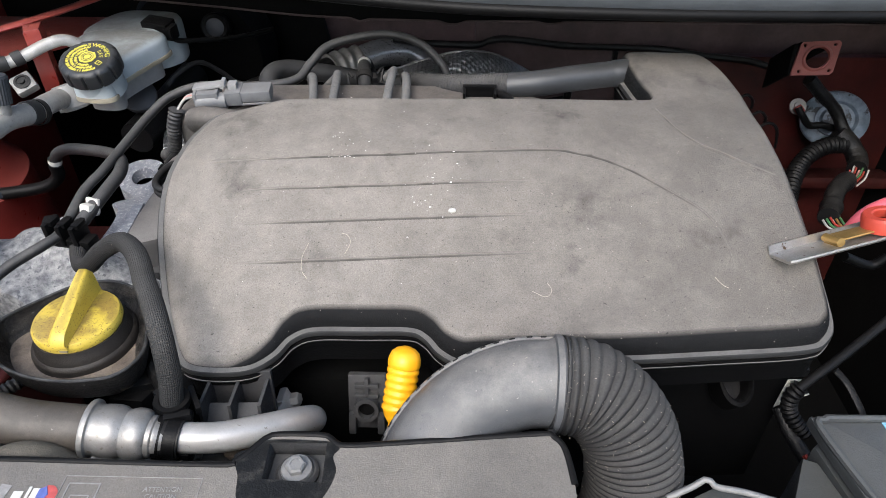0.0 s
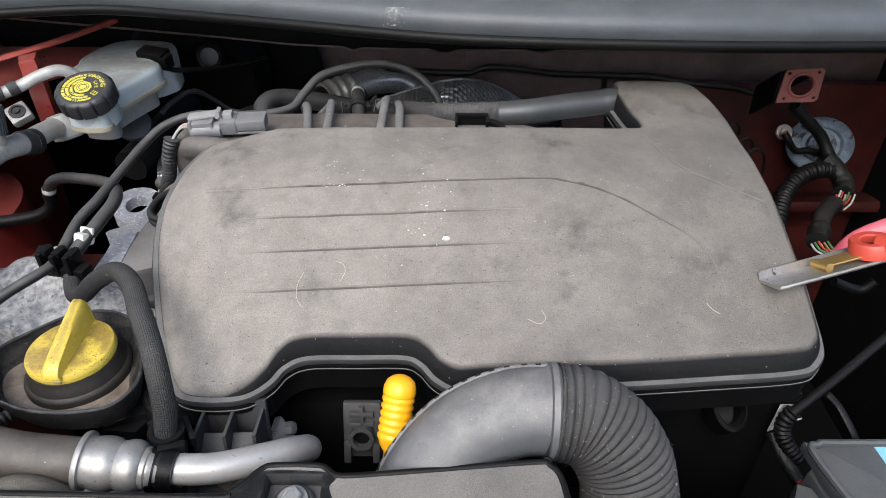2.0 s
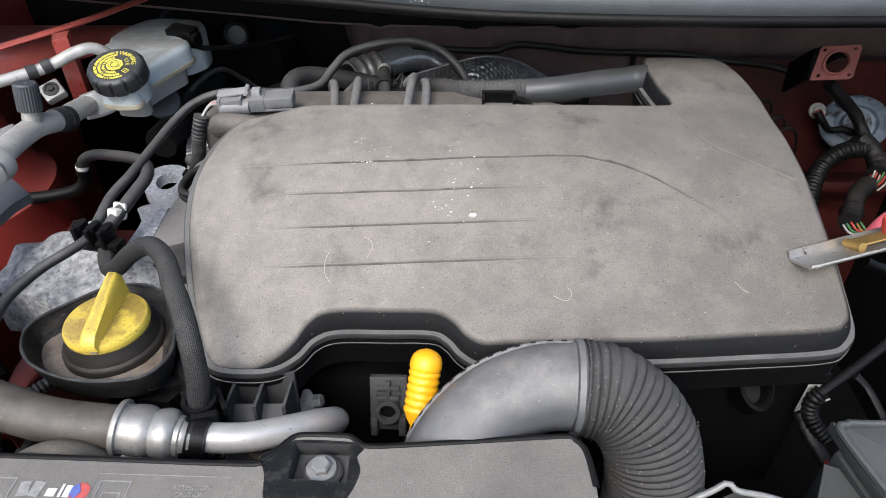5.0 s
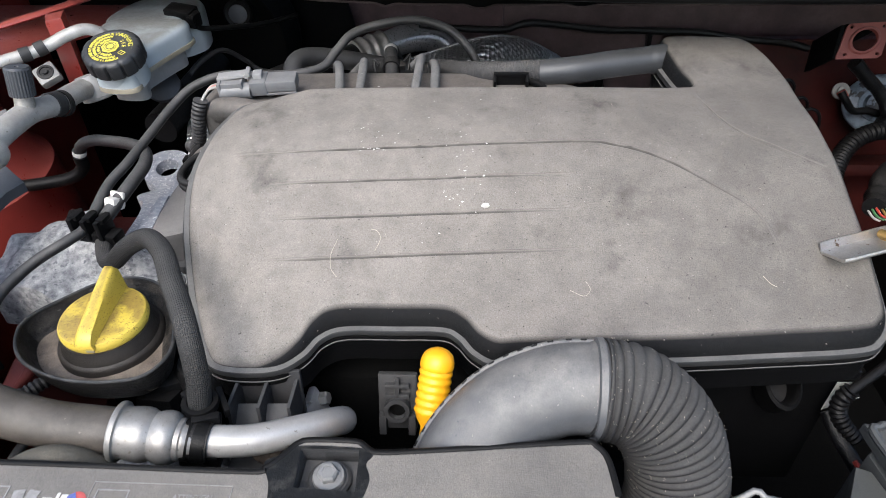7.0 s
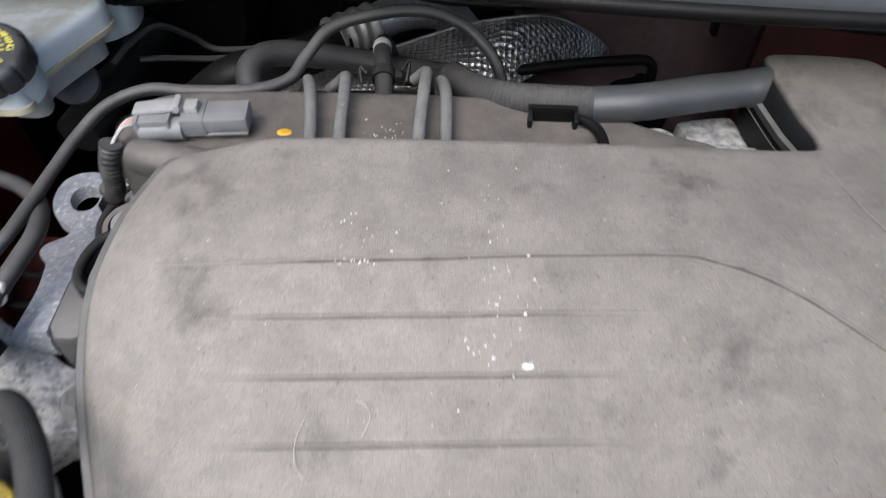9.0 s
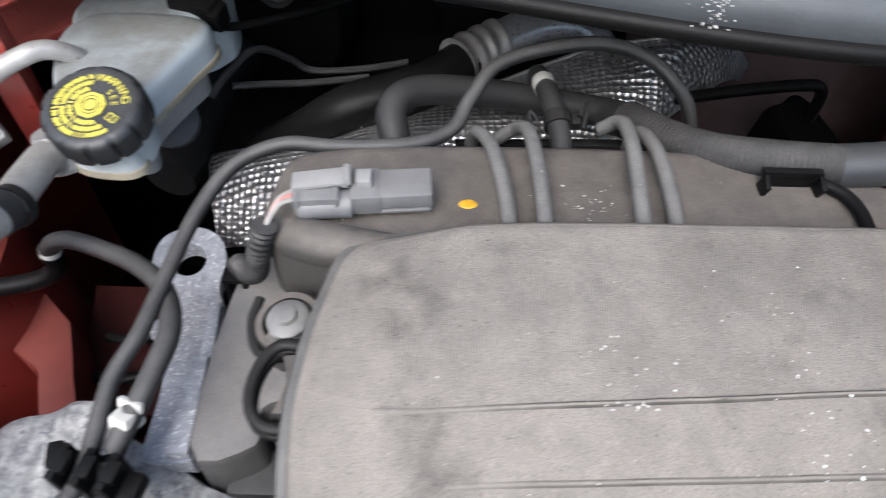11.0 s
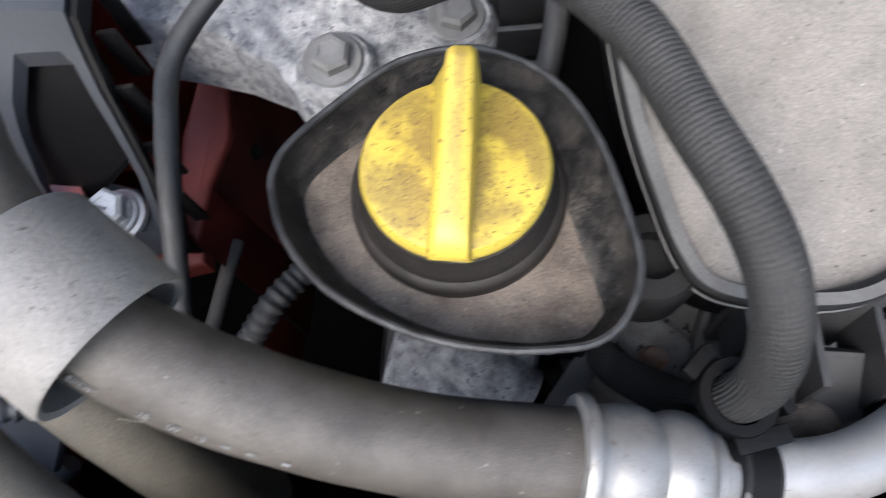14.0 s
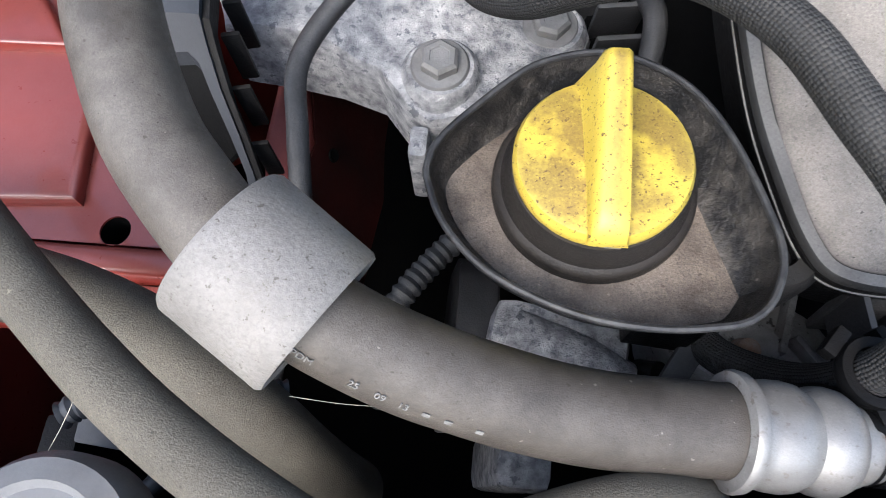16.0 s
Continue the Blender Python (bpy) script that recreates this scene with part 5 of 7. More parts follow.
braid = thing("braided_hose", "black braided sleeved hose looping from the mount to a clamp", "hose")
P_B = [(-0.331, 0.560, 0.984), (-0.328, 0.545, 0.971), (-0.315, 0.521, 0.970), (-0.294, 0.502, 0.985), (-0.270, 0.4895, 1.010), (-0.248, 0.481, 1.027), (-0.2305, 0.467, 1.037), (-0.2112, 0.444, 1.0425), (-0.195, 0.4155, 1.042), (-0.183, 0.396, 1.040), (-0.1743, 0.380, 1.034), (-0.1685, 0.367, 1.021), (-0.166, 0.358, 1.003), (-0.168, 0.354, 0.985), (-0.171, 0.355, 0.955), (-0.180, 0.362, 0.928), (-0.196, 0.376, 0.908), (-0.206, 0.400, 0.900), (-0.208, 0.43, 0.90)]


def braid_r(s):
    return 0.0080 if s > 0.03 else 0.0072 + 0.0008 * s / 0.03


part("sleeve", tube(P_B, braid_r, 120, 0.0022, flute=(30, 0.010, 14.0)), M_BRAID, braid)
BC = axis((-0.1682, 0.354, 0.984), (-0.08, -0.05, -1))
part("clamp", merge(lathe([(0.0088, -0.003), (0.0122, -0.003), (0.0128, -0.001), (0.0128, 0.001), (0.0122, 0.003), (0.0088, 0.003)], BC, 36), box((0.006, 0.018, 0.007), BC @ pose(0.014, 0.0, 0.002, 0, 0, 12), 0.001),
                    box((0.005, 0.012, 0.006), BC @ pose(-0.0145, 0.004, 0.002, 0, 0, -20), 0.001), box((0.024, 0.004, 0.008), BC @ pose(0.0, -0.015, 0.006), 0.001)), M_BLACK, braid, "black plastic hose clamp with ears")
part("clamp_saddle", merge(box((0.030, 0.014, 0.006), pose(-0.168, 0.344, 0.974, 20, 0, 10), 0.002), box((0.010, 0.012, 0.012), pose(-0.182, 0.345, 0.972, 20, 0, 10), 0.002)), M_BLACK, braid)

# ---- sensor connector on the rocker cover ----
con = thing("wiring_connector", "grey two-piece wiring connector with stripped wires in a ribbed sleeve", "connector")
KM = pose(-0.204, 0.689, 1.060, 6, -2, 4)
part("plug", merge(box((0.026, 0.019, 0.016), KM @ pose(-0.024, 0, 0), 0.002), box((0.003, 0.021, 0.018), KM @ pose(-0.012, 0, 0), 0.0008), box((0.003, 0.021, 0.018), KM @ pose(-0.034, 0, 0), 0.0008), tube([KM @ Vector((-0.034, -0.004, -0.003)), KM @ Vector((-0.004, -0.004, -0.003))], 0.0085, 16)), M_GREYCON, con)
part("socket", merge(box((0.032, 0.021, 0.011), KM @ pose(0.026, 0.002, 0.001), 0.0015), box((0.017, 0.023, 0.015), KM @ pose(0.004, 0.002, 0.0), 0.002), box((0.030, 0.0225, 0.002), KM @ pose(0.026, 0.002, -0.0065), 0.0006)), M_GREYCON, con)
part("latch", merge(box((0.034, 0.012, 0.003), KM @ pose(-0.020, 0.004, 0.0105, 0, -5, 0), 0.001), box((0.004, 0.012, 0.008), KM @ pose(-0.006, 0.004, 0.012, 0, 20, 0), 0.001), box((0.009, 0.010, 0.006), KM @ pose(0.004, 0.003, 0.010), 0.001)), M_LATCH, con, "pale grey locking lever")
for i, mt in enumerate((M_WIRE_W, M_WIRE_P, M_WIRE_W)):
    part("wire", tube([(-0.240, 0.684 + 0.004 * i, 1.060), (-0.249, 0.678 + 0.003 * i, 1.060), (-0.257, 0.669 + 0.001 * i, 1.050)], 0.0014, 6, 0.002), mt, con)
part("ribbed_sleeve", tube([(-0.256, 0.669, 1.053), (-0.262, 0.667, 1.035), (-0.270, 0.672, 1.008), (-0.282, 0.684, 0.990), (-0.292, 0.695, 0.985)], ribs(0.0066, 0.0010, 0.0042), 16, 0.001), M_DUSTRUB, con, "ribbed grey-black sleeve")
bc = thing("bracket_clip", "small black plastic clip behind the lifting eye", "clip")
part("frame", merge(box((0.016, 0.012, 0.004), pose(-0.300, 0.700, 0.965), 0.001), box((0.004, 0.012, 0.03), pose(-0.306, 0.700, 0.952), 0.001), box((0.004, 0.012, 0.03), pose(-0.293, 0.700, 0.952), 0.001), box((0.016, 0.012, 0.004), pose(-0.300, 0.697, 0.938), 0.001)), M_BLACK, bc)

# ---- injector clamp beside the cover ----
inj = thing("cover_fixing_lug", "dusty bolted lugs along the rocker cover edge", "fixing lug")
part("lug", lathe([(0.021, -0.022), (0.021, 0.0), (0.019, 0.004), (0.015, 0.004)], axis((-0.242, 0.632, 1.010), (-0.06, -0.1, 1)), 32), M_ROCKER, inj)
part("washer", lathe([(0.0125, 0.0), (0.0125, 0.003), (0.0105, 0.0045), (0.006, 0.005), (0.0055, 0.008), (0.002, 0.0085), (0, 0.0085)], axis((-0.242, 0.632, 1.013), (-0.06, -0.1, 1)), 28), M_BOLT, inj, "bright pressed washer and stud")
part("lug_wall", tube([(-0.262, 0.648, 1.012), (-0.264, 0.632, 1.010), (-0.258, 0.615, 1.008), (-0.244, 0.609, 1.010), (-0.232, 0.615, 1.014)], 0.003, 10), M_BLACKD, inj)
for zz in (0.0, -0.006):
    part("lug_wall", tube([(-0.220, 0.603, 1.030 + zz), (-0.238, 0.606, 1.029 + zz), (-0.247, 0.596, 1.028 + zz), (-0.250, 0.581, 1.027 + zz), (-0.247, 0.568, 1.027 + zz), (-0.238, 0.560, 1.027 + zz), (-0.222, 0.559, 1.028 + zz)], 0.0034, 12), M_BLACKD, inj)
part("lug_core", slab([(-0.237, 0.566), (-0.216, 0.566), (-0.216, 0.602), (-0.237, 0.600), (-0.232, 0.585)], 1.008, 1.030, 0.003), M_ROCKER, inj)

# ---- leak-off tubes over the rocker cover ----
def bent_tube(pts, label):
    return single("fuel_return_tube", tube(pts, 0.0047, 14, wob=0.03), M_TUBE, label, "tube", group="fuel return tubes")


bent_tube([(-0.117, 0.655, 1.046), (-0.119, 0.69, 1.056), (-0.127, 0.735, 1.058), (-0.136, 0.765, 1.045), (-0.139, 0.775, 1.02)], "dusty grey rubber fuel return tube bent over the rocker cover")
bent_tube([(-0.097, 0.655, 1.046), (-0.098, 0.69, 1.057), (-0.102, 0.745, 1.058), (-0.108, 0.770, 1.045), (-0.122, 0.775, 1.030)], "dusty grey rubber fuel return tube bent over the rocker cover")
bent_tube([(-0.042, 0.655, 1.047), (-0.042, 0.69, 1.058), (-0.041, 0.74, 1.062), (-0.042, 0.768, 1.054), (-0.052, 0.775, 1.042)], "grey rubber fuel return tube with flaking white residue")
bent_tube([(-0.023, 0.655, 1.047), (-0.023, 0.69, 1.056), (-0.025, 0.735, 1.058), (-0.030, 0.765, 1.048), (-0.031, 0.775, 1.02)], "dusty grey rubber fuel return tube bent over the rocker cover")
stub = thing("vacuum_hose", "black vacuum hose with a white paint mark and spring clamp", "hose")
part("rubber", tube([(-0.077, 0.752, 1.018), (-0.077, 0.772, 1.030), (-0.080, 0.80, 1.036), (-0.085, 0.838, 1.032), (-0.086, 0.868, 1.018), (-0.078, 0.872, 0.99)], 0.0078, 16), M_RUBBER, stub)
part("paint_mark", lathe([(0.0081, -0.006), (0.0083, -0.005), (0.0083, 0.005), (0.0081, 0.006)], axis((-0.0848, 0.836, 1.0325), (0.12, -1, 0.12)), 20), M_WHITE, stub, "white paint mark")
ring_clamp("spring_clamp", (-0.0788, 0.790, 1.035), (0.07, -1, -0.2), 0.0086, 0.010, stub, M_BLACKD, "dark spring clamp")
part("clamp_ear", tube([(-0.064, 0.79, 1.040), (-0.058, 0.80, 1.044), (-0.060, 0.79, 1.030)], 0.0018, 8), M_BLACKD, stub)
part("clamp_ear", tube([(-0.093, 0.79, 1.036), (-0.099, 0.795, 1.040), (-0.097, 0.785, 1.028)], 0.0018, 8), M_BLACKD, stub)
single("fuel_rail", merge(tube([(-0.15, 0.778, 1.018), (-0.02, 0.780, 1.020), (0.02, 0.775, 1.018)], 0.007, 12), box((0.17, 0.016, 0.014), pose(-0.065, 0.768, 1.020), 0.003)), M_BLACK, "black fuel return rail along the rocker cover", "rail")

# ---- rear hoses ----
mh = thing("breather_pipe", "dusty black breather pipe with a ribbed sleeve entering the cover", "pipe")
part("rubber", tube([(-0.190, 0.772, 0.985), (-0.193, 0.788, 1.015), (-0.196, 0.806, 1.028), (-0.182, 0.828, 1.029), (-0.140, 0.848, 1.016), (-0.076, 0.858, 1.000), (-0.040, 0.846, 1.002), (-0.026, 0.832, 1.009), (-0.014, 0.804, 1.022)], 0.0115, 22), M_RUBBER, mh)
part("stub", tube([(-0.190, 0.772, 0.975), (-0.1915, 0.780, 1.005)], 0.0135, 20), M_BLACK, mh, "black rubber stub")
part("ribbed_sleeve", tube([(-0.021, 0.818, 1.016), (-0.006, 0.780, 1.031), (0.017, 0.754, 1.041), (0.050, 0.740, 1.048), (0.087, 0.730, 1.054)], ribs(0.0138, 0.0005, 0.0034), 26, 0.0008), M_CORR, mh, "finely ribbed fabric sleeve")
part("pipe", tube([(0.083, 0.731, 1.0535), (0.12, 0.732, 1.057), (0.165, 0.741, 1.060), (0.2230, 0.752, 1.062)], lambda s: 0.0138 + 0.0008 * (s > 0.118), 24, 0.003), M_PIPE, mh, "smooth dusty plastic pipe")
BKT = Matrix.Translation((0.0540, 0.7200, 1.0575))
part("bracket", merge(box((0.036, 0.005, 0.004), BKT, 0.001), box((0.003, 0.010, 0.022), BKT @ pose(-0.0165, -0.004, -0.011, 20, 0, 0), 0.001), box((0.003, 0.010, 0.022), BKT @ pose(0.0165, -0.004, -0.011, 20, 0, 0), 0.001), box((0.030, 0.003, 0.018), BKT @ pose(0, 0.001, -0.010), 0.001)), M_BLACK, mh, "black U-shaped bracket")

single("drain_tube", tube([(0.0743, 0.7187, 1.0500), (0.0838, 0.7084, 1.0510), (0.0881, 0.6929, 1.0510), (0.0870, 0.6741, 1.0500)], 0.0040, 12), M_BLACK, "thin black rubber tube lying on the rocker cover", "tube")
bigh = thing("turbo_hose", "large black turbo hose joined to a polished elbow", "hose")
part("rubber", tube([(-0.3378, 0.9000, 0.8970), (-0.2877, 0.8850, 0.9367), (-0.2405, 0.8800, 0.9716), (-0.175, 0.905, 0.980), (-0.135, 0.950, 0.980)], 0.0205, 24), M_BLACK, bigh)
part("band", tube([(-0.150, 0.935, 0.981), (-0.132, 0.953, 0.981), (-0.112, 0.968, 0.982)], ribs(0.0215, 0.0025, 0.016), 28, 0.001), M_BRIGHT, bigh, "bright ribbed hose band")
part("elbow", tube([(-0.115, 0.966, 0.982), (-0.08, 0.985, 0.988), (-0.04, 0.995, 0.984), (-0.012, 0.990, 0.960), (-0.005, 0.985, 0.92)], 0.0195, 26), M_SHINY, bigh, "polished dark metal elbow")


def shield_mesh():
    top = spline([(-0.372, 0.868, 0.925), (-0.30, 0.862, 0.945), (-0.22, 0.872, 0.962), (-0.13, 0.915, 0.968), (-0.03, 0.955, 0.985), (0.034, 0.945, 1.006), (0.085, 0.985, 0.985), (0.135, 1.02, 0.945), (0.162, 1.042, 0.912)], 0.006)
    bot = spline([(-0.350, 0.785, 0.892), (-0.29, 0.775, 0.915), (-0.20, 0.785, 0.945), (-0.10, 0.80, 0.952), (-0.03, 0.830, 0.955), (0.03, 0.885, 0.962), (0.075, 0.93, 0.958), (0.115, 0.975, 0.942), (0.150, 1.02, 0.912)], 0.006)
    n = min(len(top), len(bot))
    bm = bmesh.new()
    rows = []
    for i in range(n):
        a, b = top[int(i * (len(top) - 1) / (n - 1))], bot[int(i * (len(bot) - 1) / (n - 1))]
        row = []
        for j in range(19):
            t = j / 18
            p = a.lerp(b, t)
            p.z += 0.014 * math.sin(math.pi * t) + 0.003 * noise.noise(p * 26)
            row.append(bm.verts.new(p))
        rows.append(row)
    for a, b in zip(rows, rows[1:]):
        for k in range(18):
            bm.faces.new((a[k], a[k + 1], b[k + 1], b[k]))
    r = bmesh.ops.extrude_face_region(bm, geom=bm.faces[:])
    bmesh.ops.translate(bm, verts=[v for v in r["geom"] if isinstance(v, bmesh.types.BMVert)], vec=(0, 0.001, -0.0015))
    return bm


hs = thing("heat_shield", "crinkled embossed aluminium heat shield behind the engine", "heat shield")
part("sheet", shield_mesh(), M_SHIELD, hs, smooth=70)
part("rolled_edge", tube([(-0.22, 0.872, 0.963), (-0.13, 0.915, 0.969), (-0.03, 0.955, 0.986), (0.034, 0.945, 1.007), (0.085, 0.985, 0.986), (0.135, 1.02, 0.946), (0.162, 1.042, 0.913)], 0.0018, 8, 0.006), M_BRIGHT, hs, "bright rolled edge")
part("fixing_clip", merge(box((0.016, 0.010, 0.018), Matrix.Translation((0.0386, 0.9350, 0.9842)), 0.003), box((0.024, 0.008, 0.008), Matrix.Translation((0.0387, 0.9320, 0.9779)), 0.002)), M_BLACK, hs, "black fixing clip")
single("bent_pipe", tube([(0.0008, 0.9000, 0.9675), (0.0581, 0.9100, 0.9703), (0.1060, 0.9200, 0.9717), (0.1643, 0.9300, 0.9717), (0.1794, 0.9320, 0.9677), (0.1849, 0.9320, 0.9540), (0.1814, 0.9300, 0.9053), (0.1818, 0.9300, 0.8693)], 0.0056, 14), M_BLACK, "bent black steel pipe in front of the firewall", "pipe")
alt = thing("exhaust_gas_valve", "dark metal valve housing beside the heat shield", "valve")
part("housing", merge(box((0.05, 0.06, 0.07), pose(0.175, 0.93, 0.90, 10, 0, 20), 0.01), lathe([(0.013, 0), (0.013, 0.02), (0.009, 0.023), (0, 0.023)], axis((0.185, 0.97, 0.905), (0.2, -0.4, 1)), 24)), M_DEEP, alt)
part("casting", merge(box((0.12, 0.05, 0.03), pose(0.160, 0.705, 1.012, 4, 0, -8), 0.008), box((0.05, 0.05, 0.03), pose(0.19, 0.745, 1.004, 0, 0, 12), 0.008), lathe([(0.016, 0), (0.016, 0.012), (0.010, 0.014), (0.0, 0.012)], axis((0.135, 0.715, 1.022), (0, -0.1, 1)), 20)), M_CAST, alt, "pale alloy casting")


# ---- radiator cover ----
def plate_poly_hole(outer, holes, z0, z1):
    """Plate with openings cut through it."""
    bm = bmesh.new()
    edges = []
    for loop in [outer] + holes:
        vs = [bm.verts.new((x, y, z1)) for x, y in loop]
        edges += [bm.edges.new((vs[i], vs[(i + 1) % len(vs)])) for i in range(len(vs))]
    bmesh.ops.triangle_fill(bm, use_beauty=True, use_dissolve=False, edges=edges)
    r = bmesh.ops.extrude_face_region(bm, geom=bm.faces[:])
    bmesh.ops.translate(bm, verts=[v for v in r["geom"] if isinstance(v, bmesh.types.BMVert)], vec=(0, 0, z0 - z1))
    return bm


rad = thing("radiator_cover", "dusty black plastic radiator cover with faded service prints", "radiator cover")
rear = [(-0.36, 0.290), (-0.25, 0.2905), (-0.118, 0.2895), (-0.106, 0.292), (-0.097, 0.300), (-0.089, 0.310), (-0.081, 0.313), (-0.052, 0.313), (-0.045, 0.309), (-0.037, 0.3055), (0.0, 0.3085), (0.085, 0.317), (0.096, 0.3155), (0.103, 0.306), (0.106, 0.28)]
rear = [(x, y + 0.004) for x, y in rear]
rear_s = curve2(rear, 4, closed=False) + [rear[-1]]
rec = [(-0.0855, 0.3105), (-0.0845, 0.2840), (-0.0475, 0.2825), (-0.0490, 0.3110)]
part("panel", plate_poly_hole(rear_s + [(0.108, 0.10), (-0.36, 0.10)], [rec], 0.990, 0.9995), M_RADCOV, rad, smooth=30)
part("edge_bead", tube([(x, y, 0.9985) for x, y in rear_s], 0.0024, 10, 0.004), M_BLACK, rad, "raised black edge bead")
part("skirt", slab([(x, y + 0.001) for x, y in rear_s] + [(0.102, 0.26), (-0.36, 0.26)], 0.955, 0.9825, 0.001), M_BLACK, rad)
part("bolt_recess", merge(slab([(-0.0885, 0.3135), (-0.0875, 0.280), (-0.0445, 0.2785), (-0.046, 0.314)], 0.9830, 0.9865, 0), box((0.0025, 0.031, 0.0105), pose(-0.0862, 0.2970, 0.9918, 0, -6, -2), 0.0006),
                          box((0.0025, 0.031, 0.0105), pose(-0.0472, 0.2965, 0.9918, 0, 6, 3), 0.0006), box((0.038, 0.0022, 0.0105), pose(-0.0672, 0.3118, 0.9918), 0.0006)), M_FITTING, rad, "square bolt recess")
part("recess_boss", lathe([(0.0135, 0.986), (0.0135, 0.989), (0.0118, 0.9905), (0.0, 0.9905)], Matrix.Translation((-0.0665, 0.2965, 0)), 32), M_FITTING, rad)
stain = curve2([(-0.106, 0.3000), (-0.100, 0.2860), (-0.0965, 0.2700), (-0.086, 0.2620), (-0.080, 0.2690), (-0.066, 0.2715), (-0.052, 0.2670), (-0.0445, 0.2740), (-0.0400, 0.2900), (-0.0435, 0.3010), (-0.0400, 0.3075), (-0.047, 0.3120), (-0.086, 0.3125), (-0.096, 0.3060)], 4)
part("wet_stain", plate_poly_hole(stain, [rec], 0.9994, 0.9998), M_WET, rad, "dark oily stain round the bolt recess", smooth=30)
hexbolt("bolt", (-0.0665, 0.2965, 0.9912), (0, -0.05, 1), 0.0058, 0.0080, rad, M_BOLT, 1.75, 0.2)


def panel_words(text, size, x, y):
    words(text, size, Matrix.Translation((x, y, 0.9998)) @ Matrix.Rotation(radians(1), 4, "Z"), M_PRINT, rad)


panel_words("ATTENTION", 0.0042, -0.1425, 0.2755)
panel_words("CAUTION", 0.0042, -0.1425, 0.2708)
panel_words("ACHTUNG", 0.0042, -0.1425, 0.2661)


def frame_loop(x0, y0, x1, y1, w, name="print_frame"):
    z = 0.9998
    return part(name, merge(box((x1 - x0, w, 0.0003), pose((x0 + x1) / 2, y0, z), 0), box((x1 - x0, w, 0.0003), pose((x0 + x1) / 2, y1, z), 0), box((w, y1 - y0, 0.0003), pose(x0, (y0 + y1) / 2, z), 0), box((w, y1 - y0, 0.0003), pose(x1, (y0 + y1) / 2, z), 0)), M_PRINT, rad)


frame_loop(-0.2005, 0.262, -0.1815, 0.2785, 0.0008)
frame_loop(-0.1965, 0.2645, -0.1855, 0.2705, 0.0007)
frame_loop(-0.2045, 0.250, -0.1205, 0.2835, 0.0004)
frame_loop(-0.2735, 0.262, -0.2545, 0.2785, 0.0008)
part("print_book", merge(box((0.007, 0.010, 0.0003), pose(-0.2465, 0.2715, 0.9998, 0, 0, 8), 0), box((0.007, 0.010, 0.0003), pose(-0.2385, 0.2715, 0.9998, 0, 0, -8), 0)), M_PRINT, rad, "faded open book symbol")
part("emblem_bar", merge(box((0.006, 0.0055, 0.0003), pose(-0.2285, 0.2695, 0.9998), 0), box((0.0018, 0.009, 0.0003), pose(-0.2225, 0.2710, 0.9998), 0), box((0.004, 0.008, 0.0003), pose(-0.2185, 0.2705, 0.9998), 0)), M_WHITE, rad, "pale print bars")
part("emblem_disc", lathe([(0.0062, 0), (0.0062, 0.0003), (0, 0.0003)], Matrix.Translation((-0.2110, 0.2705, 0.9996)), 24), M_LOGO_R, rad, "round red print")
part("emblem_crescent", slab([(-0.2165, 0.268), (-0.2125, 0.2655), (-0.2100, 0.2705), (-0.2130, 0.276), (-0.2165, 0.2735)], 0.9998, 1.0003, 0), M_LOGO_B, rad, "blue print")

# ---- intake elbow and corrugated hose ----
intake = thing("intake_hose", "grey plastic intake elbow clamped to a fibrous corrugated hose", "intake hose")
P_E = [(0.104, 0.360, 1.004), (0.075, 0.358, 1.003), (0.042, 0.348, 0.992), (0.016, 0.330, 0.970), (0.002, 0.312, 0.935), (-0.004, 0.300, 0.89)]
part("elbow", tube(P_E, lambda s: 0.0300 + (0.0012 if s < 0.004 else 0.0), 40, 0.002), M_ELBOW, intake, "smooth grey plastic elbow")
EC = spline(P_E, 0.002)
seam = []
for i in range(1, len(EC) - 1):
    n = (EC[i + 1] - EC[i - 1]).normalized().cross(Vector((0.02, 0.61, -0.79))).normalized()
    n = n if n.y > 0 else -n
    seam.append((EC[i] + n * 0.0302, n))
part("seam", tube([p for p, n in seam[::4]], 0.0024, 8, 0.003), M_ELBOW, intake, "moulded seam flange")
for i in range(4, len(seam) - 3, 4):
    p, n = seam[i]
    t = (seam[i + 1][0] - seam[i - 1][0]).normalized()
    part("seam_tooth", box((0.0046, 0.0034, 0.0040), Matrix.Translation(p + n * 0.0006) @ Matrix((t, n, t.cross(n))).transposed().to_4x4(), 0.0006), M_BLACK, intake)
P_C = [(0.100, 0.3602, 1.004), (0.126, 0.3575, 1.000), (0.147, 0.348, 0.984), (0.158, 0.337, 0.957), (0.160, 0.327, 0.920), (0.152, 0.318, 0.875), (0.135, 0.31, 0.84)]


def corr(s):
    if s < 0.004:
        return 0.0322
    return 0.0318 + 0.0024 * abs(math.cos(math.pi * s / 0.0050)) ** 0.8


part("corrugated_hose", tube(P_C, corr, 64, 0.0006, wob=0.03), M_CORR, intake, "fibrous black corrugated hose")
part("collar", lathe([(0.031, -0.002), (0.0335, -0.001), (0.0338, 0.003), (0.0318, 0.005)], axis((0.101, 0.360, 1.004), (1, -0.05, -0.02)), 48), M_ELBOW, intake, "moulded collar")
part("clamp_tail", merge(box((0.020, 0.004, 0.003), pose(0.086, 0.322, 0.9935, 25, -10, 18), 0.001), box((0.005, 0.005, 0.007), pose(0.096, 0.324, 0.996, 25, 0, 0), 0.001)), M_BLACK, intake)

# ---- dipstick and small front fittings ----
dip = thing("dipstick", "bright orange-yellow ribbed dipstick handle", "dipstick")
DM = axis((-0.0105, 0.370, 0.958), (0.007, 0.030, 0.042))


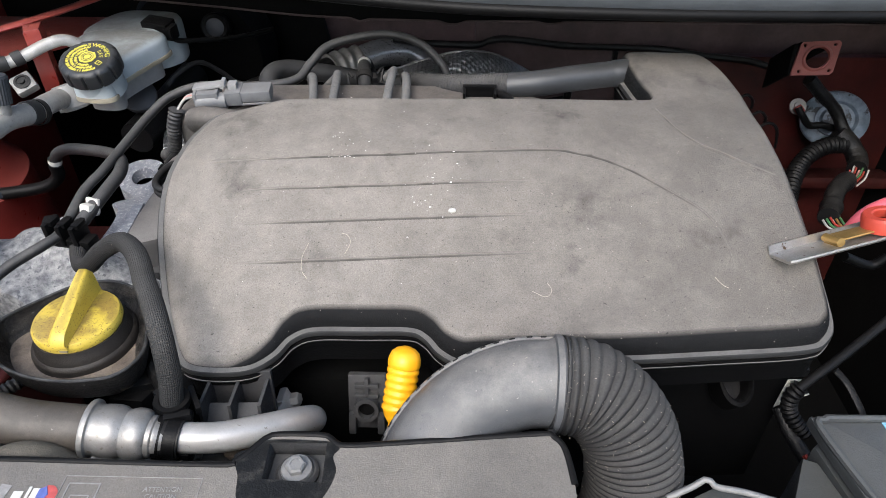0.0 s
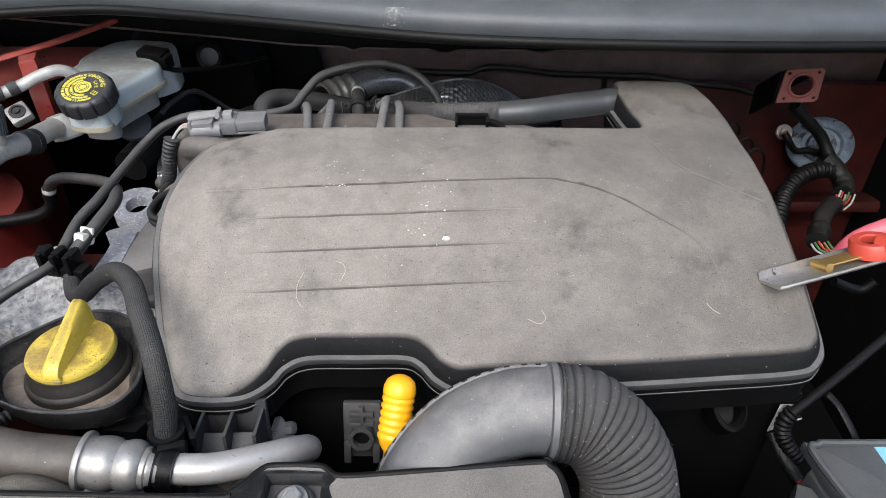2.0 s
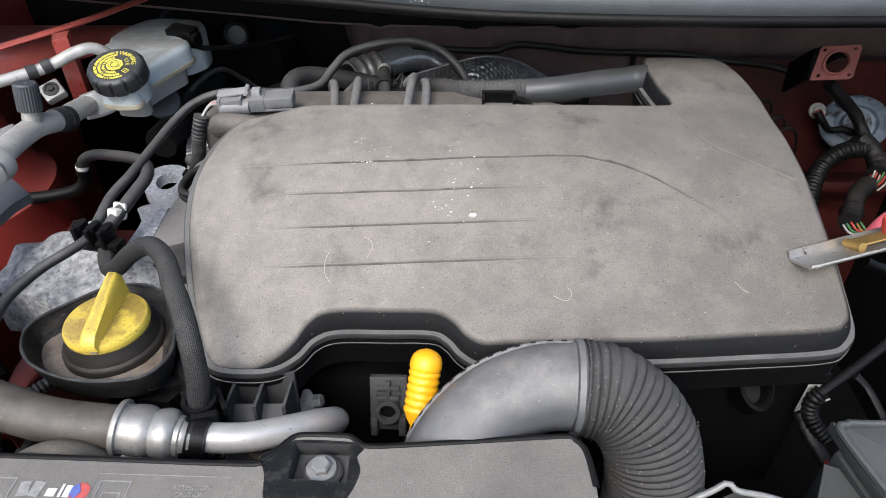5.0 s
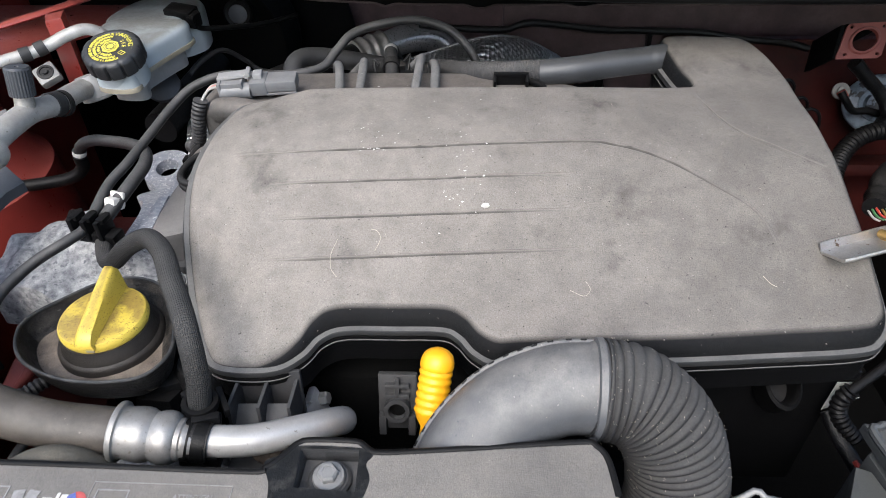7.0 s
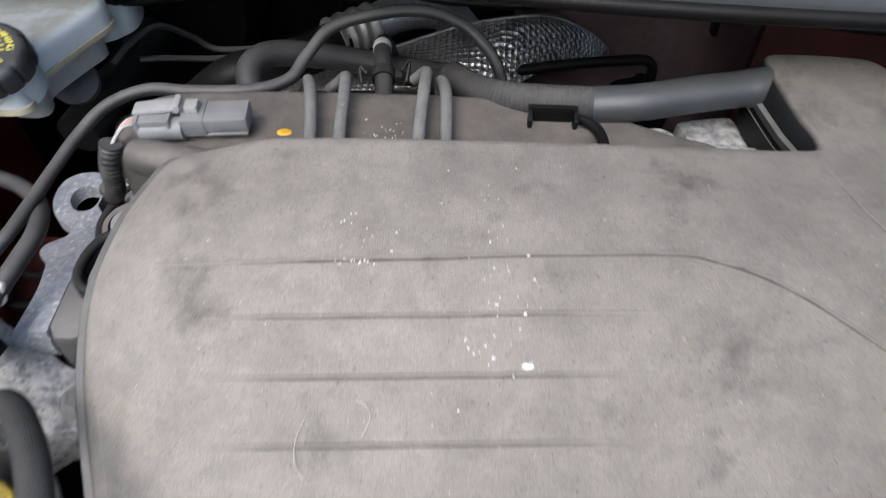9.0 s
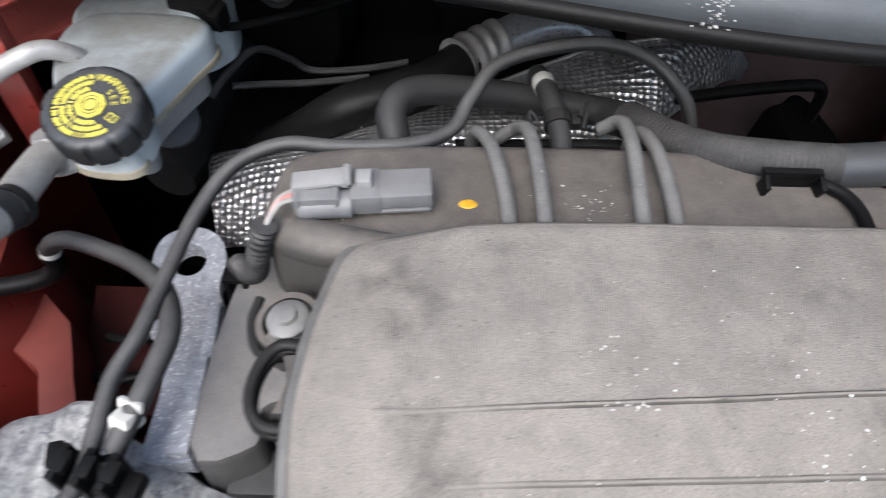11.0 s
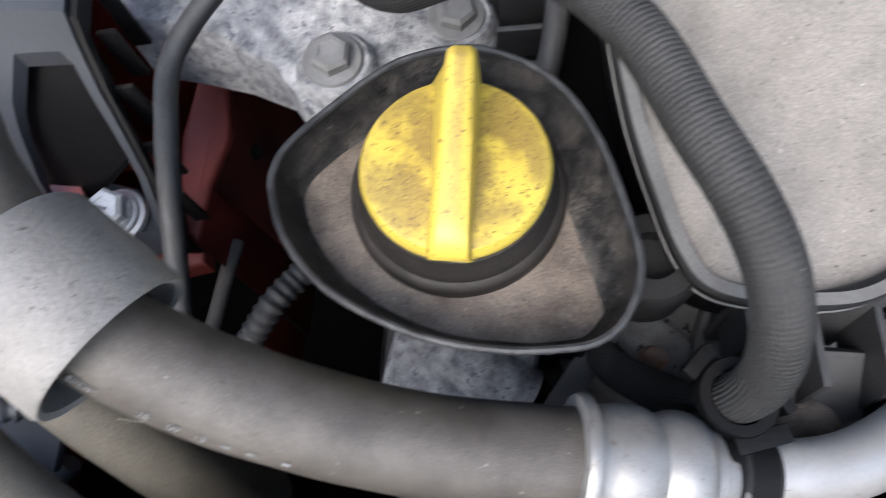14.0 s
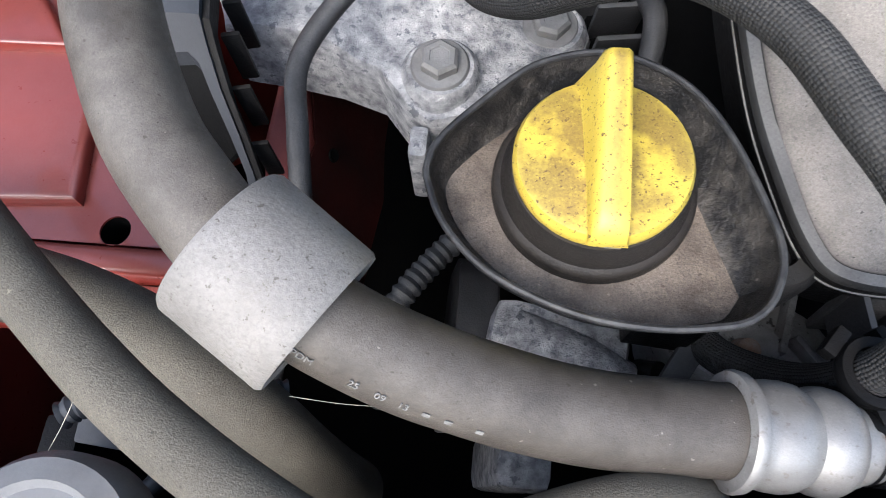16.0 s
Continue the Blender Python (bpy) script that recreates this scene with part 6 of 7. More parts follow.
def dip_profile():
    pr = [(0.0, -0.03), (0.006, -0.03), (0.0055, -0.010), (0.0095, -0.004)]
    for i in range(6):
        z = 0.0005 + i * 0.0056
        pr += [(0.0112, z), (0.0122, z + 0.0014), (0.0122, z + 0.0030), (0.0112, z + 0.0044)]
    pr += [(0.0118, 0.0335), (0.0124, 0.036), (0.0121, 0.040), (0.0105, 0.0445), (0.007, 0.0475), (0.003, 0.049), (0, 0.0493)]
    return pr


part("handle", lathe(dip_profile(), DM, 36), M_DIP, dip)
part("stem", tube([(-0.0125, 0.360, 0.945), (-0.015, 0.352, 0.91), (-0.016, 0.35, 0.86)], 0.005, 12), M_DIP, dip)

cb = thing("fuel_line_clip", "black plastic fuel line clip with a round notch", "clip")
KB = pose(-0.041, 0.416, 0.913, -22, 0, 0)
part("plate", box((0.032, 0.007, 0.050), KB, 0.002), M_FITTING, cb)
part("rib", merge(box((0.004, 0.010, 0.018), KB @ pose(0, -0.003, 0.014), 0.001), box((0.020, 0.010, 0.004), KB @ pose(0, -0.003, 0.016), 0.001), box((0.020, 0.010, 0.004), KB @ pose(0, -0.003, 0.007), 0.001)), M_FITTING, cb)
part("notch", lathe([(0.0105, 0), (0.0105, 0.010), (0.007, 0.010), (0.007, 0.0), ], KB @ Matrix.Translation((0, -0.002, -0.004)) @ Matrix.Rotation(radians(90), 4, "X"), 24), M_FITTING, cb)
# dark disc in place of the shade inside the notch
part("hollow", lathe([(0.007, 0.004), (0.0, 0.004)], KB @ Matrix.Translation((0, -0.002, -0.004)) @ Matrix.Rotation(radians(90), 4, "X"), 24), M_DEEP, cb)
for x in (-0.012, 0.012):
    part("jaw", box((0.006, 0.012, 0.018), KB @ pose(x, -0.004, -0.018), 0.001), M_FITTING, cb)

fb = thing("front_bracket", "black ribbed plastic bracket below the cover with a rubber plug", "bracket")
FBM = pose(-0.134, 0.382, 0.948, -8, 0, 2)
part("tray", merge(box((0.046, 0.026, 0.006), FBM @ pose(0, -0.014, -0.004, 35, 0, 0), 0.001), box((0.050, 0.004, 0.05), FBM @ pose(0, 0.010, 0.0), 0.001)), M_FITTING, fb)
for x in (-0.022, 0.0, 0.022):
    part("rib", slab([(-0.0012, -0.022), (0.0012, -0.022), (0.0012, 0.010), (-0.0012, 0.010)], -0.012, 0.018, 0, FBM @ pose(x, 0, 0)), M_FITTING, fb)
part("plug", lathe([(0.012, -0.004), (0.012, 0.006), (0.010, 0.008), (0, 0.009)], FBM @ pose(0.004, -0.028, -0.016, 30, 0, 0), 24), M_TRAY, fb, "grimy rubber plug")
part("base", box((0.052, 0.024, 0.012), FBM @ pose(0.002, -0.032, -0.028), 0.002), M_FITTING, fb)

air = thing("air_box", "black plastic air filter box below the cover's front edge", "air box")
part("shell", slab([(0.03, 0.425), (0.318, 0.440), (0.322, 0.60), (0.03, 0.60)], 0.78, 0.955, 0.004), M_BLACK, air)
part("ledge", box((0.29, 0.012, 0.010), pose(0.175, 0.424, 0.946, 0, 0, 2.5), 0.002), M_BLACK, air)
part("socket", lathe([(0.014, -0.02), (0.014, 0.006), (0.012, 0.008), (0.010, 0.004), (0.009, -0.01), (0, -0.01)], axis((0.262, 0.424, 0.935), (0, -0.5, 0.8)) @ Matrix.Diagonal((1, 1.5, 1, 1)), 24), M_BLACK, air)
LB = [Vector(v) for v in ((0.3097, 0.4320, 0.8939), (0.3110, 0.4320, 0.9292), (0.3223, 0.4320, 0.9295), (0.3349, 0.4320, 0.9110))]
bm = bmesh.new()
fr, bk = [bm.verts.new(v) for v in LB], [bm.verts.new(v + Vector((0, 0.0006, 0))) for v in LB]
bm.faces.new(fr)
bm.faces.new(list(reversed(bk)))
for k in range(4):
    bm.faces.new((fr[k], fr[(k + 1) % 4], bk[(k + 1) % 4], bk[k]))
part("label", bm, M_LABEL, air, "torn off-white paper label")
for i in range(5):
    part("print_bar", tube([LB[0].lerp(LB[1], 0.35 + 0.13 * i) + Vector((0.003, -0.0004, 0)), LB[3].lerp(LB[2], 0.35 + 0.13 * i) + Vector((-0.004, -0.0004, 0))], 0.0005, 6), M_BLACK, air)

# ---- battery corner ----
bat = thing("battery_box", "dusty black battery box with a lid and a pale blue label", "battery")
part("lid", slab(curve2([(0.300, 0.366), (0.308, 0.376), (0.330, 0.378), (0.48, 0.380), (0.50, 0.36), (0.50, 0.16), (0.36, 0.15), (0.325, 0.24)], 4), 0.943, 0.952, 0.004), M_BATT, bat)
part("lid_bead", tube([(0.330, 0.245, 0.953), (0.303, 0.358, 0.953), (0.309, 0.373, 0.953), (0.33, 0.3745, 0.953), (0.48, 0.376, 0.953)], 0.003, 8), M_BATT, bat)
part("case", slab([(0.302, 0.362), (0.312, 0.370), (0.49, 0.370), (0.49, 0.16), (0.335, 0.16)], 0.70, 0.935, 0.003), M_BATT, bat)
part("side_wall", slab([(0.245, 0.27), (0.293, 0.356), (0.303, 0.352), (0.325, 0.25), (0.33, 0.15), (0.25, 0.15)], 0.80, 0.930, 0.003), M_BATT, bat, "grey battery tray wall")
part("label", slab([(0.352, 0.345), (0.40, 0.347), (0.40, 0.375), (0.350, 0.372)], 0.952, 0.9526, 0), M_BLUE, bat, "pale blue sticker")
for i in range(3):
    part("print_bar", box((0.02, 0.002, 0.0003), pose(0.378, 0.367 - 0.006 * i, 0.9529), 0), M_WHITE, bat)
hl = thing("headlamp_housing", "pale clear plastic headlamp edge by the battery", "headlamp")
part("edge", tube([(0.1731, 0.3016, 0.9600), (0.1901, 0.3071, 0.9650), (0.1997, 0.3100, 0.9700), (0.2048, 0.3056, 0.9680), (0.2241, 0.3038, 0.9650), (0.2529, 0.2982, 0.9600)], 0.0022, 10), M_BOLT, hl, "pale moulded edge")
part("shell", slab([(0.16, 0.10), (0.28, 0.10), (0.262, 0.305), (0.215, 0.318), (0.19, 0.306)], 0.90, 0.955, 0.006), M_BATT, hl)

stay = thing("support_rod", "thin black steel rod slanting into a ribbed sleeve", "rod")
part("rod", tube([(0.3146, 0.4210, 0.9300), (0.3553, 0.4444, 0.9450), (0.4184, 0.4843, 0.9650)], 0.0042, 12), M_BLACK, stay)
part("ribbed_sleeve", tube([(0.3179, 0.4233, 0.9310), (0.3128, 0.4217, 0.9220), (0.3126, 0.4183, 0.9100), (0.3179, 0.4128, 0.9000), (0.3279, 0.4062, 0.8900)], ribs(0.0058, 0.0013, 0.0042), 14, 0.001), M_BLACK, stay)
part("taped_tail", tube([(0.3110, 0.4262, 0.9000), (0.3158, 0.4116, 0.8900), (0.3241, 0.3964, 0.8800), (0.3318, 0.3816, 0.8700)], 0.0062, 12), M_TAPE, stay, "black cloth taped cable")
part("wire", tube([(0.3225, 0.3896, 0.8850), (0.3271, 0.3829, 0.8800), (0.3341, 0.3806, 0.8700)], 0.0022, 8), M_WIRE_R, stay, "red wire end")
part("arm", tube([(0.4068, 0.5064, 0.8600), (0.4185, 0.4973, 0.8500), (0.4248, 0.4764, 0.8400), (0.4294, 0.4688, 0.8300)], 0.005, 10, flat=0.5), M_BLACKD, stay, "dull grey steel bracket arm")

# ---- jump lead clamp resting on the cover ----
jc = thing("jump_lead_clamp", "steel and red plastic jump lead clamp resting on the engine cover", "clamp")
JA = Vector((0.2843, 0.4637, 1.0315))
JB = Vector((0.3722, 0.4860, 1.0429))
jd = (JB - JA).normalized()
js = jd.cross(Vector((0, 0.45, 1))).normalized()
jn = js.cross(jd).normalized()
JM = Matrix.Translation(JA) @ Matrix((jd, -js, jn)).transposed().to_4x4()


def channel(L, w, h, t):
    bm = bmesh.new()
    pr = [(-w, h * 0.42), (-w, 0.002), (-w + 0.002, 0), (w - 0.002, 0), (w, 0.002), (w, h), (w - t, h), (w - t, t + 0.001), (-w + t, t + 0.001), (-w + t, h * 0.42)]
    rows = [[bm.verts.new((x, y * (0.92 if x == 0 else 1), z)) for y, z in pr] for x in (0, 0.004, L * 0.5, L)]
    for a, b in zip(rows, rows[1:]):
        for k in range(len(pr)):
            bm.faces.new((a[k], a[(k + 1) % len(pr)], b[(k + 1) % len(pr)], b[k]))
    bm.faces.new(rows[0])
    bm.faces.new(list(reversed(rows[-1])))
    bmesh.ops.transform(bm, matrix=JM, verts=bm.verts)
    return bm


part("jaw", channel(0.13, 0.0150, 0.009, 0.0014), M_STEEL, jc, "scratched steel channel jaw", smooth=30)
part("contact_plate", merge(box((0.060, 0.017, 0.0016), JM @ pose(0.075, 0.0, 0.0075), 0.0005), box((0.004, 0.017, 0.008), JM @ pose(0.046, 0.0, 0.0045), 0.0005), tube([JM @ Vector((0.046, -0.009, 0.006)), JM @ Vector((0.046, 0.009, 0.006))], 0.0035, 12)), M_BRASS, jc, "worn brass contact plate")
RM = JM @ pose(0.090, -0.002, 0.012, 8, 0, 0)
part("pivot_ring", lathe([(0.009, -0.001), (0.009, 0.005), (0.010, 0.006), (0.0155, 0.006), (0.017, 0.004), (0.017, -0.006), (0.009, -0.006)], RM, 40), M_REDCLAMP, jc, "red plastic pivot ring")
part("handle", tube([JM @ Vector((0.092, -0.008, 0.014)), JM @ Vector((0.100, -0.035, 0.014)), JM @ Vector((0.118, -0.075, 0.012)), JM @ Vector((0.140, -0.12, 0.01))], 0.0085, 20), M_REDCLAMP, jc, "red plastic handle")
part("cable", tube([(0.3756, 0.5300, 1.0060), (0.3827, 0.5300, 1.0257), (0.3961, 0.5300, 1.0377), (0.4241, 0.5300, 1.0513)], 0.0085, 18), M_PINKCAB, jc, "pink-red cable")
single("earth_cable", tube([(0.3813, 0.5300, 0.9838), (0.4075, 0.5300, 0.9743), (0.4186, 0.5300, 0.9844)], 0.0045, 10), M_BLACK, "black cable end below the clamp", "cable")

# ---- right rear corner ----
single("wall_right_rear", slab([(0.31, 0.45), (0.70, 0.45), (0.70, 0.985), (0.31, 0.985)], 0, 0.012, 0.004, Matrix.Translation((0, 1.0, 0)) @ Matrix.Rotation(radians(90), 4, "X") @ Matrix.Rotation(radians(0), 4, "Y")), M_REDSHADE,
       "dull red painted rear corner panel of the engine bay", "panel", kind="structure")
single("trim_ledge", box((0.36, 0.05, 0.02), pose(0.55, 0.96, 0.80, -12, 0, 0), 0.008), M_REDSHADE, "red painted chassis ledge", "panel", kind="structure")
fl = thing("mounting_flange", "dusty red steel flange with a round opening and four holes", "flange")
FLM = Matrix.Translation((0.4843, 0.8800, 1.0266)) @ Matrix.Rotation(radians(52), 4, "X") @ Matrix(((0.88, 0.20, 0, 0), (0.03, 0.80, 0, 0), (0, 0, 1, 0), (0, 0, 0, 1)))


def flange_mesh():
    bm = bmesh.new()
    edges = []
    outer = [(-0.031, -0.027), (0.024, -0.027), (0.028, -0.023), (0.030, 0.023), (0.026, 0.027), (-0.025, 0.026), (-0.028, 0.022), (-0.032, -0.023)]
    loops = [outer, [(0.0165 * math.cos(2 * math.pi * i / 28), 0.0165 * math.sin(2 * math.pi * i / 28)) for i in range(28)]]
    for sx, sy in ((-1, -1), (1, -1), (1, 1), (-1, 1)):
        loops.append([(sx * 0.0215 + 0.0026 * math.cos(2 * math.pi * i / 10), sy * 0.0205 + 0.0026 * math.sin(2 * math.pi * i / 10)) for i in range(10)])
    for loop in loops:
        vs = [bm.verts.new((x, y, 0)) for x, y in loop]
        edges += [bm.edges.new((vs[i], vs[(i + 1) % len(vs)])) for i in range(len(vs))]
    bmesh.ops.triangle_fill(bm, use_beauty=True, use_dissolve=False, edges=edges)
    r = bmesh.ops.extrude_face_region(bm, geom=bm.faces[:])
    bmesh.ops.translate(bm, verts=[v for v in r["geom"] if isinstance(v, bmesh.types.BMVert)], vec=(0, 0, 0.003))
    bmesh.ops.transform(bm, matrix=FLM, verts=bm.verts)
    return bm


part("plate", flange_mesh(), M_PINK, fl, smooth=25)
part("raised_ring", lathe([(0.0165, 0.002), (0.0168, 0.0048), (0.0195, 0.0048), (0.0215, 0.003)], FLM, 36), M_PINK, fl)
part("support", merge(box((0.006, 0.05, 0.07), FLM @ pose(-0.033, 0.0, -0.034), 0.001), box((0.055, 0.004, 0.08), FLM @ pose(0.0, 0.026, -0.042), 0.001)), M_DEEP, fl, "dark support bracket")

disc = thing("blue_grey_seal_plate", "smeared blue-grey round seal plate on the red panel", "seal plate")
BD = axis((0.5884, 0.9650, 0.8984), (-0.1, -0.8, 0.45))
part("disc", lathe([(0.049, 0), (0.049, 0.004), (0.045, 0.008), (0.031, 0.010), (0.028, 0.005), (0.022, 0.005), (0.020, 0.012), (0.0, 0.012)], BD @ Matrix.Diagonal((1.0, 0.85, 1, 1)), 40), M_BLUEG, disc)
studp = thing("earth_stud", "pale washer with a red wire terminal on the red panel", "stud")
SMx = axis((0.5205, 0.9500, 0.9261), (-0.1, -0.8, 0.5))
part("washer", lathe([(0.0115, 0), (0.0115, 0.003), (0.006, 0.003), (0.006, 0.008), (0, 0.009)], SMx, 20), M_BOLT, studp)
part("terminal", tube([(0.5134, 0.9350, 0.9326), (0.5212, 0.9300, 0.9219), (0.5358, 0.9300, 0.9069), (0.5542, 0.9300, 0.9071), (0.5745, 0.9300, 0.9019)], 0.0050, 10), M_BLACK, studp)
part("red_boot", tube([(0.5139, 0.9380, 0.9320), (0.5199, 0.9330, 0.9248)], 0.0058, 10), M_WIRE_R, studp)

hn = thing("wiring_harness", "black taped wiring harness with bare coloured wires showing", "harness")
part("upper_run", tube([(0.5068, 0.9200, 0.9817), (0.5290, 0.9200, 0.9613), (0.5580, 0.9200, 0.9361), (0.5737, 0.9100, 0.9107), (0.5840, 0.9000, 0.8984)], 0.0085, 14, wob=0.12), M_TAPE, hn)
part("taped_joint", tube([(0.5659, 0.9100, 0.9062), (0.5867, 0.9000, 0.8912), (0.5927, 0.8800, 0.8783), (0.5827, 0.8600, 0.8765)], 0.0135, 18, wob=0.22), M_TAPE, hn)
part("lower_run", tube([(0.5697, 0.8500, 0.8661), (0.5411, 0.8200, 0.8668), (0.5239, 0.7900, 0.8623), (0.5057, 0.7600, 0.8652)], 0.0125, 18, wob=0.22), M_TAPE, hn)
for i in range(7):
    part("wire", tube([(0.5857, 0.8680, 0.8763), (0.5786, 0.8580, 0.8686), (0.5638, 0.8460, 0.8649)], 0.0013, 6, 0.004), (M_WIRE_R, M_WIRE_W, M_WIRE_R, M_WIRE_P, M_WIRE_G, M_WIRE_R, M_WIRE_W)[i], hn).location = (0.0042 * (i - 3), -0.010 + 0.001 * (i % 3), 0.003 * ((i * 2) % 3))
for i in range(6):
    part("wire", tube([(0.5075, 0.7650, 0.8661), (0.5102, 0.7550, 0.8627), (0.5171, 0.7500, 0.8611)], 0.0014, 6, 0.004), (M_WIRE_W, M_WIRE_G, M_WIRE_R, M_WIRE_W, M_BRASS, M_WIRE_G)[i], hn).location = (0.004 * (i - 3), -0.012, 0.002 * (i % 3))
part("ribbed_conduit", tube([(0.5790, 0.9000, 0.8930), (0.5491, 0.8900, 0.8964), (0.5240, 0.8800, 0.8892), (0.5021, 0.8600, 0.8773), (0.4848, 0.8300, 0.8668), (0.4727, 0.8000, 0.8501)], ribs(0.0105, 0.002, 0.0062), 18, 0.0014), M_BLACK, hn, "ribbed black conduit")
sp = thing("speed_clip_wires", "three looped steel spring clips by the red panel", "spring clip")
part("loop", tube([(0.4117, 0.9000, 0.9613), (0.4207, 0.9000, 0.9672), (0.4306, 0.9000, 0.9590), (0.4323, 0.9000, 0.9473)], 0.0022, 8), M_BLACK, sp)
part("loop", tube([(0.4307, 0.8900, 0.9413), (0.4404, 0.8900, 0.9473), (0.4504, 0.8900, 0.9390), (0.4516, 0.8900, 0.9270)], 0.0022, 8), M_BLACK, sp)
part("loop", tube([(0.4420, 0.8800, 0.9296), (0.4532, 0.8800, 0.9357), (0.4661, 0.8800, 0.9256), (0.4723, 0.8800, 0.8976)], 0.0022, 8), M_BLACK, sp)

fwc = thing("firewall_cable", "black taped cable clipped along the firewall", "cable")
part("sheath", tube([(-0.0623, 0.9750, 1.0119), (-0.0246, 0.9750, 1.0072), (0.0520, 0.9750, 1.0043), (0.0727, 0.9750, 1.0103), (0.0918, 0.9750, 1.0136), (0.1303, 0.9750, 1.0106), (0.1830, 0.9750, 1.0043), (0.2514, 0.9750, 1.0023), (0.3158, 0.9750, 1.0002), (0.3737, 0.9750, 0.9914), (0.4372, 0.9750, 0.9851), (0.4678, 0.9700, 0.9789)], 0.0048, 12, wob=0.14), M_TAPE, fwc)
part("clip", box((0.006, 0.014, 0.024), pose(0.255, 0.985, 0.985), 0.001), M_BLACK, fwc)

# ---- left front corner ----
tower = single("suspension_tower", lathe([(0.0, 1.02), (0.06, 1.02), (0.082, 1.012), (0.095, 0.99), (0.105, 0.95), (0.118, 0.92), (0.130, 0.91), (0.140, 0.80), (0.15, 0.60)], Matrix.Translation((-0.645, 0.735, 0)), 56), M_RED, "red painted suspension tower dome", "suspension tower", kind="structure")
single("trim_wing_lip", merge(tube([(-0.60, 0.70, 1.075), (-0.53, 0.775, 1.082), (-0.46, 0.85, 1.088), (-0.41, 0.93, 1.092)], 0.007, 10, flat=0.5), slab([(-0.478, 0.812), (-0.462, 0.826), (-0.452, 0.80), (-0.466, 0.79)], 1.00, 1.088, 0.003), slab([(-0.75, 0.60), (-0.60, 0.70), (-0.46, 0.85), (-0.41, 0.95), (-0.75, 0.95)], 1.045, 1.05, 0.002)), M_RED, "red painted wing seam and gusset", "panel", kind="structure")

cm_ = thing("front_side_member", "glossy red painted chassis side member with a drilled hole", "side member")
mem = [(-0.76, 0.408), (-0.455, 0.410), (-0.458, 0.43), (-0.49, 0.47), (-0.52, 0.60), (-0.76, 0.66)]
part("top", plate_poly_hole(mem, [[(-0.5005 + 0.0085 * math.cos(2 * math.pi * i / 24), 0.4175 + 0.0085 * math.sin(2 * math.pi * i / 24)) for i in range(24)]], 0.882, 0.890), M_RED, cm_, smooth=25)
part("hole_wall", lathe([(0.0085, 0.8885), (0.0078, 0.882), (0.0075, 0.868), (0.0, 0.868)], Matrix.Translation((-0.5005, 0.4175, 0)), 24), M_DEEP, cm_)
part("front_fold", merge(slab([(-0.76, 0.392), (-0.456, 0.394), (-0.455, 0.4095), (-0.76, 0.4075)], 0.868, 0.8925, 0.0068, segs=4), slab([(-0.76, 0.368), (-0.463, 0.370), (-0.458, 0.3935), (-0.76, 0.3915)], 0.84, 0.876, 0.004)), M_RED, cm_)
part("pressing", slab([(-0.76, 0.655), (-0.60, 0.60), (-0.532, 0.515), (-0.522, 0.430), (-0.60, 0.424), (-0.76, 0.424)], 0.890, 0.8985, 0.006, segs=3), M_RED, cm_)
part("pressing", slab([(-0.75, 0.648), (-0.605, 0.595), (-0.548, 0.522), (-0.75, 0.517)], 0.8985, 0.9065, 0.006, segs=3), M_RED, cm_)
single("trim_gusset", slab([(-0.520, 0.770), (-0.477, 0.733), (-0.463, 0.703), (-0.453, 0.679), (-0.427, 0.627), (-0.460, 0.626), (-0.486, 0.685), (-0.509, 0.700), (-0.530, 0.712)], 0.78, 0.85, 0.004), M_REDDUSTY, "dusty pinkish red pressed gusset beside the mount", "panel", kind="structure")
inner = thing("trim_inner_rail", "dull red inner rail of the engine bay with a small hole", "panel", kind="structure")
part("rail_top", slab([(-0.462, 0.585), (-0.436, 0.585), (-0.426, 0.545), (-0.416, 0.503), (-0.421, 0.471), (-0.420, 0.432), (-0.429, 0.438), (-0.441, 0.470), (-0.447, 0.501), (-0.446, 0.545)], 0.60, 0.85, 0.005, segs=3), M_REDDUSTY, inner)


def sloped_face(top, low, thick=0.004):
    """Sheet leaning outwards from one edge line down to another."""
    bm = bmesh.new()
    a = [bm.verts.new(p) for p in top]
    c = [bm.verts.new(p) for p in low]
    for k in range(len(a) - 1):
        bm.faces.new((a[k], a[k + 1], c[k + 1], c[k]))
    r = bmesh.ops.extrude_face_region(bm, geom=bm.faces[:])
    bmesh.ops.translate(bm, verts=[v for v in r["geom"] if isinstance(v, bmesh.types.BMVert)], vec=(-thick, 0, -thick))
    return bm


# side face takes the darker red, its shade put into the colour
part("rail_side", sloped_face([(-0.431, 0.585, 0.846), (-0.424, 0.545, 0.846), (-0.4145, 0.503, 0.846), (-0.4195, 0.471, 0.846)], [(-0.385, 0.595, 0.77), (-0.385, 0.545, 0.77), (-0.380, 0.500, 0.77), (-0.385, 0.455, 0.77)]), M_REDSHADE, inner)
# dark disc on the face stands in for the hole's shade
part("hole", lathe([(0.0048, 0.0), (0.0042, 0.0012), (0.0030, 0.0006), (0.0, 0.0006)], axis((-0.4065, 0.503, 0.8305), (0.9, -0.1, 0.45)), 20), M_DEEP, inner, "small dark drain hole")
part("rail_foot", slab([(-0.47, 0.421), (-0.408, 0.424), (-0.406, 0.417), (-0.43, 0.409), (-0.465, 0.405)], 0.850, 0.866, 0.004, segs=3), M_REDDUSTY, inner, "bright red folded foot")
part("rail_lug", slab([(-0.400, 0.412), (-0.393, 0.413), (-0.392, 0.375), (-0.400, 0.374)], 0.70, 0.80, 0.002), M_RED, inner)
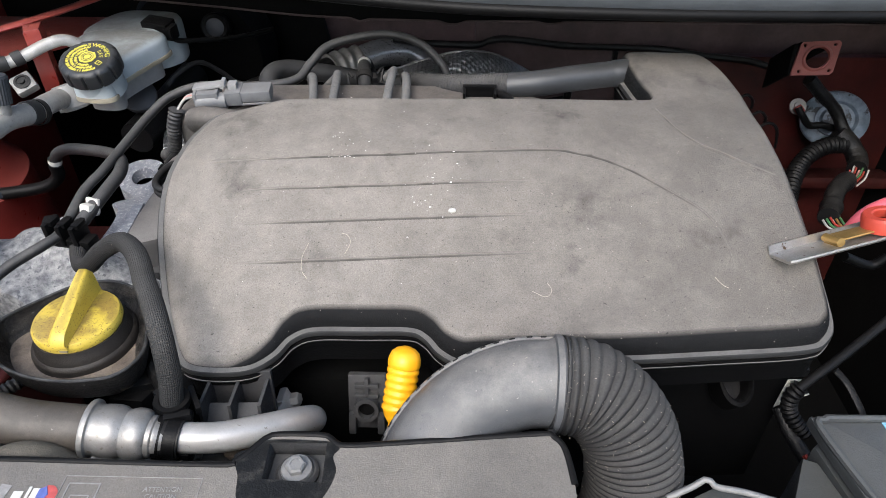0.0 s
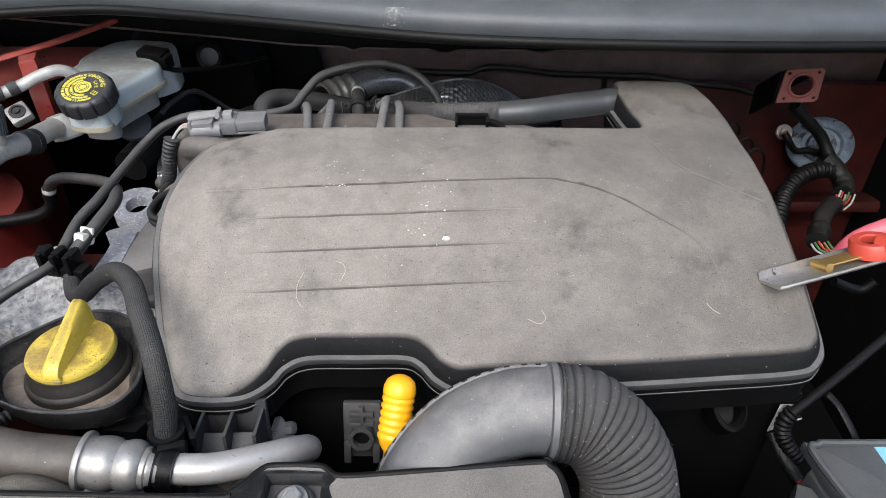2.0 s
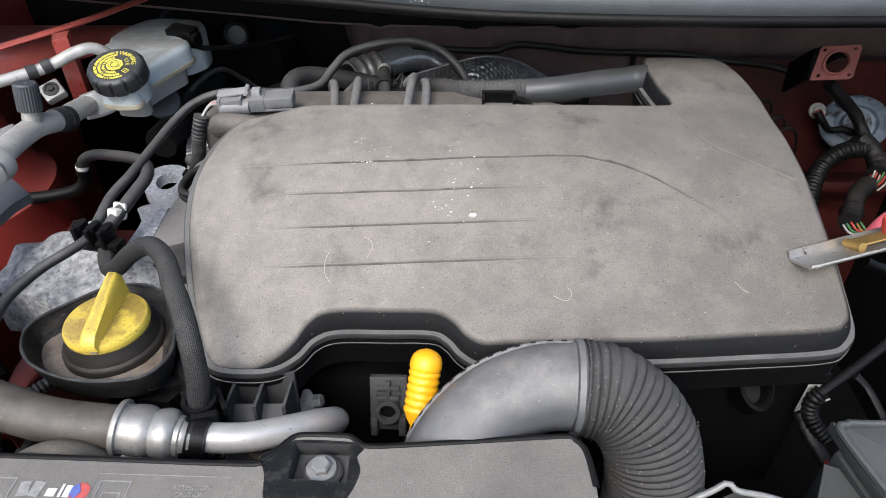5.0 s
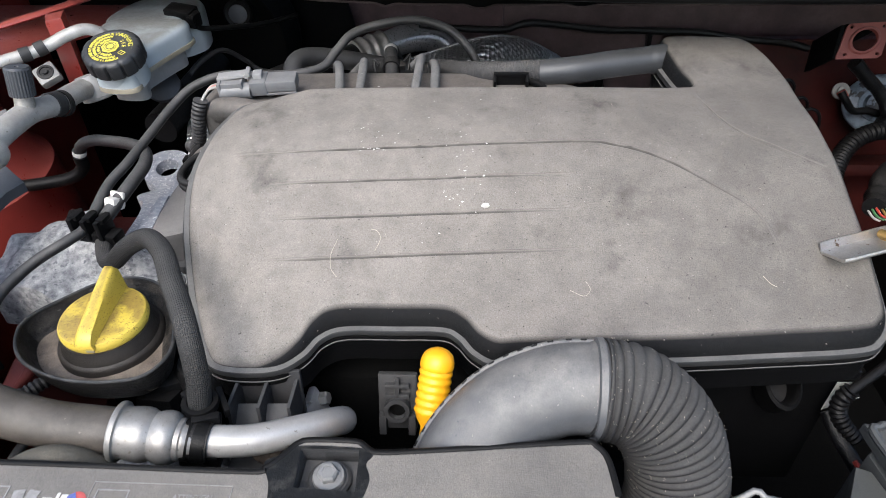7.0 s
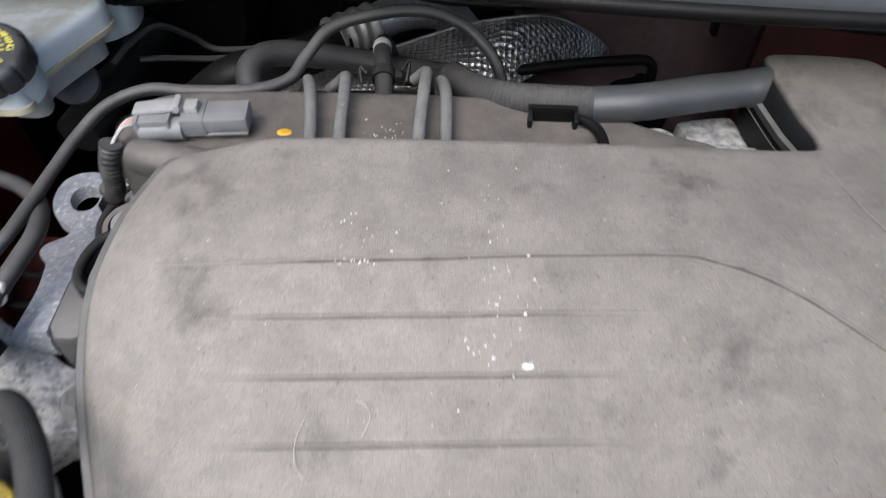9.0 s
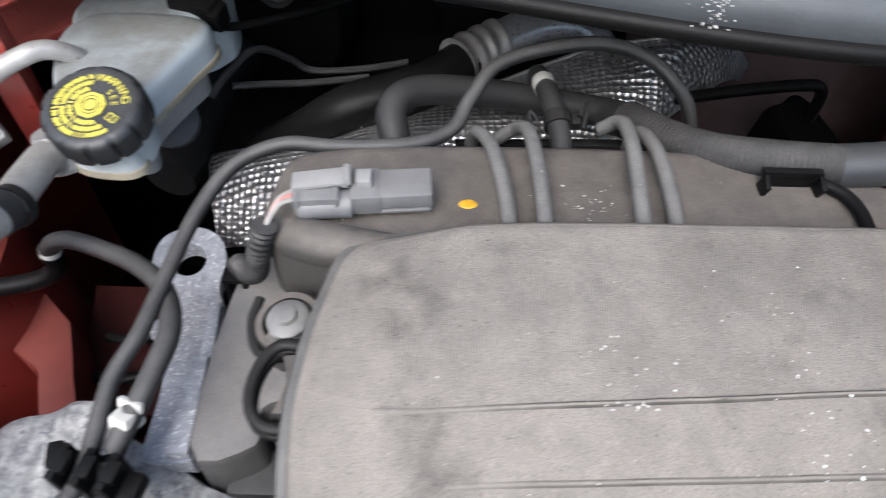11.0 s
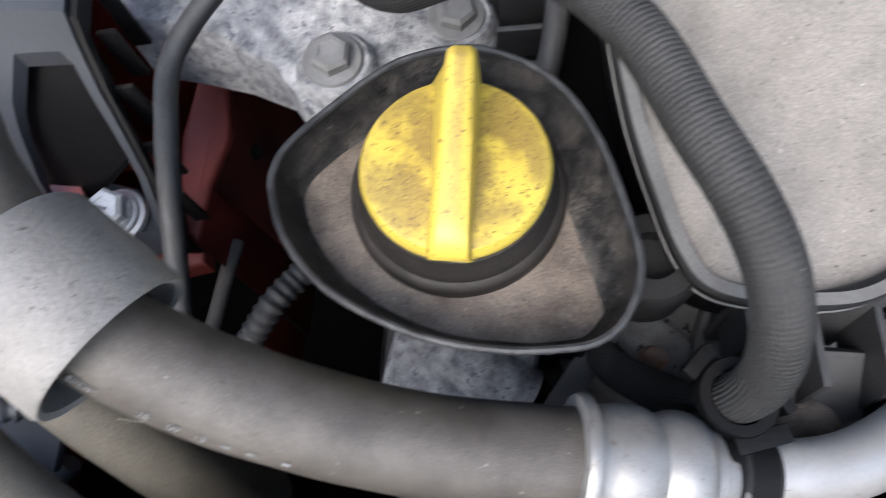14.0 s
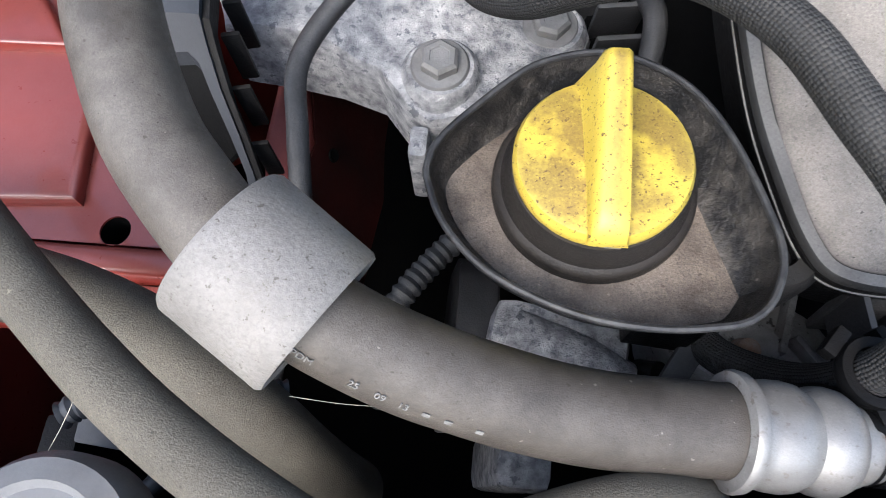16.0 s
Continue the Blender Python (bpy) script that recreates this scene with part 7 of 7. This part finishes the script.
single("drain_tube", tube([(-0.419, 0.452, 0.800), (-0.4205, 0.430, 0.802), (-0.423, 0.399, 0.800), (-0.430, 0.376, 0.79), (-0.436, 0.35, 0.77)], 0.0050, 12), M_TUBE, "thin grey drain tube low beside the red rail", "pipe")

single("trim_rail", slab([(-0.5042, 0.8102, 0.8000)[:2], (-0.4046, 0.8092, 0.8000)[:2], (-0.3828, 0.6724, 0.8000)[:2], (-0.4646, 0.6703, 0.8000)[:2]], 0.76, 0.80, 0.004), M_REDSHADE, "dull red chassis rail low beside the engine", "panel", kind="structure")
for pts in ([(-0.4563, 0.7370, 0.8200), (-0.4220, 0.7282, 0.8300), (-0.3944, 0.7428, 0.8300), (-0.3619, 0.7690, 0.8300)], [(-0.4536, 0.6971, 0.8200), (-0.4207, 0.6903, 0.8300), (-0.3892, 0.7026, 0.8300), (-0.3569, 0.7152, 0.8300)]):
    single("chassis_cable", tube(pts, 0.0045, 10), M_BLACK, "thin black cable crossing the red chassis rail", "cable", group="chassis cables")

mg = thing("belt_guard", "blue-grey plastic guard leaning forwards with a triangular opening", "guard")
g_out = [(-0.421, 0.597), (-0.432, 0.583), (-0.438, 0.564), (-0.4477, 0.5654), (-0.4382, 0.5115), (-0.4353, 0.4827), (-0.4327, 0.4710), (-0.4277, 0.4583), (-0.4234, 0.4456), (-0.4208, 0.4205), (-0.4854, 0.4167), (-0.4850, 0.4227),
         (-0.4888, 0.4446), (-0.4901, 0.4584), (-0.4878, 0.4678), (-0.4817, 0.4817), (-0.4770, 0.5045), (-0.4760, 0.5341), (-0.4780, 0.5617), (-0.478, 0.640)]
g_in = [(-0.4675, 0.4790), (-0.4447, 0.4802), (-0.4405, 0.4776), (-0.4378, 0.4699), (-0.4324, 0.4582), (-0.4277, 0.4465), (-0.4272, 0.4283), (-0.4785, 0.4236), (-0.4836, 0.4426), (-0.4820, 0.4587), (-0.4788, 0.4662)]


def guard_z(y):
    return 0.888 + 1.6 * (y - 0.432) if y < 0.4895 else 0.980 + 0.2 * (y - 0.4895)


def leaning(bm):
    """Bends a flat plate onto the guard's leaning face."""
    bmesh.ops.bisect_plane(bm, geom=bm.verts[:] + bm.edges[:] + bm.faces[:], plane_co=(0, 0.4895, 0), plane_no=(0, 1, 0))
    for v in bm.verts:
        v.co.z += guard_z(v.co.y)
    return bm


part("frame", leaning(plate_poly_hole(g_out, [g_in], -0.010, 0.0)), M_GREYP, mg, smooth=30)
part("edge_wall", leaning(slab([(-0.4440, 0.5654), (-0.4345, 0.5115), (-0.4316, 0.4827), (-0.4290, 0.4710), (-0.4240, 0.4583), (-0.4200, 0.4456), (-0.4170, 0.4205), (-0.4206, 0.4205), (-0.4232, 0.4456), (-0.4275, 0.4583), (-0.4325, 0.4710), (-0.4351, 0.4827), (-0.4380, 0.5115), (-0.4475, 0.5654)], -0.014, -0.003, 0)), M_BLACKD, mg)
# black sheet added behind the opening to keep it dark
part("duct_backing", leaning(slab([(-0.484, 0.486), (-0.434, 0.486), (-0.430, 0.462), (-0.452, 0.451), (-0.474, 0.441), (-0.500, 0.436), (-0.500, 0.462)], -0.026, -0.022, 0)), M_BLACK, mg, "black sheet behind the duct opening")
for i in range(5):
    y = 0.446 + 0.016 * i
    x = float(np.interp(y, (0.4456, 0.4583, 0.4827, 0.5115, 0.5843), (-0.4160, -0.4200, -0.4270, -0.4300, -0.4420)))
    part("rib", box((0.009, 0.0028, 0.034), pose(x - 0.001, y, guard_z(y) - 0.036, 0, 0, 12), 0.001), M_BLACKD, mg)
part("label", leaning(slab([(-0.4679, 0.5618), (-0.4560, 0.5621), (-0.4586, 0.5384), (-0.4717, 0.5378)], 0.0004, 0.0010, 0)), M_LABEL, mg, "small white printed label")
for i in range(5):
    part("print_bar", box((0.0010, 0.0060, 0.0003), pose(-0.4686 + 0.0019 * i, 0.5445, guard_z(0.5445) + 0.0013, 0, 0, -10), 0), M_BLACK, mg)
wb = thing("wing_bolt", "bright zinc flanged bolt on a steel bracket", "bolt")
WB = Vector((-0.452, 0.436, 0.880))
WD = (-0.10, -0.12, 1)
part("washer", lathe([(0.0148, -0.004), (0.0150, 0.0), (0.0135, 0.0012), (0.0, 0.0012)], axis(WB, WD), 32), M_ZINC, wb, "broad zinc washer")
part("spring_washer", lathe([(0.0128, 0.0014), (0.0130, 0.0040), (0.0120, 0.0050), (0.0, 0.0050)], axis(WB, WD), 32), M_ZINC, wb)
hexbolt("hex_head", tuple(WB + Vector(WD).normalized() * 0.0052), WD, 0.0104, 0.0100, wb, M_ZINC, 1.12, 0.4)
part("head_mark", box((0.0066, 0.0014, 0.0004), axis(WB + Vector(WD).normalized() * 0.0158, WD) @ pose(0, 0, 0, 0, 0, 30), 0), M_BOLT, wb)
part("bracket", slab([(-0.477, 0.435), (-0.472, 0.458), (-0.449, 0.454), (-0.429, 0.439), (-0.422, 0.424), (-0.449, 0.423)], 0.868, 0.8755, 0.002), M_GREYP, wb, "grey steel bracket")

# ---- things low down by the oil filler ----
pump = thing("coolant_pump_housing", "stained pale cast alloy pump housing below the oil tray", "pump housing")
part("casting", merge(box((0.075, 0.06, 0.10), pose(-0.262, 0.372, 0.825, 0, 0, -8), 0.012), tube([(-0.285, 0.385, 0.865), (-0.25, 0.372, 0.868), (-0.228, 0.362, 0.862)], 0.016, 16), box((0.03, 0.035, 0.12), pose(-0.28, 0.325, 0.80, 0, 6, 0), 0.008)), M_CAST, pump)
part("rusty_bolt", lathe([(0.0085, 0), (0.0085, 0.010), (0.006, 0.012), (0, 0.012)], axis((-0.236, 0.366, 0.862), (0.5, -0.3, 0.8)), 16), M_RUST, pump, "rusty bolt head")
part("stud", lathe([(0.007, 0), (0.007, 0.014), (0.0, 0.015)], axis((-0.218, 0.372, 0.862), (0.6, -0.2, 0.8)), 16), M_BLACK, pump)
oilf = thing("oil_filter_housing", "stained grey alloy housing low in the engine", "housing")
part("face", lathe([(0.045, -0.04), (0.045, 0.0), (0.040, 0.006), (0.012, 0.008), (0.0, 0.006)], axis((-0.160, 0.402, 0.815), (0.05, -0.5, 0.85)), 36), M_CAST, oilf)
part("boss", lathe([(0.008, 0), (0.008, 0.012), (0.004, 0.012), (0.0, 0.009)], axis((-0.178, 0.395, 0.825), (0.05, -0.5, 0.85)), 18), M_RUST, oilf)
hc = thing("cylinder_head_casting", "stained grey alloy casting with ribs below the oil tray", "casting")
part("face", slab(curve2([(-0.204, 0.412), (-0.152, 0.416), (-0.122, 0.396), (-0.130, 0.372), (-0.158, 0.362), (-0.186, 0.372), (-0.206, 0.388)], 4), 0.80, 0.872, 0.006), M_ALLOY, hc)
part("ledge", slab(curve2([(-0.196, 0.398), (-0.168, 0.404), (-0.150, 0.388), (-0.165, 0.374), (-0.192, 0.380)], 4), 0.872, 0.882, 0.004), M_ALLOY, hc)
for x, y, a in ((-0.186, 0.392, 20), (-0.148, 0.400, -15), (-0.134, 0.380, 40)):
    part("rib", box((0.004, 0.034, 0.012), pose(x, y, 0.878, 0, 0, a), 0.0015), M_ALLOY, hc)
part("stud", lathe([(0.006, 0), (0.006, 0.010), (0.0035, 0.012), (0.0, 0.012)], axis((-0.172, 0.384, 0.880), (0.1, -0.2, 1)), 16), M_RUST, hc, "rusty stud")
part("strap", box((0.012, 0.050, 0.004), pose(-0.206, 0.372, 0.905, 20, 10, -25), 0.001), M_FITTING, hc, "dark pressed strap")
part("bracket", box((0.030, 0.008, 0.028), pose(-0.150, 0.362, 0.893, 10, 0, 12), 0.002), M_FITTING, hc, "dark pressed bracket")
part("rail", tube([(-0.335, 0.350, 0.842), (-0.300, 0.345, 0.846), (-0.255, 0.342, 0.850)], 0.007, 14), M_ALLOY, hc)
belt = thing("drive_belt", "dark ribbed auxiliary drive belt and pulley", "belt")
for i in range(5):
    part("rib", box((0.006, 0.02, 0.30), pose(-0.318 + 0.0085 * i, 0.362, 0.72, 8, 0, 0), 0.002), M_FITTING, belt)
part("pulley", lathe([(0.06, -0.03), (0.062, -0.028), (0.062, 0.0), (0.05, 0.004), (0.03, 0.0), (0.0, 0.0)], axis((-0.325, 0.42, 0.70), (-1, 0, 0.1)), 40), M_FITTING, belt)
washer = thing("washer_filler", "pale grey plastic filler neck lid", "filler lid")
WM = Matrix.Translation((-0.4554, 0.2632, 0.9550))
part("lid", lathe([(0.040, -0.02), (0.041, -0.004), (0.038, 0.003), (0.030, 0.006), (0.027, 0.003), (0.012, 0.004), (0, 0.005)], WM, 44), M_GREYCON, washer)
part("arm", box((0.07, 0.022, 0.012), WM @ pose(0.05, -0.005, -0.008, 0, 10, -22), 0.005), M_GREYCON, washer)
sb = thing("sensor_bracket", "grey plastic sensor bracket beneath the hoses", "bracket")
part("shelf", box((0.05, 0.022, 0.006), Matrix.Translation((-0.4566, 0.3177, 0.9050)) @ pose(0, 0, 0, 10, 0, -4), 0.002), M_GREYP, sb)
part("post", box((0.018, 0.03, 0.05), Matrix.Translation((-0.4898, 0.3050, 0.8800)), 0.003), M_BLACK, sb)
part("rod", tube([(-0.4564, 0.2874, 0.8800), (-0.4353, 0.3095, 0.8900)], 0.005, 12), M_GREYP, sb)

# ---- loose dirt on the cover ----
def flakes():
    rng = random.Random(4)
    bm = bmesh.new()
    clusters = [(-0.070, 0.558, 0.010, 0.0012, 18, 0.0016), (-0.066, 0.578, 0.012, 0.006, 16, 0.0016), (0.005, 0.585, 0.010, 0.012, 14, 0.0012), (0.012, 0.560, 0.012, 0.010, 14, 0.0014),
                (0.018, 0.533, 0.012, 0.004, 12, 0.0019), (0.008, 0.513, 0.007, 0.004, 12, 0.0016), (-0.02, 0.50, 0.012, 0.02, 6, 0.0012), (-0.01, 0.62, 0.04, 0.02, 14, 0.0010),
                (0.03, 0.54, 0.15, 0.07, 46, 0.0007), (-0.08, 0.48, 0.08, 0.04, 16, 0.0008), (0.2, 0.5, 0.07, 0.06, 20, 0.0007), (-0.066, 0.700, 0.010, 0.010, 26, 0.0014), (-0.072, 0.690, 0.02, 0.012, 14, 0.0010)]
    for cx, cy, sx, sy, n, size in clusters:
        for _ in range(n):
            x, y = rng.gauss(cx, sx), rng.gauss(cy, sy)
            if not (-0.19 < x < 0.30 and (0.43 < y < 0.65 or 0.675 < y < 0.74)):
                continue
            s = size * rng.uniform(0.15, 0.65) * (1.6 if rng.random() < 0.08 else 1.0)
            a0 = rng.uniform(0, 6.3)
            z = top_z(y) + 0.0012 if y < 0.66 else 1.0462
            vs = [bm.verts.new((x + s * rng.uniform(0.6, 1.2) * math.cos(a0 + k * 1.2566), y + s * rng.uniform(0.5, 1.0) * math.sin(a0 + k * 1.2566), z + rng.uniform(0, 0.0004))) for k in range(5)]
            top = bm.verts.new((x, y, z + s * 0.45))
            for k in range(5):
                bm.faces.new((vs[k], vs[(k + 1) % 5], top))
            bm.faces.new(list(reversed(vs)))
    return bm


single("paint_flakes", flakes(), M_FLAKE, "scattered white paint flakes on the engine cover", "flakes", kind="stuff", smooth=0)
big = bmesh.new()
bmesh.ops.create_icosphere(big, subdivisions=2, radius=0.0030, matrix=Matrix.Translation((0.028, 0.507, top_z(0.507) + 0.002)) @ Matrix.Diagonal((1.15, 0.8, 0.7, 1)))
for v in big.verts:
    v.co += Vector((0.0012, 0.0009, 0.0007)) * noise.noise(v.co * 500)
single("paint_chip", big, M_FLAKE, "larger white paint chip on the engine cover", "paint chip", smooth=30)


def fibre(pts):
    return single("plant_fibre", tube([(x, y, top_z(y) + 0.0010 + h) for x, y, h in pts], 0.00020, 6, 0.002), M_FIBRE, "thin pale dry plant fibre lying on the cover", "fibre", group="loose fibres")


fibre([(-0.088, 0.480, 0), (-0.092, 0.468, 0.001), (-0.091, 0.458, 0.001), (-0.086, 0.452, 0)])
fibre([(-0.058, 0.472, 0), (-0.054, 0.480, 0.001), (-0.057, 0.486, 0.001), (-0.062, 0.488, 0)])
fibre([(0.092, 0.445, 0), (0.102, 0.440, 0.001), (0.107, 0.445, 0.001), (0.104, 0.452, 0)])
fibre([(0.236, 0.458, 0), (0.240, 0.452, 0.001), (0.245, 0.450, 0)])
for pts in ([(-0.4457, 0.3337, 0.9850), (-0.4488, 0.3240, 0.9700), (-0.4560, 0.3132, 0.9600), (-0.4649, 0.3028, 0.9500)],
            [(-0.3647, 0.3283, 0.9850), (-0.3462, 0.3280, 0.9800), (-0.3274, 0.3292, 0.9750)]):
    single("cobweb_thread", tube(pts, 0.00014, 5, 0.004), M_FIBRE, "fine pale cobweb thread between the hoses", "thread", group="cobweb threads")
dab = single("paint_dab", lathe([(0.0045, 0), (0.0038, 0.0008), (0.0015, 0.001), (0, 0.001)], Matrix.Translation((-0.141, 0.697, 1.0458)) @ Matrix.Diagonal((1.3, 0.9, 1, 1)), 14), M_AMBER, "dried yellow paint dab on the rocker cover", "paint dab")


def splash():
    """White droppings on the cowl edge."""
    rng = random.Random(9)
    bm = bmesh.new()
    for _ in range(90):
        x, u = rng.gauss(-0.026, 0.0055), rng.random()
        y = 0.728 - 0.016 * u + 0.004 * rng.random()
        z = 1.1685 - 0.014 * u * u
        s = rng.uniform(0.0002, 0.0007)
        bmesh.ops.create_icosphere(bm, subdivisions=1, radius=s, matrix=Matrix.Translation((x, y, z)) @ Matrix.Diagonal((rng.uniform(0.5, 1.1), rng.uniform(1.0, 2.4), 0.6, 1)))
    return bm


single("droppings", splash(), M_FLAKE, "dried white bird droppings on the cowl edge", "droppings", kind="stuff", smooth=0)


def lint():
    """Short pale hairs and specks caught on the hoses and the cover."""
    rng = random.Random(21)
    bm = bmesh.new()

    def hair(p, n, size):
        side = n.cross(Vector((rng.uniform(-1, 1), rng.uniform(-1, 1), rng.uniform(-1, 1)))).normalized()
        wide = n.cross(side) * rng.uniform(0.00004, 0.00009)
        pts = [p + n * 0.0004, p + side * size * 0.5 + n * 0.0012 * rng.random() + wide * rng.uniform(-4, 4) + n * 0.0004, p + side * size + n * 0.0004]
        rows = [(bm.verts.new(q - wide), bm.verts.new(q + wide), bm.verts.new(q + n * 0.00012)) for q in pts]
        for a, b in zip(rows, rows[1:]):
            for k in range(3):
                bm.faces.new((a[k], a[(k + 1) % 3], b[(k + 1) % 3], b[k]))

    for path, r, count, size in ((P_C, 0.0341, 420, 0.0014), (P_E, 0.0302, 30, 0.002), (P_H, 0.0159, 10, 0.0012), (P_B, 0.0081, 14, 0.0015)):
        C = spline(path, 0.002)
        for _ in range(count):
            i = rng.randrange(2, len(C) - 2)
            d = (C[i + 1] - C[i - 1]).normalized()
            n = Vector((rng.uniform(-1, 1), rng.uniform(-1, 0.6), rng.uniform(-0.1, 1)))
            n = (n - d * n.dot(d)).normalized()
            hair(C[i] + n * r, n, size * rng.uniform(0.3, 1.2))
    for _ in range(70):
        x, y = rng.uniform(-0.18, 0.30), rng.uniform(0.43, 0.65)
        hair(Vector((x, y, top_z(y) + 0.0008)), Vector((0, 0, 1)), 0.003 * rng.uniform(0.2, 1.2))
    return bm


single("lint", lint(), M_FIBRE, "short pale lint hairs caught on the hoses and cover", "lint", kind="stuff", smooth=0)
